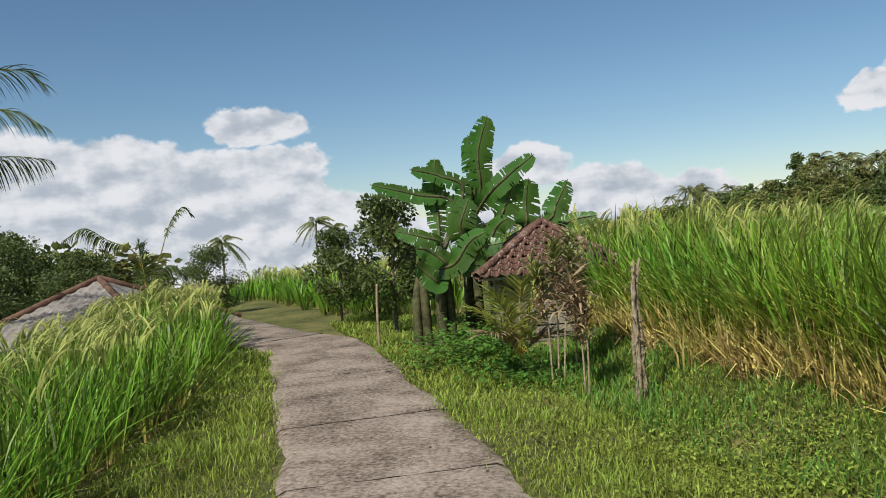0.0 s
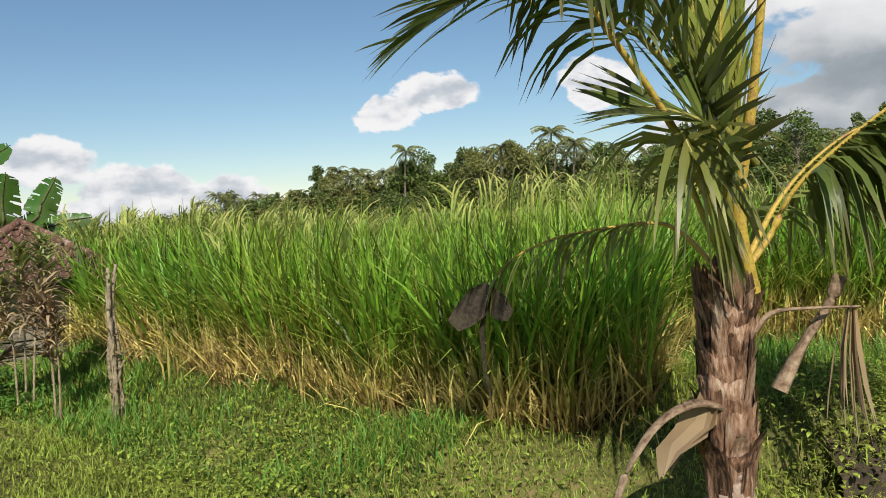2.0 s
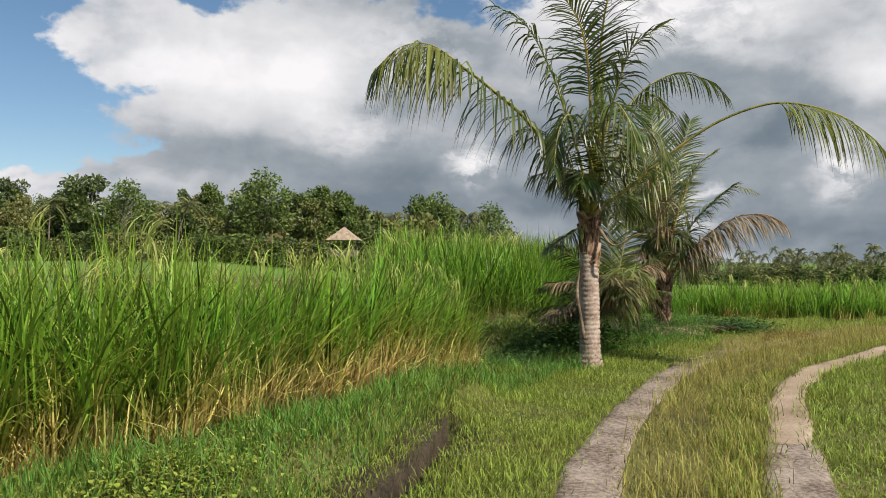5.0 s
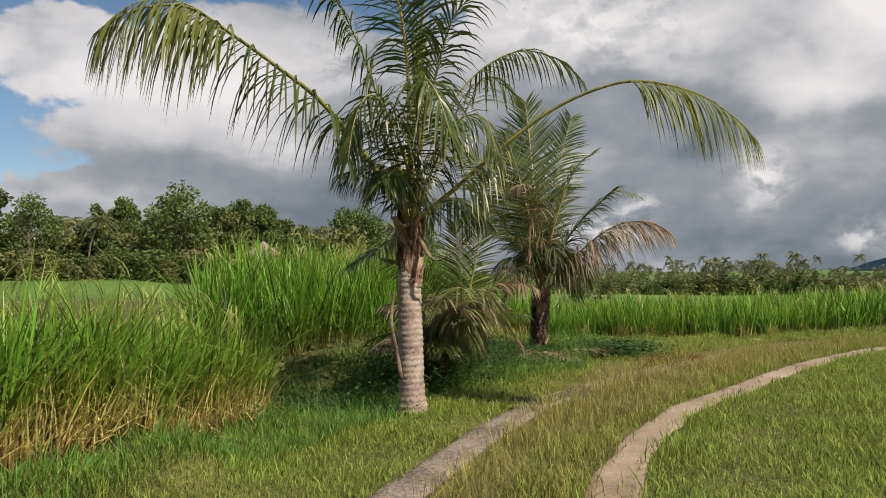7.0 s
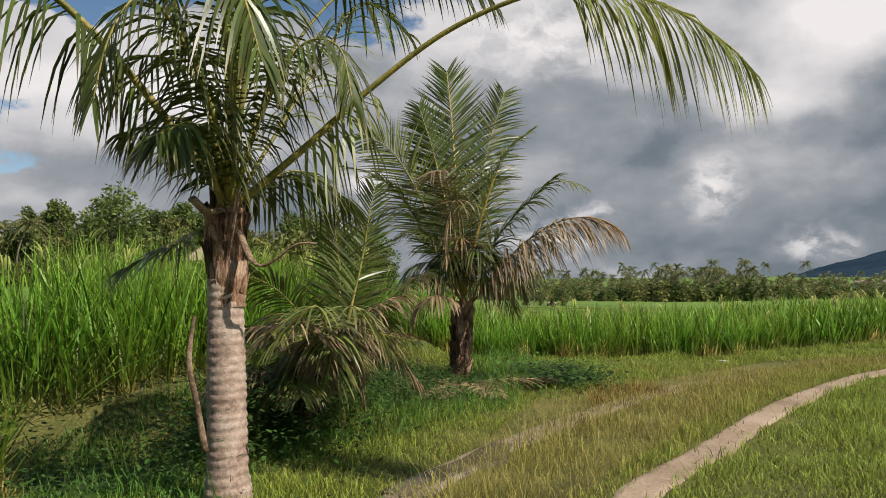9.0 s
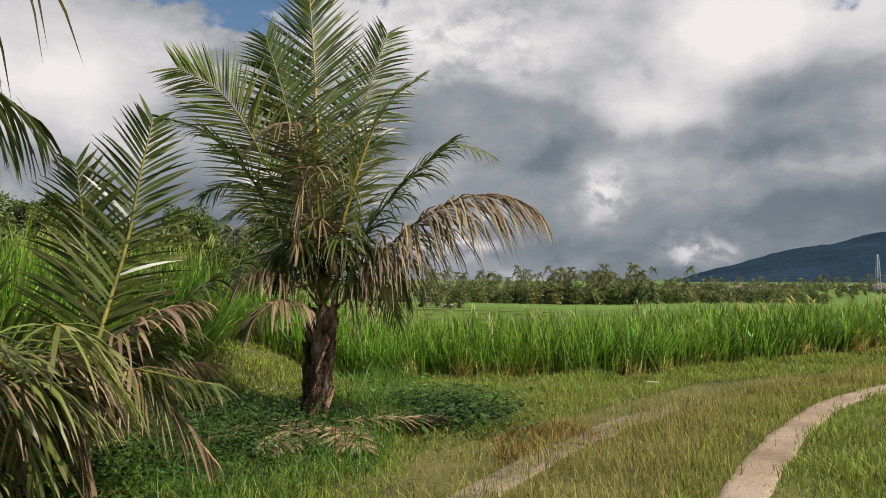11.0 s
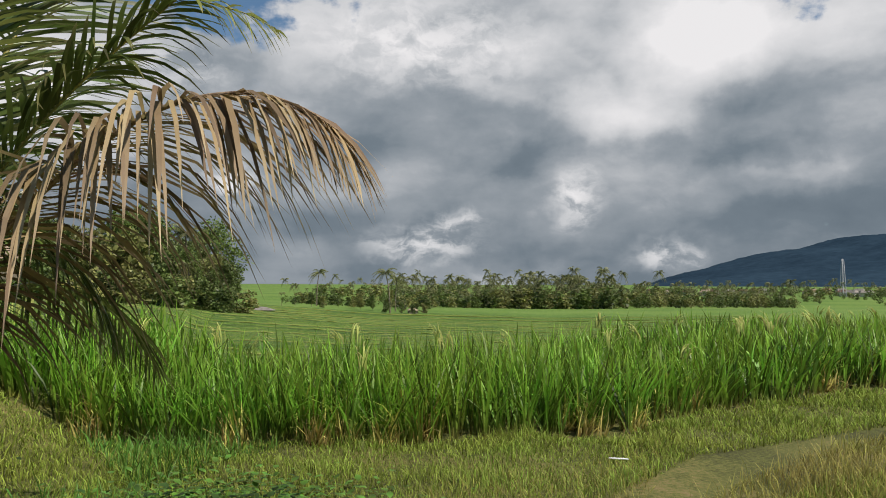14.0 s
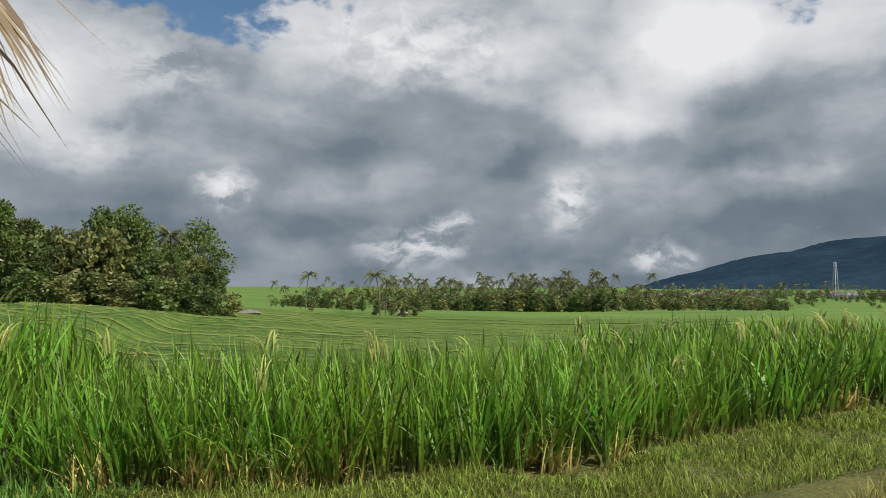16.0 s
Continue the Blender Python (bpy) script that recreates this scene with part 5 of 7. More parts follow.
frond(palm, [C, (17.89, -2.95, 2.19), (17.82, -2.56, 3.01), (17.75, -2.23, 3.46), (17.63, -1.82, 3.66)], 0.66, 54, 0.1, 0.25, M_FROND_PALE, M_RACHIS, 0.022, 0.032, "pale yellow-green frond leaning out", seed=67, up=(1, -0.1, 0.2), spread=0.85)
frond(palm, [C, (18.08, -2.85, 2.12), (18.09, -2.39, 2.81), (18.1, -1.99, 3.13), (18.08, -1.61, 3.23)], 0.55, 46, 0.25, 0.3, M_FROND, M_RACHIS, 0.018, 0.03, "", seed=68)
frond(palm, [C, (17.51, -3.16, 2.27), (17.3, -3.04, 2.94), (17.18, -2.93, 3.06), (17.04, -2.72, 2.96), (17, -2.53, 2.76)], 0.36, 44, 0.55, 0.42, M_FROND_BROWN, M_RACHIS_DRY, 0.015, 0.028, "dry folded frond", seed=69, torn=0.25)
frond(palm, [C, (17.42, -3.22, 2.34), (17.21, -3.16, 2.98), (17.13, -3.33, 3.06), (17.14, -3.55, 3.03), (17.15, -3.7, 2.94)], 0.26, 26, 0.55, 0.5, M_FROND_PALE, M_RACHIS, 0.013, 0.024, "yellowing folded frond", seed=70, torn=0.4)
frond(palm, [C, (17.43, -3.28, 2.15), (17.21, -3.19, 2.56), (17.1, -3.1, 2.59), (17.09, -3.03, 2.21), (17.09, -3.02, 1.76)], 0.42, 40, 0.75, 0.5, M_FROND_BROWN, M_RACHIS_DRY, 0.014, 0.026, "dry grey-brown hanging frond", seed=71, torn=0.3)
frond(palm, [C, (17.33, -3.37, 2.14), (17.13, -3.34, 2.51), (17.04, -3.42, 2.57), (17.04, -3.55, 2.41), (17.05, -3.59, 2.07)], 0.36, 24, 0.8, 0.5, M_FROND_PALE, M_RACHIS, 0.013, 0.024, "yellowing hanging frond", seed=72, torn=0.45)
frond(palm, [C, (17.5, -3.07, 1.75), (17.37, -2.85, 2.05), (17.31, -2.57, 2.23), (17.26, -2.34, 2.14)], 0.45, 40, 0.45, 0.3, M_FROND, M_RACHIS, 0.016, 0.028, "", seed=73)
frond(palm, [C, (17.5, -3.02, 1.51), (17.36, -2.78, 1.6), (17.21, -2.57, 1.58), (17.17, -2.41, 1.4)], 0.42, 40, 0.75, 0.25, M_FROND_BROWN, M_RACHIS_DRY, 0.016, 0.028, "dry grey-brown frond", seed=74, torn=0.2)
frond(palm, [(17.63, -3.3, 1.06), (17.41, -3.11, 1.23), (17.17, -2.89, 1.32), (17.03, -2.68, 1.22), (17, -2.53, 0.98)], 0.4, 36, 0.75, 0.25, M_FROND_BROWN, M_RACHIS_DRY, 0.016, 0.026, "dry grey-brown hanging frond", seed=75, torn=0.25)
frond(palm, [C, (17.74, -3.54, 1.72), (17.95, -3.79, 1.87), (18.15, -4.06, 1.7), (18.23, -4.29, 1.28)], 0.5, 40, 0.75, 0.25, M_FROND, M_RACHIS, 0.016, 0.028, "drooping dark green frond", seed=76)
frond(palm, [C, (18.34, -3.52, 1.47), (18.85, -3.83, 1.57), (19.24, -4.15, 1.36), (19.53, -4.39, 0.96)], 0.5, 36, 0.8, 0.25, M_FROND, M_RACHIS, 0.016, 0.028, "drooping dark green frond", seed=77)
frond(palm, [C, (18.51, -3.1, 1.94), (18.97, -2.76, 2.46), (19.31, -2.36, 2.71), (19.53, -1.93, 2.57)], 0.6, 44, 0.4, 0.25, M_FROND, M_RACHIS, 0.018, 0.03, "", seed=78)
frond(palm, [C, (18.43, -3.35, 1.94), (18.94, -3.53, 2.59), (19.35, -3.77, 3.04), (19.74, -4.16, 3.26)], 0.6, 44, 0.4, 0.25, M_FROND, M_RACHIS, 0.018, 0.03, "", seed=79)
frond(palm, [C, (17.62, -3.19, 2.08), (17.7, -3.05, 2.71), (17.78, -2.87, 3.48), (17.85, -2.69, 4.1)], 0.6, 50, 0.12, 0.3, M_FROND, M_RACHIS, 0.02, 0.032, "", seed=80, up=(1, -0.1, 0.2), spread=0.85)
frond(palm, [C, (17.62, -3.19, 1.8), (17.4, -3.07, 1.94), (17.28, -2.95, 1.74), (17.27, -2.89, 1.32)], 0.5, 40, 0.7, 0.2, M_FROND, M_RACHIS, 0.015, 0.03, "hanging frond round the heart", seed=400)
frond(palm, [C, (17.63, -3.37, 1.8), (17.54, -3.55, 2.04), (17.55, -3.71, 1.92), (17.55, -3.81, 1.55)], 0.5, 40, 0.7, 0.2, M_FROND, M_RACHIS, 0.015, 0.03, "hanging frond round the heart", seed=401)
frond(palm, [C, (17.53, -3.27, 1.71), (17.32, -3.22, 2.01), (17.22, -3.25, 2.12), (17.23, -3.34, 1.7)], 0.5, 40, 0.7, 0.2, M_FROND_BROWN, M_RACHIS, 0.015, 0.03, "hanging frond round the heart", seed=402)
frond(palm, [C, (17.53, -3.32, 1.75), (17.34, -3.44, 1.94), (17.24, -3.52, 1.86), (17.24, -3.55, 1.47)], 0.5, 40, 0.7, 0.2, M_FROND, M_RACHIS, 0.015, 0.03, "hanging frond round the heart", seed=403)
frond(palm, [C, (17.61, -3.15, 1.67), (17.47, -2.83, 1.78), (17.42, -2.59, 1.74), (17.38, -2.39, 1.54)], 0.5, 40, 0.7, 0.2, M_FROND, M_RACHIS, 0.015, 0.03, "hanging frond round the heart", seed=404)
for i, a in enumerate((2.2, 3.4, 4.6, 2.8)):
    o = Vector((math.cos(a), math.sin(a), 0))
    g = [Vector((17.3, -3.2, 0)) + o * q for q in (0.2, 0.7, 1.3)]
    df = thing("dead_frond", (g[0].x, g[0].y, float(height(g[0].x, g[0].y)) + 0.05), "dead brown frond lying in the grass at the palm's foot", "frond", "dead fronds")
    frond(df, [(q.x, q.y, float(height(q.x, q.y)) + 0.12) for q in g], 0.32, 26, 0.25, 0.1, M_FROND_BROWN, M_RACHIS_DRY, 0.015, 0.034, seed=330 + i, name="stalk")

# the low palm between the two
palm = thing("coconut_palm", (14.3, -1.35, 0.0), "low unkempt young coconut palm of grey drooping fronds", "palm")
fibre_trunk(palm, 0.35, 0.10, 0.09, seed=8, flaps=14)
C = (14.33, -1.65, 0.62)
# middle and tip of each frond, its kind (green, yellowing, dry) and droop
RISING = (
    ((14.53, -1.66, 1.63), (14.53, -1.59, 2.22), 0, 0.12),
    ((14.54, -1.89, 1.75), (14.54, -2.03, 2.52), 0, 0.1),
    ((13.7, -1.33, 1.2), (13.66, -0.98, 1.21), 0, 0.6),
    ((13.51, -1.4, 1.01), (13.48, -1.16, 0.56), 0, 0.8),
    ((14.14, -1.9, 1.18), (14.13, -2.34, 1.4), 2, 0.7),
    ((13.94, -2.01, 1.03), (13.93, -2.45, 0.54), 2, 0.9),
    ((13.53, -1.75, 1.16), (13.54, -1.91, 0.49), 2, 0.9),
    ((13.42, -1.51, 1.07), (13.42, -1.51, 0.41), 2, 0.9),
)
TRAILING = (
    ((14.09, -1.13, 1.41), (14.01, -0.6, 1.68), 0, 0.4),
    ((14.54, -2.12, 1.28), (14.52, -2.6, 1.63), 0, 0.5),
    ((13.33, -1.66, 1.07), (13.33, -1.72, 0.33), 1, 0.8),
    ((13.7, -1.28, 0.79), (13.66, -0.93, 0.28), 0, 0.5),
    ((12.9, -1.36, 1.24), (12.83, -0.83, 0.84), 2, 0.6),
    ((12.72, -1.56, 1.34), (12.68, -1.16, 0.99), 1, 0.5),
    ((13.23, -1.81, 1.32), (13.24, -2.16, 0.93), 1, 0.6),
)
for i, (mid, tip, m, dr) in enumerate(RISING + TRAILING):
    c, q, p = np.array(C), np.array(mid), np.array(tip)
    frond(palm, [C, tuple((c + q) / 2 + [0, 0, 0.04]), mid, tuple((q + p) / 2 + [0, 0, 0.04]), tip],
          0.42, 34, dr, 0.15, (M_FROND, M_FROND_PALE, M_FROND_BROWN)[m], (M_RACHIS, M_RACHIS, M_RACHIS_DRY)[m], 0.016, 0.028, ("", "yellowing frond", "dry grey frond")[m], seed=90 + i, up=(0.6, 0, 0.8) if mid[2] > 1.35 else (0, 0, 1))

for i in range(16):
    a = i * 2.399 + 1
    e, L = (1.25, 0.9, 0.55)[i % 3], 1.4 + 0.2 * math.sin(i * 2.1)
    o = Vector((math.cos(a), math.sin(a), 0))
    c0 = Vector((14.3, -1.35, 0.32))
    m = (0, 0, 1, 2)[i % 4]
    mid, tip = c0 + o * L * 0.5 * math.cos(e) + Vector((0, 0, L * 0.5 * math.sin(e) + 0.05)), c0 + o * L * (0.2 + 0.75 * math.cos(e * 0.8)) + Vector((0, 0, L * (0.8 * math.sin(e) - 0.22)))
    frond(palm, [tuple(c0), tuple(mid), tuple(tip)], 0.42, 34, 0.6, 0.15, (M_FROND, M_FROND_PALE, M_FROND_BROWN)[m], (M_RACHIS, M_RACHIS, M_RACHIS_DRY)[m], 0.014, 0.028, ("", "yellowing frond", "dry grey frond")[m], seed=340 + i)

# the palm beside the western field, and one behind the shed
palm = thing("coconut_palm", (-7.2, 12.9, -1.3), "coconut palm beside the western rice field", "palm")
v, t, u = tube(smooth_line([(0, 0, -0.2), (0.1, 0.1, 2.0), (0.05, 0.1, 4.6)]), [0.17, 0.14, 0.12], 12)
add_mesh("trunk", mesh_from("trunk", v, t, u, M_BARK_RING, True), palm)
C = (-7.15, 13.0, 3.3)
frond(palm, [C, (-6.8, 13.0, 4.1), (-5.68, 13.48, 4.3), (-5.36, 13.59, 4.1)], 0.7, 34, 0.55, 0.2, M_FROND, M_RACHIS, 0.02, 0.034, seed=101)
frond(palm, [C, (-6.8, 12.8, 3.6), (-5.79, 13.23, 3.68), (-5.3, 13.3, 3.42)], 0.6, 34, 0.7, 0.2, M_FROND_PALE, M_RACHIS, 0.02, 0.034, seed=102)
frond(palm, [C, (-6.7, 12.9, 3.0), (-5.77, 13.24, 3.01), (-5.29, 13.3, 2.95)], 0.6, 34, 1.2, 0.2, M_FROND, M_RACHIS, 0.02, 0.034, seed=103)
for i in range(7):
    a = 2.6 + i * 0.62
    frond(palm, [C, (C[0] + math.sin(a) * 0.9, C[1] + math.cos(a) * 0.9, 4.0), (C[0] + math.sin(a) * 2.0, C[1] + math.cos(a) * 2.0, 3.5)], 0.6, 30, 0.8, 0.2, M_FROND, M_RACHIS, 0.02, 0.034, seed=104 + i)
palm = thing("coconut_palm", (-5.0, 19.0, -1.5), "slender leaning young palm behind the shed", "palm")
v, t, u = tube(smooth_line([(0, 0, -0.2), (0.1, 0, 1.0), (0.2, 0, 1.9)]), [0.1, 0.08, 0.06], 10)
add_mesh("trunk", mesh_from("trunk", v, t, u, M_BARK, True), palm)
C = (-5.36, 18.98, 0.62)
frond(palm, [C, (-4.99, 18.86, 1.46), (-4.78, 18.9, 2.06), (-4.5, 18.95, 2.43), (-4.3, 18.99, 2.27)], 0.3, 40, 0.5, 0.55, M_FROND, M_RACHIS, 0.02, 0.034, "tall single frond with a ragged tip", seed=121)
frond(palm, [C, (-5.36, 18.78, 1.12), (-5.42, 18.76, 1.74)], 0.5, 26, 0.3, 0.3, M_FROND, M_RACHIS, 0.018, 0.034, seed=122)
frond(palm, [C, (-5.49, 18.75, 1.5), (-6.01, 18.61, 1.84), (-6.41, 18.5, 2.11), (-6.78, 18.39, 1.9)], 0.45, 34, 1.0, 0.5, M_FROND, M_RACHIS, 0.018, 0.034, seed=123)
frond(palm, [C, (-5.21, 18.81, 0.87), (-4.84, 18.89, 1.2), (-4.52, 18.95, 0.92)], 0.5, 26, 0.8, 0.3, M_FROND, M_RACHIS, 0.018, 0.034, seed=124)

# the yellow palm seedling by the hut
palm = thing("palm_seedling", (0.4, 8.62, 0.12), "low yellow-green palm seedling beside the hut", "palm")
C = (0.4, 8.62, 0.2)
for i, (px, py) in enumerate(((-0.05, 0.72), (0.12, 0.88), (0.42, 0.95), (0.66, 0.9), (0.8, 0.7), (0.05, 0.5), (0.8, 0.42))):
    frond(palm, [C, (0.4 + (px - 0.4) * 0.45, 8.62 - 0.05, 0.2 + (py - 0.1) * 0.55), (px, 8.58 - 0.06 * (i % 3), py)], 0.34, 26, 0.2, 0.2, M_SPEAR if i < 5 else M_FROND_BROWN, M_RACHIS_YEL, 0.008, 0.022, seed=130 + i)


# ---- banana clump ----
def banana_leaf(plant, pts, width, seed, tears=0.45, up=(0, -1, 0.3)):
    r = np.random.default_rng(seed)
    base = np.array(plant.matrix_world.translation)
    line = smooth_line(np.asarray(pts, float) - base, 8)
    v, t, u = tube(line, [0.026, 0.018, 0.006], 6)
    rib = add_mesh("leaf", mesh_from("midrib", v, t, u, M_BANANA_STEM, True), plant)
    n = 84
    seg = np.concatenate([[0], np.cumsum(np.linalg.norm(np.diff(line, axis=0), axis=1))])
    tan = np.gradient(line, axis=0)
    tan /= np.linalg.norm(tan, axis=1)[:, None]
    s = np.linspace(0.25, 0.985, n)
    at = np.stack([np.interp(s * seg[-1], seg, line[:, i]) for i in range(3)], 1)
    tg = np.stack([np.interp(s * seg[-1], seg, tan[:, i]) for i in range(3)], 1)
    q = (s - 0.25) / 0.75
    w = width * np.interp(q, [0, 0.15, 0.6, 0.9, 1.0], [0.35, 0.85, 1.0, 0.7, 0.25])
    across = np.cross(tg, np.asarray(up, float))
    across /= np.linalg.norm(across, axis=1)[:, None] + 1e-9
    vs, ts, us = [], [], []
    cols = 6
    for side in (-1, 1):
        sag = np.convolve(r.normal(0, 0.5, n + 12), np.ones(13) / 13, "valid")
        d = across * side + tg * 0.28 + np.array([0, 0, -1.0]) * (0.15 + sag)[:, None]
        d /= np.linalg.norm(d, axis=1)[:, None]
        wv = w * (1 + r.normal(0, 0.03, n))
        off = len(vs)
        for k in range(n):
            for q2 in range(cols):
                f = q2 / (cols - 1)
                vs.append(at[k] + d[k] * wv[k] * f + np.array([0, 0, -0.16]) * wv[k] * f * f)
                us.append(f)
        for k in range(n - 1):
            first = int(r.integers(1, cols)) if r.random() < tears * 0.5 else cols
            for q2 in range(min(cols - 1, first)):
                a0 = off + k * cols + q2
                ts += [(a0, a0 + cols, a0 + cols + 1), (a0, a0 + cols + 1, a0 + 1)]
    add_mesh("blade", mesh_from("blade", vs, ts, us, M_BANANA, True), rib)


plants = []
for i, (x, y, h) in enumerate(((0.05, 11.25, 1.2), (0.55, 11.75, 1.6), (1.2, 12.3, 1.3), (-0.2, 11.5, 1.0))):
    pl = thing("banana_plant", (x, y, 0.02), "tall banana plant with torn green leaves beside the hut", "banana plant", "banana clump")
    for k in range(3):
        a = k * 2.1 + i
        v, t, u = tube(smooth_line([(0.09 * math.cos(a), 0.09 * math.sin(a), -0.1), (0.07 * math.cos(a), 0.07 * math.sin(a), h * 0.6), (0, 0, h)]), [0.065, 0.06, 0.03], 10)
        add_mesh("stem", mesh_from("stem", v, t, u, M_BANANA_STEM, True), pl)
    plants.append(pl)
S0, S1, S2, S3 = (0.05, 11.25, 1.1), (0.55, 11.75, 1.5), (1.2, 12.3, 1.3), (-0.2, 11.5, 1.0)
BL = ((1, S1, (0.67, 11.44, 1.96), (0.66, 11.34, 2.47), (0.79, 11.21, 2.93), 0.20), (1, S1, (0.6, 11.46, 1.96), (0.6, 11.46, 2.34), (0.56, 11.46, 2.72), 0.16),
      (1, S1, (0.7, 11.23, 1.87), (0.98, 11.07, 2.13), (1.29, 10.89, 2.36), 0.15), (0, S0, (0.08, 11.44, 1.7), (0.05, 11.44, 2), (0.1, 11.44, 2.44), 0.17),
      (0, S0, (0.43, 11.38, 1.97), (0.14, 11.33, 2.19), (-0.26, 11.28, 2.3), 0.13), (0, S0, (0.28, 11.41, 1.83), (-0.17, 11.37, 1.97), (-0.78, 11.32, 2.14), 0.12),
      (2, S2, (1.65, 11.72, 1.52), (1.77, 11.69, 1.74), (1.94, 11.64, 2.06), 0.19), (2, S2, (1.72, 11.6, 1.43), (1.98, 11.52, 1.51), (2.26, 11.43, 1.54), 0.14),
      (2, S2, (1.32, 11.71, 1.47), (1.34, 11.7, 1.77), (1.4, 11.69, 2.12), 0.22), (1, S1, (0.82, 11.21, 1.57), (0.99, 11.17, 1.88), (1.11, 11.14, 2.17), 0.2),
      (3, S3, (0.09, 11.03, 1.04), (-0.13, 10.96, 1.24), (-0.31, 10.88, 1.29), 0.16), (0, S0, (0.32, 11, 1.31), (0.28, 10.9, 1.53), (0.41, 10.88, 1.87), 0.2),
      (1, S1, (0.6, 10.95, 1.29), (0.73, 10.82, 1.49), (0.85, 10.69, 1.58), 0.16), (0, S0, (0.05, 11.14, 1.33), (-0.17, 11.07, 1.42), (-0.52, 11.1, 1.52), 0.12),
      (1, S1, (0.52, 11.06, 1.37), (0.41, 10.98, 1.59), (0.19, 10.92, 1.68), 0.18), (3, S3, (0.14, 10.93, 1.04), (0.35, 10.79, 1.31), (0.55, 10.65, 1.43), 0.17),
      (0, S0, (0.35, 10.89, 1.02), (0.49, 10.77, 1.23), (0.74, 10.61, 1.28), 0.15), (3, S3, (-0.05, 10.95, 0.84), (-0.23, 10.87, 1), (-0.33, 10.78, 1.08), 0.15))
for i, (k, a, b, c, d, w) in enumerate(BL):
    banana_leaf(plants[k], [a, b, c, d], w * 0.98, 200 + i, up=(0.1 * (i % 5 - 2), -1, 0.35))


# ---- hut ----
def box(bm, x0, y0, z0, x1, y1, z1, bevel=0.0):
    g = bmesh.ops.create_cube(bm, size=1.0)
    for vv in g["verts"]:
        vv.co = Vector(((x0 + x1) / 2 + vv.co.x * (x1 - x0), (y0 + y1) / 2 + vv.co.y * (y1 - y0), (z0 + z1) / 2 + vv.co.z * (z1 - z0)))
    if bevel:
        bmesh.ops.bevel(bm, geom=list({e for vv in g["verts"] for e in vv.link_edges}), offset=bevel, segments=1, affect="EDGES")


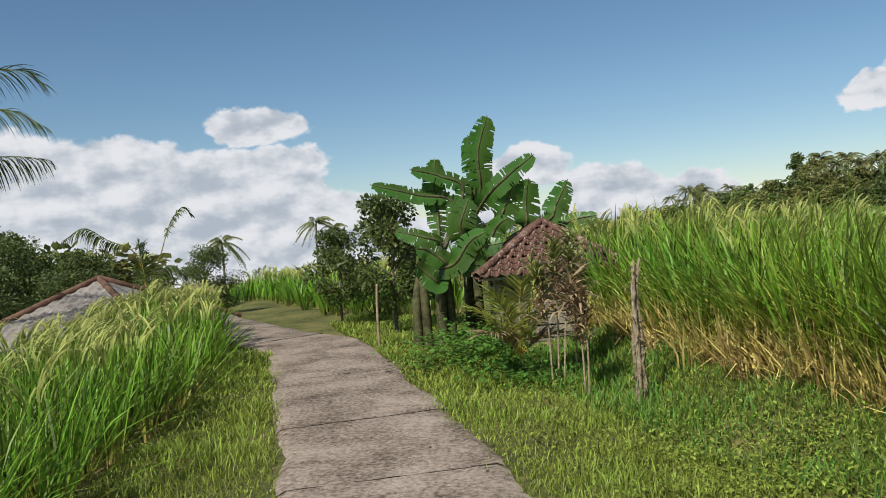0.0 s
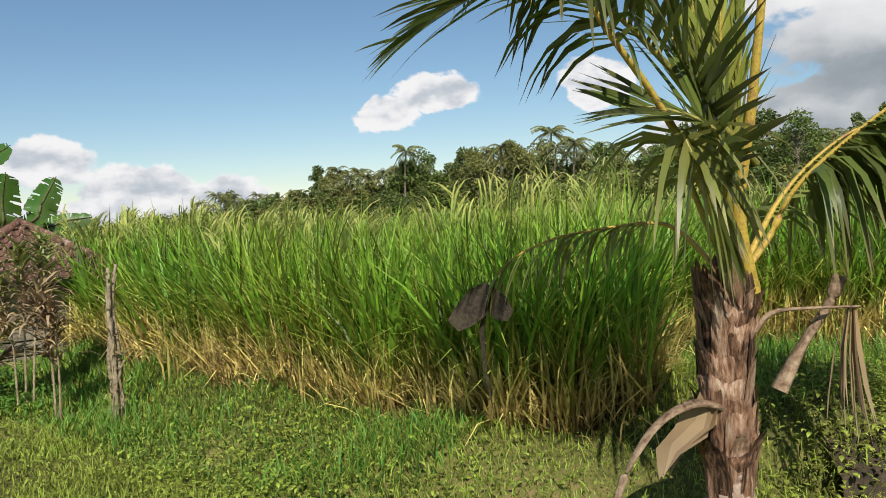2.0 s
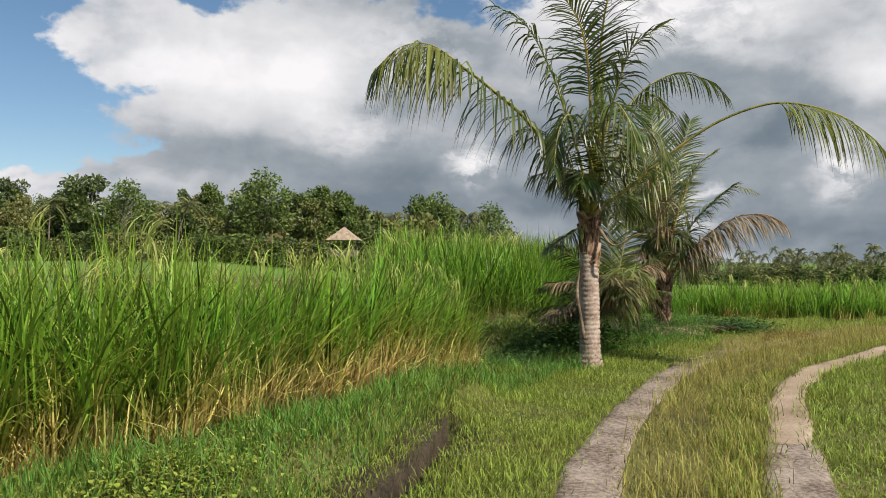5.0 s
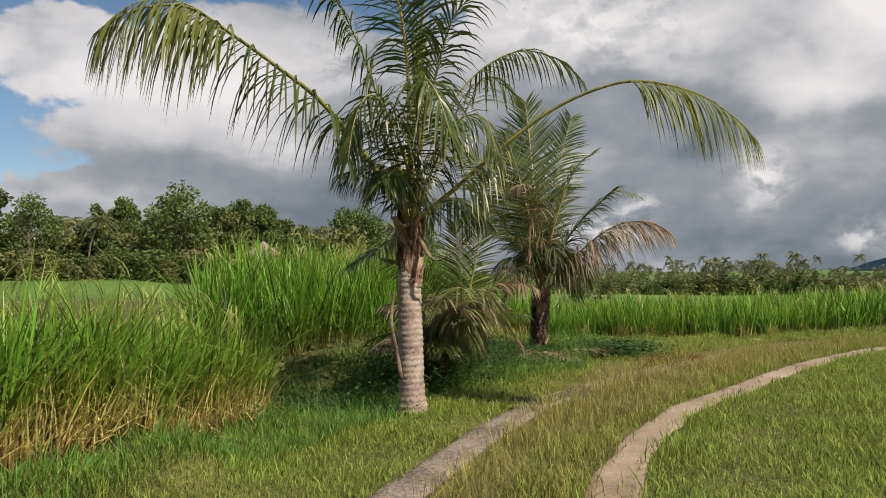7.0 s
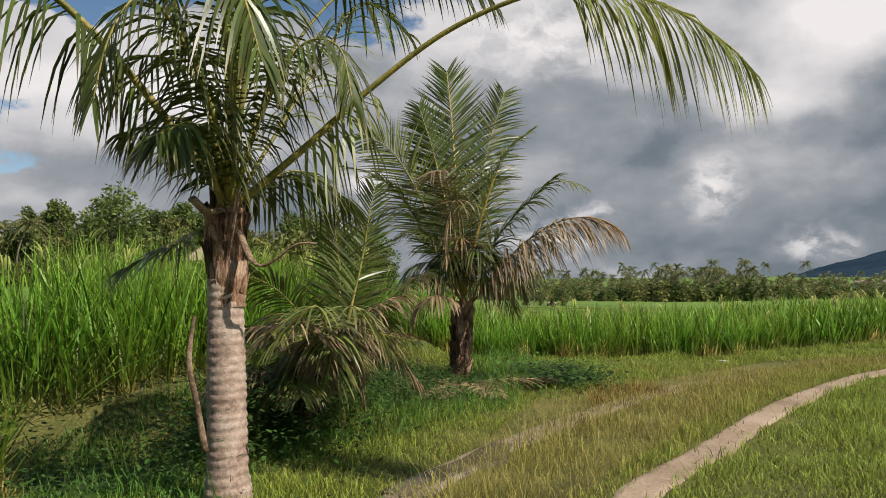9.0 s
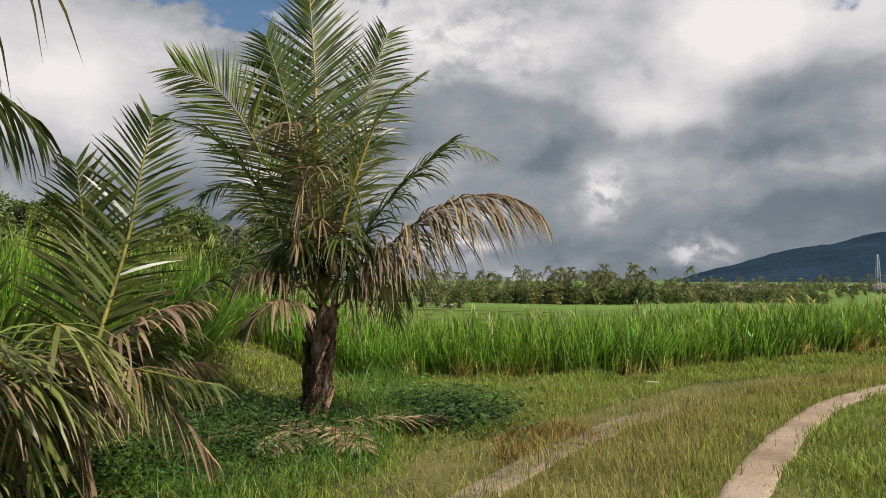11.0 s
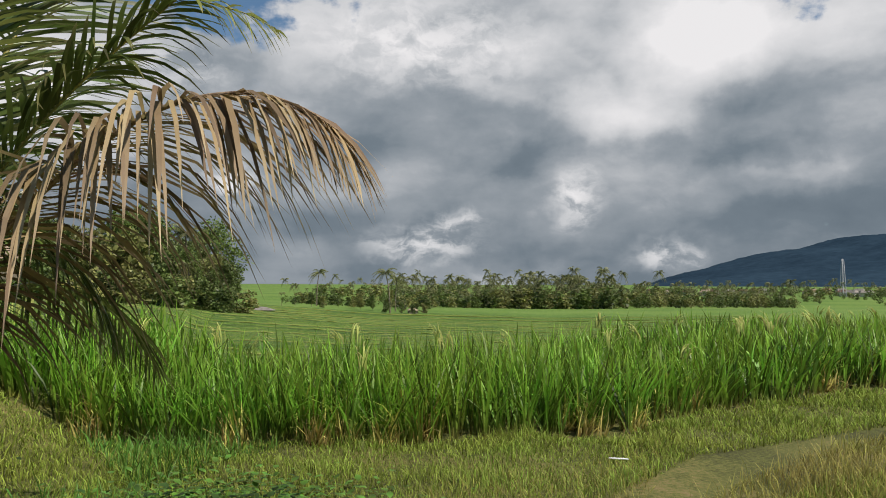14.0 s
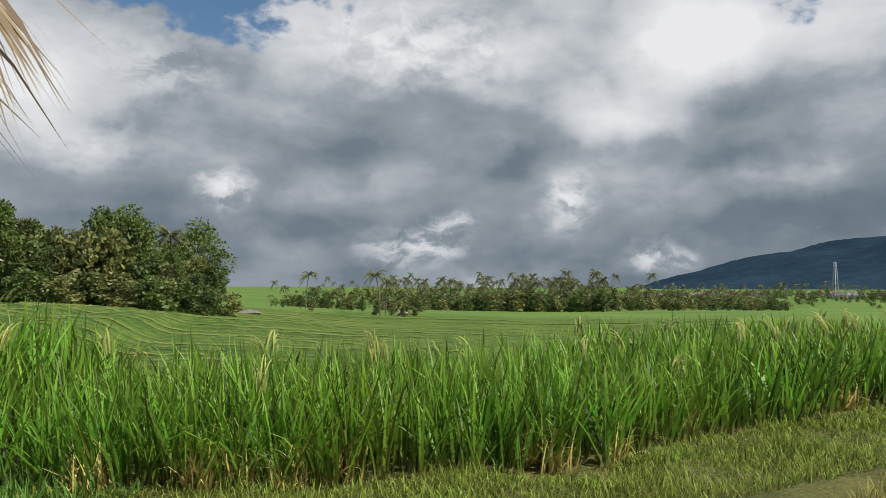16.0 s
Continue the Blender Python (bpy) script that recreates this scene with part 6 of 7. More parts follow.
def build_hut():
    hut = thing("hut", (1.36, 11.05, 0.0), "small field hut with lichen-stained tile roof and grey plank walls", "hut", rz=-8)
    ew, eh, ah = 0.90, 0.90, 1.50
    r = random.Random(4)
    for side in range(4):
        m = Matrix.Rotation(math.pi / 2 * side, 4, "Z")
        wall = None
        for k in range(6):
            bm = bmesh.new()
            z = -0.05 + k * 0.155
            box(bm, -0.66, -0.66 + r.uniform(-0.006, 0.006), z, 0.66, -0.635, z + 0.145 + r.uniform(-0.008, 0.004), 0.004)
            bmesh.ops.transform(bm, matrix=m, verts=bm.verts)
            part("plank", bm, M_WOOD_GREY, hut)
        bm = bmesh.new()
        box(bm, -0.70, -0.70, -0.1, -0.62, -0.62, 0.9, 0.006)
        bmesh.ops.transform(bm, matrix=m, verts=bm.verts)
        part("corner_post", bm, M_WOOD_GREY, hut)
        bm = bmesh.new()
        box(bm, -0.86, -0.84, 0.855, 0.86, -0.80, 0.895, 0.004)
        bmesh.ops.transform(bm, matrix=m, verts=bm.verts)
        part("eave_board", bm, M_WOOD_GREY, hut)
        bm = bmesh.new()
        vs = [bm.verts.new(m @ Vector(p)) for p in ((-ew, -ew, eh - 0.02), (ew, -ew, eh - 0.02), (0, 0, ah - 0.03), (-ew, -ew, eh - 0.045), (ew, -ew, eh - 0.045), (0, 0, ah - 0.06))]
        for f in ((0, 1, 2), (5, 4, 3), (0, 3, 4, 1), (1, 4, 5, 2), (2, 5, 3, 0)):
            bm.faces.new([vs[i] for i in f])
        part("roof_deck", bm, M_WOOD_GREY, hut)
    # one curved tile, shared by all
    rows, tw = 9, 0.125
    sl = math.hypot(ew, ah - eh)
    tl = sl / rows
    bm = bmesh.new()
    prof = [(-0.5, 0.0), (-0.36, 0.006), (-0.2, -0.006), (0.0, -0.012), (0.2, -0.004), (0.34, 0.02), (0.46, 0.022), (0.53, 0.004)]
    rowsv = []
    for yy, zz in ((0.0, 0.016), (tl * 1.15, 0.0)):
        rowsv.append([bm.verts.new((x * tw, yy, z * 1.2 + zz)) for x, z in prof])
    lip = [bm.verts.new((x * tw, 0.0, z * 1.2 + 0.002)) for x, z in prof]
    for a, b, c, d in zip(rowsv[0][:-1], rowsv[0][1:], rowsv[1][1:], rowsv[1][:-1]):
        bm.faces.new((a, b, c, d))
    for a, b, c, d in zip(lip[:-1], lip[1:], rowsv[0][1:], rowsv[0][:-1]):
        bm.faces.new((a, b, c, d))
    me = bpy.data.meshes.new("tile")
    bm.to_mesh(me)
    bm.free()
    me.materials.append(M_TILE)
    pitch = math.atan2(ah - eh, ew)
    for side in range(4):
        for k in range(rows):
            half = ew * (1 - (k + 0.2) / rows)
            n = int(2 * half / tw)
            for c in range(n):
                x = (c - (n - 1) / 2) * tw
                m = Matrix.Rotation(math.pi / 2 * side, 4, "Z") @ Matrix.Translation((0, -ew - 0.03, eh - 0.015)) @ Matrix.Rotation(pitch, 4, "X") @ Matrix.Translation((x, k * tl, 0.012)) @ Matrix.Rotation(r.uniform(-0.03, 0.03), 4, "Z")
                o = new("tile", me)
                o.parent = hut
                o.matrix_basis = m
    for side in range(4):
        m = Matrix.Rotation(math.pi / 2 * side, 4, "Z")
        line = [m @ Vector((-ew * (1 - f) - 0.02 * (1 - f), -ew * (1 - f) - 0.02 * (1 - f), eh + 0.02 + (ah - eh) * f)) for f in np.linspace(0, 1.0, 12)]
        v, t, u = tube([tuple(q) for q in line], [0.045, 0.05, 0.045, 0.05, 0.045], 8)
        v = v + np.random.default_rng(side).normal(0, 0.004, v.shape)
        add_mesh("hip_ridge", mesh_from("hip_ridge", v, t, u, M_TILE), hut)


build_hut()


def build_shed():
    shed = thing("shed", (-5.75, 16.9, -1.35), "low shed under a weathered corrugated hip roof", "shed", rz=-12)
    w, eh, ah = 2.0, 1.35, 2.42
    for side in range(4):
        m = Matrix.Rotation(math.pi / 2 * side, 4, "Z")
        n, rows = 92, 5
        vs, ts = [], []
        for i in range(n + 1):
            x = -w + 2 * w * i / n
            top = 1 - abs(x) / w
            for j in range(rows + 1):
                f = top * j / rows
                dz = 0.022 * math.sin(i * math.pi / 2) if side != 1 else 0.004 * math.sin(i * math.pi / 2)
                vs.append(tuple(m @ Vector((x, -w * (1 - f), eh + (ah - eh) * f + dz))))
        for i in range(n):
            for j in range(rows):
                a = i * (rows + 1) + j
                ts += [(a, a + rows + 1, a + rows + 2), (a, a + rows + 2, a + 1)]
        add_mesh("roof_sheet", mesh_from("roof_sheet", vs, ts, None, M_SHEET, True), shed)
        line = [tuple(m @ Vector((-w * (1 - f), -w * (1 - f), eh + (ah - eh) * f + 0.02))) for f in np.linspace(0, 1, 8)]
        v, t, u = tube(line, [0.06, 0.06, 0.06], 8)
        add_mesh("ridge_cap", mesh_from("ridge_cap", v, t, u, M_RUST, True), shed, "rust-brown ridge cap")
        bm = bmesh.new()
        box(bm, -1.6, -1.6, -0.2, 1.6, -1.48, 1.4)
        bmesh.ops.transform(bm, matrix=m, verts=bm.verts)
        part("wall", bm, M_WALL_PLAIN, shed)


build_shed()


# ---- posts, dead plants, weeds ----
def build_post():
    p = thing("post", (0.95, 7.03, 0.0), "weathered forked tree-stump post in the grass", "post")
    for i, (dx, dy, h, r0) in enumerate(((0.0, 0.0, 1.12, 0.019), (0.045, 0.02, 1.14, 0.016), (-0.02, 0.02, 0.62, 0.012), (0.04, -0.02, 0.45, 0.012))):
        v, t, u = tube(smooth_line([(dx * 0.3, dy, -0.1), (dx * 1.0 + 0.01, dy, h * 0.4), (dx * 0.8, dy * 1.2, h * 0.75), (dx * 1.3 + 0.02, dy, h)]), [r0 * 1.5, r0, r0 * 0.9, r0 * 0.7], 9)
        v = v + np.random.default_rng(i).normal(0, 0.0035, v.shape)
        add_mesh("stem", mesh_from("stem", v, t, u, M_WOOD_PALE, True), p)
    n = 60
    z = RNG.uniform(0.1, 1.15, n)
    roots = np.column_stack([RNG.normal(0.03, 0.03, n), RNG.normal(0, 0.03, n), z])
    v, t, u = blades(roots, RNG.uniform(0.05, 0.16, n), 0.014, RNG.uniform(-3, 3, n), 1.0, 1.6, 4)
    add_mesh("withered_leaves", mesh_from("withered_leaves", v, t, u, M_FROND_BROWN), p)


build_post()


def cordyline(loc, stems, label, seed, mat=M_FROND_PALE):
    """A thin-stemmed bush with tufts of strap leaves, the lower ones withered."""
    r = np.random.default_rng(seed)
    p = thing("cordyline", loc, label, "bush", "withered bushes by the post")
    for h, dx, dy in stems:
        top = (dx, dy, h)
        v, t, u = tube(smooth_line([(dx * 0.3, dy * 0.3, -0.08), (dx * 0.5 + 0.02, dy * 0.6, h * 0.5), top]), [0.010, 0.008, 0.007], 8)
        add_mesh("stem", mesh_from("stem", v, t, u, M_WOOD_PALE, True), p)
        for lo, hi, n, m, ln in ((0.8, 1.02, 46, mat, 0.30), (0.45, 0.85, 40, M_FROND_BROWN, 0.26)):
            f = r.uniform(lo, hi, n)
            roots = np.column_stack([dx * (0.4 + 0.6 * f) + r.normal(0, 0.02, n), dy * (0.4 + 0.6 * f) + r.normal(0, 0.02, n), h * f])
            v, t, u = blades(roots, ln * r.uniform(0.5, 1.2, n), 0.028, r.uniform(-np.pi, np.pi, n), r.uniform(0.2, 1.1, n), r.uniform(0.8, 2.2, n), 5)
            add_mesh("leaf_tuft", mesh_from("leaf_tuft", v, t, u, m), p, "" if m is mat else "withered brown leaf tuft")


cordyline((0.62, 8.16, 0.12), ((1.12, 0.05, 0.0), (0.95, -0.12, 0.1), (1.2, 0.24, 0.05)), "tall withering strap-leaved bush with pale stems", 31)
cordyline((0.74, 7.62, 0.02), ((0.78, 0.0, 0.05), (0.9, -0.08, 0.12)), "thin withered strap-leaved bush", 32, M_FROND_BROWN)
cordyline((0.95, 8.6, 0.18), ((0.95, 0.0, 0.0),), "withering strap-leaved bush beside the hut", 33)
pp = thing("fence_post", (-0.8, 11.72, 0.02), "pale slanting wooden fence post", "post")
v, t, u = tube(smooth_line([(0, 0, -0.1), (0.01, 0, 0.5), (0.03, 0, 0.82)]), [0.02, 0.018, 0.016], 8)
add_mesh("pole", mesh_from("pole", v, t, u, M_WOOD_PALE, True), pp)


def weeds(name, centre, size, n, label, leaf=0.05, mat=M_WEED, tall=0.25):
    """A low leafy weed patch: stalks with small oval leaves."""
    r = np.random.default_rng(n)
    xy = np.asarray(centre) + r.normal(0, 1, (n, 2)) * np.asarray(size)
    z = height(xy[:, 0], xy[:, 1], False) + tall * np.abs(r.normal(0.45, 0.3, n))
    a, e = r.uniform(0, 2 * np.pi, n), r.uniform(-0.4, 0.6, n)
    d = np.stack([np.cos(a) * np.cos(e), np.sin(a) * np.cos(e), np.sin(e)], 1)
    ln = leaf * r.uniform(0.6, 1.5, n)
    p0 = np.column_stack([xy, z])
    p = np.stack([p0, p0 + d * (ln * 0.35)[:, None], p0 + d * (ln * 0.7)[:, None], p0 + d * ln[:, None] + [0, 0, -0.01]], 1)
    w = np.stack([-np.sin(a), np.cos(a), 0 * a], 1)
    v, t, u = ribbons(p, w, ln * 0.6, np.array([0.25, 1.0, 0.8, 0.0]))
    return tagged(new(name, mesh_from(name, v, t, u, mat)), label, "weeds", "", "stuff")


weeds("weeds", (17.9, -4.75), (0.55, 0.35), 2600, "low dark leafy weeds in the meadow", 0.07, tall=0.22)
weeds("weeds", (19.0, -4.9), (0.5, 0.5), 1200, "low green weeds near the palm", 0.06, M_GRASS_DEEP, 0.2)
weeds("weeds", (0.1, 9.8), (0.35, 0.6), 1500, "leafy green weeds round the hut", 0.07, M_GRASS_DEEP, 0.35)
weeds("weeds", (0.45, 8.5), (0.25, 0.3), 700, "leafy weeds round the seedling", 0.05, M_GRASS_DEEP, 0.14)
weeds("weeds", (3.6, 2.9), (0.6, 0.25), 3000, "yellow-green creeping weeds on the ditch bank", 0.03, M_GRASS, 0.14)
weeds("weeds", (4.8, 2.1), (0.8, 0.22), 3600, "yellow-green creeping weeds on the ditch bank", 0.03, M_GRASS, 0.12)
weeds("weeds", (1.0, 5.2), (0.5, 0.9), 5000, "small creeping weeds in the verge", 0.028, M_GRASS, 0.10)
# dark leaf patches added to deepen shade below palms and in hollow
weeds("undergrowth", (14.4, -1.0), (0.8, 0.5), 8500, "dark leafy undergrowth added to deepen the shade below the low palm", 0.05, M_WEED, 0.7)
weeds("undergrowth", (16.9, -2.4), (0.9, 0.45), 6500, "dark leafy undergrowth added to deepen the shade behind the bushy palm", 0.045, M_WEED, 0.34)
weeds("undergrowth", (13.2, 0.6), (0.9, 0.8), 4200, "dark green undergrowth added to deepen the palm shadow in the hollow", 0.05, M_WEED, 0.28)
weeds("undergrowth", (17.6, -3.25), (0.4, 0.4), 2600, "dark weeds and litter added to deepen the shade round the palm foot", 0.04, M_WEED, 0.16)
stk = thing("litter", (19.88, -8.19, float(height(19.88, -8.19)) + 0.06), "small white plastic litter stick lying on the grass", "litter")
bm = bmesh.new()
box(bm, -0.09, -0.012, -0.006, 0.09, 0.012, 0.006, 0.004)
part("strip", bm, M_WHITE, stk)
stk.matrix_world = pose(19.88, -8.19, float(height(19.88, -8.19)) + 0.06, 0, 4, -100)


# ---- trees ----
def tree_parts(seed, h, spread, leaves, leaf, mat, trunk_share=0.35, tiers=14):
    """Meshes of a broadleaf tree: a trunk with limbs, and a crown of leaf clumps with gaps."""
    r = np.random.default_rng(seed)
    pieces = []
    top = np.array([r.normal(0, 0.05) * h, r.normal(0, 0.05) * h, h * 0.85])
    pieces.append(tube(smooth_line([(0, 0, -0.3), (top[0] * 0.3, top[1] * 0.3, h * 0.4), tuple(top)]), [h * 0.017, h * 0.012, h * 0.004], 7))
    centres = []
    for i in range(tiers):
        f = trunk_share + (1 - trunk_share) * (i + 0.5) / tiers
        a = r.uniform(0, 2 * np.pi)
        rad = spread * (1 - 0.65 * abs((f - trunk_share) / (1 - trunk_share) - 0.4)) * r.uniform(0.35, 1.0)
        c = np.array([np.cos(a) * rad, np.sin(a) * rad, h * f * r.uniform(0.92, 1.04)])
        centres.append(c)
        start = np.array([top[0] * f * 0.8, top[1] * f * 0.8, h * f * 0.72])
        pieces.append(tube(smooth_line([tuple(start), tuple((start + c) / 2 + [0, 0, 0.03 * h]), tuple(c)], 3), [h * 0.008, h * 0.003], 5))
    v, t, u = join_arrays(pieces)
    trunk_arr = (v, t, u)
    trunk = mesh_from("tree_trunk", v, t, u, M_BARK, True)
    centres.append(np.array([top[0], top[1], h * 0.95]))
    centres = np.array(centres)
    size = spread * r.uniform(0.28, 0.52, len(centres))
    k = r.integers(0, len(centres), leaves)
    d = r.normal(0, 1, (leaves, 3))
    d /= np.linalg.norm(d, axis=1)[:, None]
    rad = size[k] * r.random(leaves) ** 0.4
    p0 = centres[k] + d * rad[:, None] * np.array([1, 1, 0.75])
    ax = d + r.normal(0, 0.7, (leaves, 3)) + np.array([0, 0, -0.3])
    ax /= np.linalg.norm(ax, axis=1)[:, None]
    ln = leaf * r.uniform(0.6, 1.5, leaves)
    w = np.cross(ax, r.normal(0, 1, (leaves, 3)))
    w /= np.linalg.norm(w, axis=1)[:, None] + 1e-9
    p = np.stack([p0, p0 + ax * (ln * 0.5)[:, None], p0 + ax * ln[:, None]], 1)
    v, t, u = ribbons(p, w, ln * 0.62, np.array([0.35, 1.0, 0.0]))
    crown = mesh_from("tree_crown", v, t, u, mat)
    return trunk, crown, (v, t, u)


def palm_parts(seed, h):
    """Meshes of a distant coconut palm: slender trunk and a head of drooping fronds."""
    r = np.random.default_rng(seed)
    bend = r.normal(0, 0.05, 2) * h
    v, t, u = tube(smooth_line([(0, 0, -0.3), (bend[0] * 0.3, bend[1] * 0.3, h * 0.5), (bend[0], bend[1], h * 0.86)]), [h * 0.018, h * 0.012, h * 0.010], 7)
    trunk = mesh_from("palm_trunk", v, t, u, M_BARK, True)
    c = np.array([bend[0], bend[1], h * 0.86])
    pieces = []
    for i in range(19):
        a, e = i * 2.4 + r.normal(0, 0.2), r.uniform(-0.5, 1.25)
        L = r.uniform(2.2, 3.2) * h / 10
        o = np.array([np.cos(a), np.sin(a), 0])
        q = np.linspace(0, 1, 7)[:, None]
        line = c + o * (L * q * np.cos(e * (1 - 0.4 * q))) + np.array([0, 0, 1.0]) * (L * (np.sin(e) * q - (0.55 + 0.25 * np.cos(e)) * q**2))
        n = 16
        s = np.repeat(np.linspace(0.12, 1, n), 2)
        side = np.tile([-1.0, 1.0], n)
        at = np.stack([np.interp(s, np.linspace(0, 1, 7), line[:, k]) for k in range(3)], 1)
        ac = np.array([-np.sin(a), np.cos(a), 0])
        d = ac[None] * side[:, None] * 0.7 + o[None] * 0.45 + np.array([0, 0, -0.55])
        ln = 0.62 * h / 10 * np.interp(s, [0, 0.4, 1], [0.7, 1, 0.4]) * r.uniform(0.8, 1.2, len(s))
        p = np.stack([at, at + d * (ln * 0.5)[:, None], at + d * ln[:, None] + np.array([0, 0, -0.12 * h / 10])], 1)
        pieces.append(ribbons(p, np.repeat(o[None], len(s), 0), np.full(len(s), 0.13 * h / 10), np.array([0.8, 1.0, 0.0])))
    v, t, u = join_arrays(pieces)
    return trunk, mesh_from("palm_crown", v, t, u, M_FAR_PALM), (v, t, u)


TREES = [tree_parts(1, 8, 2.5, 4200, 0.30, M_TREE_A, 0.25, 22), tree_parts(2, 8, 2.0, 3800, 0.28, M_TREE_B, 0.2, 22), tree_parts(3, 8, 2.7, 4000, 0.30, M_TREE_C, 0.2, 24), tree_parts(4, 8, 1.6, 3400, 0.27, M_TREE_A, 0.15, 20), tree_parts(5, 8, 2.8, 3000, 0.26, M_TREE_B, 0.45, 16), tree_parts(6, 8, 2.2, 4000, 0.28, M_TREE_C, 0.08, 24)]
TREES.append(tree_parts(22, 8, 2.8, 11000, 0.17, M_TREE_A, 0.15, 30))
LOW = [tree_parts(31, 8, 2.6, 650, 0.62, M_TREE_A, 0.1, 18)[2], tree_parts(32, 8, 2.0, 600, 0.6, M_TREE_B, 0.1, 18)[2], tree_parts(33, 8, 3.0, 650, 0.65, M_TREE_C, 0.1, 20)[2]]
LOW += [tree_parts(34, 8, 2.6, 240, 1.0, M_TREE_A, 0.1, 18)[2], tree_parts(35, 8, 2.0, 220, 0.95, M_TREE_B, 0.1, 18)[2], tree_parts(36, 8, 3.0, 240, 1.0, M_TREE_C, 0.1, 20)[2]]
PALMS = [palm_parts(11, 10), palm_parts(12, 10), palm_parts(13, 10), palm_parts(14, 10)]
TREE_LABELS = ["dark green broadleaf tree in the far woods", "mid-green broadleaf tree in the far woods", "olive-green broadleaf tree in the far woods", "slender dark green tree in the far woods", "thin-crowned green tree above the far woods", "low bushy olive-green tree at the wood's edge"]


def plant(kind, i, x, y, size, turn, label="", group="far woods", squash=1.0, z=None):
    trunk, crown, _ = (TREES if kind == "tree" else PALMS)[i]
    ob = new("broadleaf_tree" if kind == "tree" else "coconut_palm")
    s = size / (8 if kind == "tree" else 10)
    zz = float(height(x, y)) if z is None else z
    ob.matrix_world = Matrix.Translation((x, y, zz)) @ Matrix.Rotation(turn, 4, "Z") @ Matrix.Diagonal((s * squash, s * squash, s, 1))
    tagged(ob, label or (TREE_LABELS[i] if kind == "tree" else "slender coconut palm standing above the far woods"), "tree" if kind == "tree" else "palm", group)
    add_mesh("trunk", trunk, ob)
    add_mesh("crown", crown, ob)
    return ob


# woods: bearing and distance ranges, height of the tops, share of palms, number
WOODS = ((-26, -15, 60, 80, -0.5, 0.2, 12), (-9, 6, 110, 150, -3.4, 0.2, 14), (4, 12, 60, 75, -0.4, 0.6, 8), (12, 24, 120, 150, 1.6, 0.8, 18), (24, 32, 135, 165, 5.6, 0.75, 26), (32, 42, 120, 150, 8.4, 0.65, 28),
         (42, 56, 115, 145, 10.2, 0.5, 34), (56, 70, 115, 145, 10.2, 0.35, 30), (70, 82, 118, 150, 10.8, 0.38, 30), (82, 91, 118, 150, 8.8, 0.22, 20), (89.5, 92, 108, 125, 4.6, 0.12, 7),
         (94, 102, 170, 200, -1.0, 0.3, 10), (101, 104, 150, 165, -2.8, 0.5, 7))
R = random.Random(12)
for a0, a1, d0, d1, top, share, n in WOODS:
    for k in range(n):
        az = math.radians(a0 + (a1 - a0) * (k + R.uniform(0.1, 0.9)) / n)
        d = R.uniform(d0, d1)
        x, y = d * math.sin(az), d * math.cos(az)
        z = float(height(x, y))
        if R.random() < share:
            plant("palm", R.randrange(4), x, y, max(3.0, (top - z) * R.uniform(0.9, 1.22)), R.uniform(0, 6.28))
        else:
            plant("tree", R.randrange(6), x, y, max(2.2, (top - z) * R.choice([0.5, 0.7, 0.9, 1.0, 1.1, 1.22])), R.uniform(0, 6.28), squash=R.uniform(0.75, 1.15))


def joined_woods(name, label, rows, mat, kinds):
    """Far woods nobody could count: leaf clumps and palm heads in one mesh."""
    pieces = []
    for x, y, s, k, turn, wide in rows:
        v, t, u = kinds[k]
        c, q = math.cos(turn), math.sin(turn)
        w = np.stack([(v[:, 0] * c - v[:, 1] * q) * s * wide, (v[:, 0] * q + v[:, 1] * c) * s * wide, v[:, 2] * s], 1) + np.array([x, y, float(height(x, y))])
        pieces.append((w, t, u))
    v, t, u = join_arrays(pieces)
    tagged(new(name, mesh_from(name, v, t, u, mat)), label, "woods", "", "stuff")


rows_a, rows_b, rows_c, rows_p = [], [], [], []
for a0, a1, d0, d1, top, share, n in ((101, 112, 290, 380, 1.5, 0.45, 190), (110, 117, 290, 390, 2.5, 0.5, 190), (116, 128, 330, 420, -0.6, 0.5, 150), (126, 150, 350, 460, -1.0, 0.5, 40), (94, 104, 200, 260, -0.5, 0.35, 40), (96, 120, 480, 700, 4.0, 0.4, 110), (118, 146, 500, 900, 1.0, 0.3, 330), (-8, 8, 120, 170, -4.5, 0.2, 40)):
    for k in range(n):
        az, d = math.radians(R.uniform(a0, a1)), R.uniform(d0, d1)
        x, y = d * math.sin(az), d * math.cos(az)
        h = max(4.0, (top - float(height(x, y))) * R.uniform(0.45, 0.98))
        if R.random() < share:
            rows_p.append((x, y, h / 10 * R.uniform(1.2, 1.75), R.randrange(4), R.uniform(0, 6.28), R.uniform(0.5, 0.72)))
            h *= 0.6
        R.choice((rows_a, rows_b, rows_c)).append((x, y, h / 8 * 0.75, 3 + R.randrange(3), R.uniform(0, 6.28), R.uniform(1.2, 1.8)))
for a0, a1, d, n in ((-26, -15, 30, 8), (12, 44, 116, 60), (44, 78.6, 108, 80), (81.2, 93, 106, 30)):
    for k in range(n):
        az = math.radians(a0 + (a1 - a0) * (k + R.uniform(0, 1)) / n)
        dd = d * R.uniform(0.97, 1.05)
        R.choice((rows_a, rows_b, rows_c)).append((dd * math.sin(az), dd * math.cos(az), R.uniform(0.3, 0.5), R.randrange(3), R.uniform(0, 6.28), R.uniform(1.2, 1.8)))
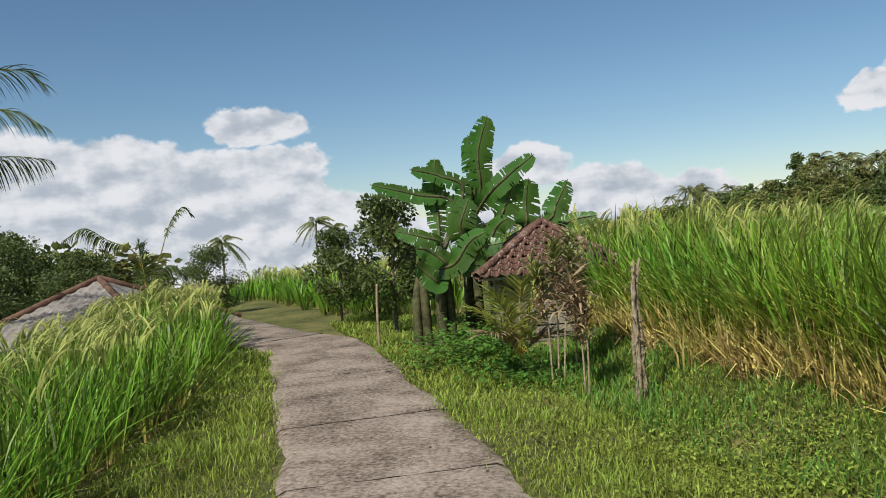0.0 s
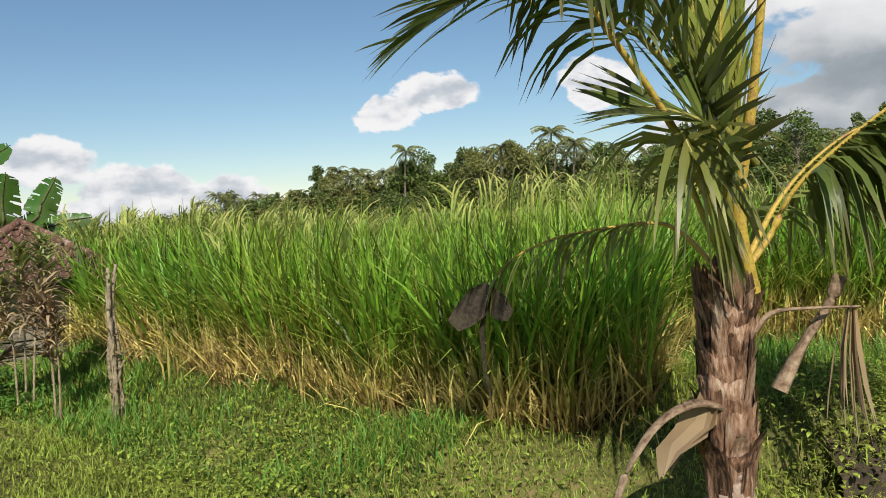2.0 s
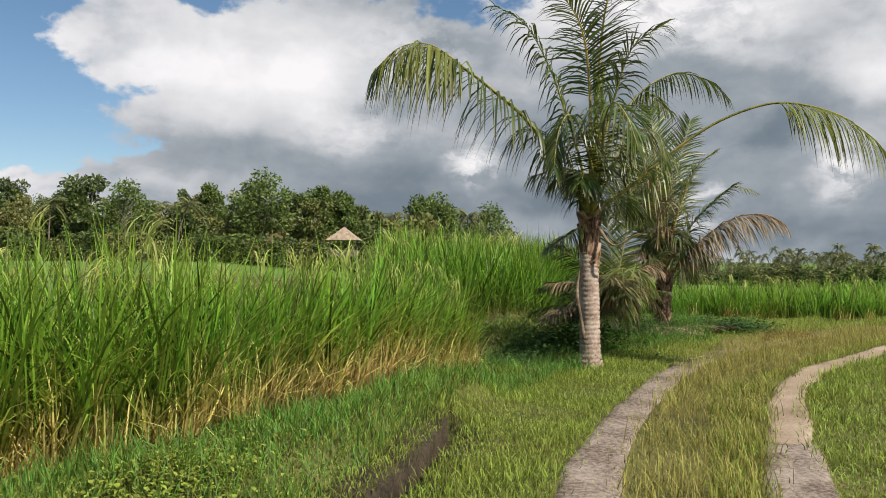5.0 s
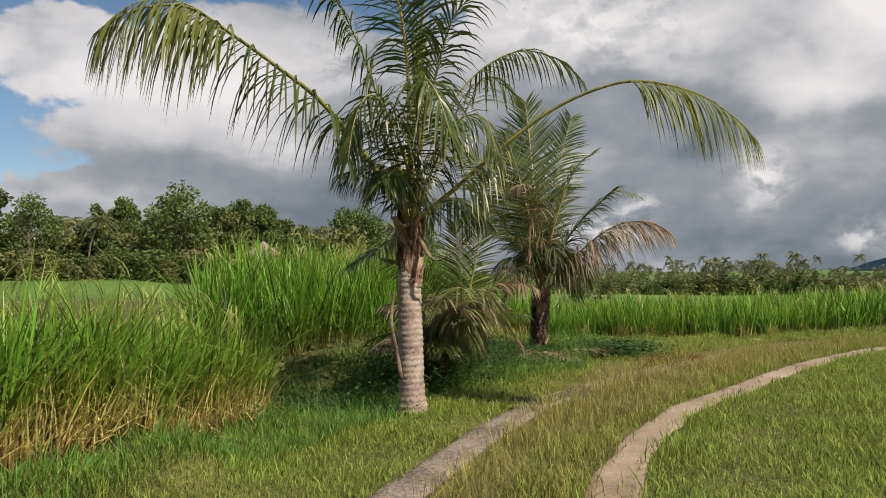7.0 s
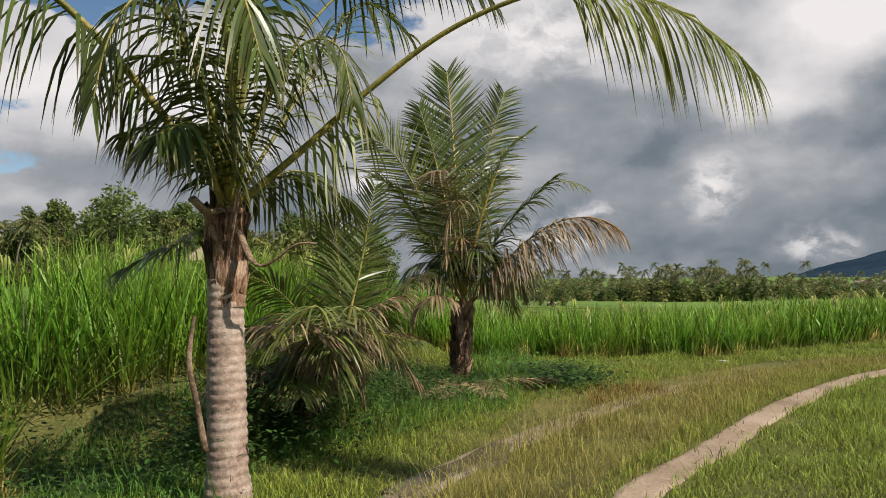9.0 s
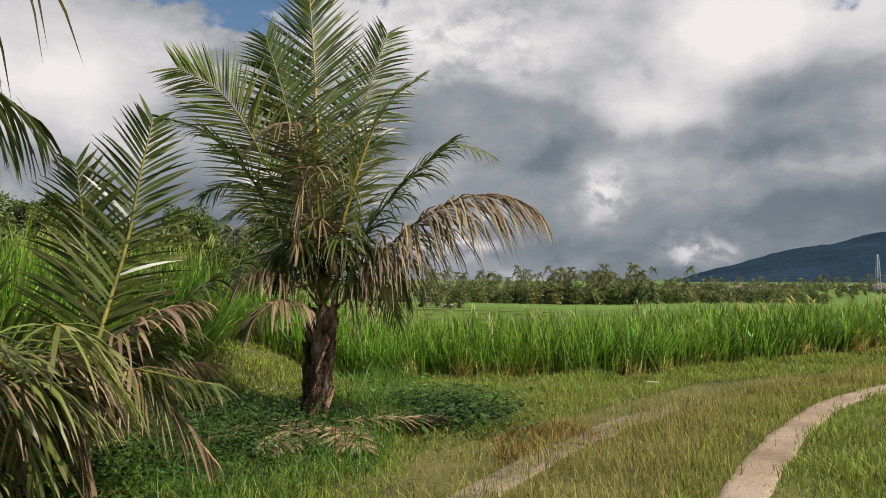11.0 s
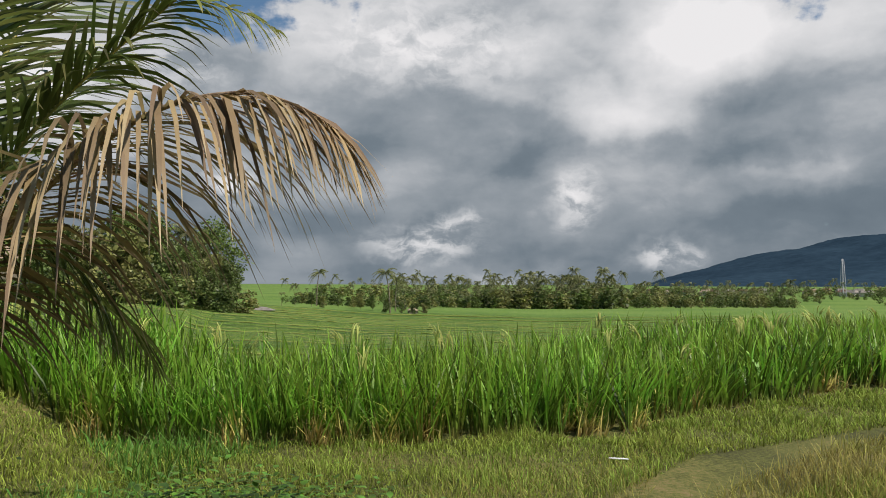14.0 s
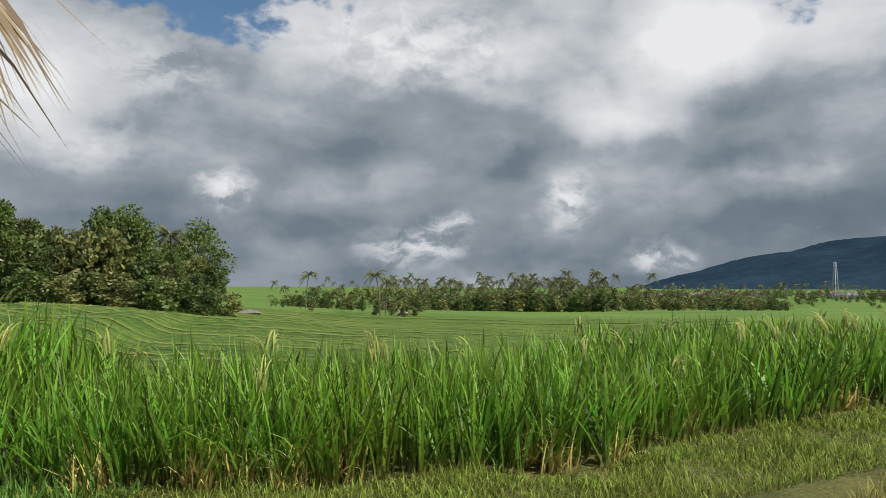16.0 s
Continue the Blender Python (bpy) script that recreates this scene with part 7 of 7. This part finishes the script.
# the close-grown storey under the tall trees
for k in range(300):
    a = 12 + 79 * (k + R.uniform(0, 1)) / 300
    az, dd = math.radians(a), R.uniform(119, 140)
    x, y = dd * math.sin(az), dd * math.cos(az)
    top = float(np.interp(a, [12, 22, 32, 45, 60, 82, 88, 93], [0.6, 2.2, 6.0, 8.5, 8.6, 9.0, 7.4, 3.5]))
    h = max(3.0, (top - float(height(x, y))) * R.uniform(0.55, 1.0))
    R.choice((rows_a, rows_b, rows_c)).append((x, y, h / 8, R.randrange(3), R.uniform(0, 6.28), R.uniform(0.8, 1.3)))
joined_woods("far_woods", "dense dark green far woods", rows_a, M_TREE_A, LOW)
joined_woods("far_woods", "dense mid-green far woods", rows_b, M_TREE_B, LOW)
joined_woods("far_woods", "dense olive-green far woods", rows_c, M_TREE_C, LOW)
joined_woods("far_palms", "crowded coconut palm heads in the far woods", rows_p, M_FAR_PALM, [q[2] for q in PALMS])
# lone tall palms above the wood, and near trees
for t_x, t_y, h in ((75.0, 96.0, 11.5), (88.0, 90.0, 10.5), (93.0, 82.0, 13.0), (168.0, -34.0, 9.5), (178.0, -37.0, 8.0), (196.0, -22.0, 9.0)):
    plant("palm", R.randrange(4), t_x, t_y, h, R.uniform(0, 6), "tall single coconut palm rising above the others")
# the broad tree beside the banana clump and the trees behind the shed
sh_trunk, sh_crown, _ = tree_parts(21, 2.1, 0.72, 6000, 0.06, M_TREE_A, 0.3, 16)
for x, y, s, lab in ((-0.45, 13.1, 1.0, "dark leafy shrub beside the banana clump"), (-1.25, 14.6, 0.75, "low leafy shrub near the road bend")):
    ob = tagged(new("shrub"), lab, "shrub")
    ob.matrix_world = Matrix.Translation((x, y, float(height(x, y)))) @ Matrix.Diagonal((s, s, s, 1))
    add_mesh("trunk", sh_trunk, ob)
    add_mesh("crown", sh_crown, ob)
for x, y, s in ((-9.8, 22.5, 3.3), (-8.6, 26.0, 2.9), (-11.0, 26.0, 3.5), (-6.0, 22.5, 2.1), (-4.9, 24.5, 2.0), (-7.6, 20.5, 2.3), (-9.2, 19.5, 2.7), (-10.5, 17.5, 2.9)):
    plant("tree", 6, x, y, s, R.uniform(0, 6), "dark green tree behind the shed", "trees behind the shed", 1.1)
for x, y, s in ((-5.6, 33.0, 3.4), (-2.2, 46.0, 4.2), (-1.3, 47.0, 3.8)):
    plant("palm", R.randrange(4), x, y, s, R.uniform(0, 6), "small coconut palm past the road bend", "palms past the road bend")


# ---- far buildings, terraces, mountain ----
def far_hut(x, y, z, w, wall, roof, label, mat, name="pavilion", open_sides=False):
    h = thing(name, (x, y, z), label, "hut")
    if open_sides:
        for sx, sy in ((-1, -1), (1, -1), (1, 1), (-1, 1)):
            bm = bmesh.new()
            box(bm, sx * w * 0.7 - 0.07, sy * w * 0.7 - 0.07, -0.3, sx * w * 0.7 + 0.07, sy * w * 0.7 + 0.07, wall, 0.01)
            part("post", bm, M_BARK, h)
        bm = bmesh.new()
        box(bm, -w * 0.75, -w * 0.75, -0.3, w * 0.75, w * 0.75, 0.5, 0.02)
        part("deck", bm, M_BARK, h)
    else:
        bm = bmesh.new()
        box(bm, -w * 0.75, -w * 0.75, -0.3, w * 0.75, w * 0.75, wall)
        part("wall", bm, M_WOOD_GREY, h)
    bm = bmesh.new()
    base = [bm.verts.new((sx * w, sy * w, wall - 0.1)) for sx, sy in ((-1, -1), (1, -1), (1, 1), (-1, 1))]
    mid = [bm.verts.new((sx * w * 0.45, sy * w * 0.45, wall + roof * 0.5)) for sx, sy in ((-1, -1), (1, -1), (1, 1), (-1, 1))]
    tip = bm.verts.new((0, 0, wall + roof))
    for i in range(4):
        j = (i + 1) % 4
        bm.faces.new((base[i], base[j], mid[j], mid[i]))
        bm.faces.new((mid[i], mid[j], tip))
    bm.faces.new(base[::-1])
    part("roof", bm, mat, h)
    return h


far_hut(97.3, 17.5, 2.1, 2.0, 1.8, 1.6, "thatched pavilion with a pale pointed roof", M_THATCH, open_sides=True)
far_hut(112.0, 30.0, float(height(112, 30)) + 1.2, 2.4, 2.2, 1.4, "brown-roofed house among the trees", M_RUST)
far_hut(153.0, -35.3, float(height(153, -35.3)), 1.0, 1.2, 0.5, "tiny field shelter with a pale roof", M_THATCH, "field_shelter")
far_hut(127.0, -8.0, float(height(127, -8)), 1.8, 0.7, 0.4, "low grey-roofed field shelter in the terraces", M_SHEET, "field_shelter")
far_hut(110.0, 10.0, float(height(110, 10)) + 0.5, 3.0, 1.8, 1.2, "dark open house under the trees", M_RUST, "house")
for k in range(26):
    az, d = math.radians(R.uniform(119, 138)), R.uniform(640, 900)
    x, y = d * math.sin(az), d * math.cos(az)
    b = thing("village_house", (x, y, float(height(x, y))), "small pale village house in the distance", "house", "far village", R.uniform(0, 90))
    bm = bmesh.new()
    box(bm, -4, -3, -1, 4, 3, 3)
    part("wall", bm, M_WALL_PLAIN, b)
    bm = bmesh.new()
    vs = [bm.verts.new(p) for p in ((-4.6, -3.6, 2.9), (4.6, -3.6, 2.9), (4.6, 3.6, 2.9), (-4.6, 3.6, 2.9), (-3, 0, 5.0), (3, 0, 5.0))]
    for f in ((0, 1, 5, 4), (2, 3, 4, 5), (1, 2, 5), (3, 0, 4), (3, 2, 1, 0)):
        bm.faces.new([vs[i] for i in f])
    part("roof", bm, R.choice([M_SHEET, M_RUST, M_THATCH]), b)


def build_tower():
    tw = thing("radio_mast", (464, -404, float(height(464, -404))), "thin grey lattice radio mast far off", "mast")
    pieces = []
    for sx, sy in ((-1, -1), (1, -1), (1, 1), (-1, 1)):
        pieces.append(tube([(sx * 1.6, sy * 1.6, -2), (sx * 0.5, sy * 0.5, 26)], [0.22, 0.16], 5))
    for k in range(12):
        z, w = k * 2.2, 1.6 - 1.1 * k / 12
        pieces.append(tube([(-w, -w, z), (w, -w, z + 2.2)], [0.12, 0.12], 4))
        pieces.append(tube([(w, w, z), (-w, w, z + 2.2)], [0.12, 0.12], 4))
    v, t, u = join_arrays(pieces)
    add_mesh("lattice", mesh_from("lattice", v, t, u, M_STEEL), tw)


build_tower()


def build_terraces():
    """Stepped strips of rice that fall away towards the east, each with a low bund."""
    pieces = []
    for k in range(32):
        d = 27 * 1.062 ** k
        if d > 150:
            break
        az = np.radians(np.linspace(max(80, 101 - 0.9 * d), 124, 150))
        wob = d * (1 + 0.012 * np.sin(az * 9 + k * 1.7) + 0.007 * np.sin(az * 23 + k))
        d2 = wob * 1.055
        rows = []
        for dd, dz in ((wob, 0.05), (wob * 1.002, 0.52), (d2, 0.55), (d2 * 1.002, 0.05)):
            x, y = 4 + dd * np.sin(az), -3 + dd * np.cos(az)
            rows.append(np.stack([x, y, height(x, y) + dz], 1))
        v = np.concatenate(rows)
        n = len(az)
        i = np.concatenate([np.arange(n - 1) + r0 * n for r0 in range(3)])
        t = np.concatenate([np.stack([i, i + n, i + n + 1], 1), np.stack([i, i + n + 1, i + 1], 1)])
        ob = new("rice_terrace", mesh_from("rice_terrace", v, t, None, M_TERRACE))
        tagged(ob, "long stepped terrace of bright green rice", "rice terrace", "far terraces", "structure")
        lip = np.stack([4 + wob * 0.999 * np.sin(az), -3 + wob * 0.999 * np.cos(az), height(4 + wob * np.sin(az), -3 + wob * np.cos(az)) + 0.5], 1)
        v, t, u = tube(lip, [0.02 + 0.0006 * d] * 2, 5)
        tagged(new("bund", mesh_from("bund", v, t, u, M_BUND)), "pale grassy bund along the edge of a terrace", "bund", "far terrace bunds", "structure")


build_terraces()


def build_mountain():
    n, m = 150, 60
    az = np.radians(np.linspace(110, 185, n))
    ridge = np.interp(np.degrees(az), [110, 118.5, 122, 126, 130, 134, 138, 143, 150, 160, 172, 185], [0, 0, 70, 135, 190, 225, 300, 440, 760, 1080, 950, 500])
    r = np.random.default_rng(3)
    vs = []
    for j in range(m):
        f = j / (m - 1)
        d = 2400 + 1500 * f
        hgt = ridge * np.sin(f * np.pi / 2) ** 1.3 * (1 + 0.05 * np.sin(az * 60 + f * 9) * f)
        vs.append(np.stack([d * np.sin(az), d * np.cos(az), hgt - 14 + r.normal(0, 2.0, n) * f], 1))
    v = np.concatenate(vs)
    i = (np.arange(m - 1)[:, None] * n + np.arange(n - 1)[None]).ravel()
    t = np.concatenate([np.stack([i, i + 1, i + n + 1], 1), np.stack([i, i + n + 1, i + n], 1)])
    tagged(new("backdrop", mesh_from("backdrop", v, t, None, M_MOUNTAIN, True)), "forested mountain coloured dark blue for distance haze, under storm cloud", "mountain", "", "structure")


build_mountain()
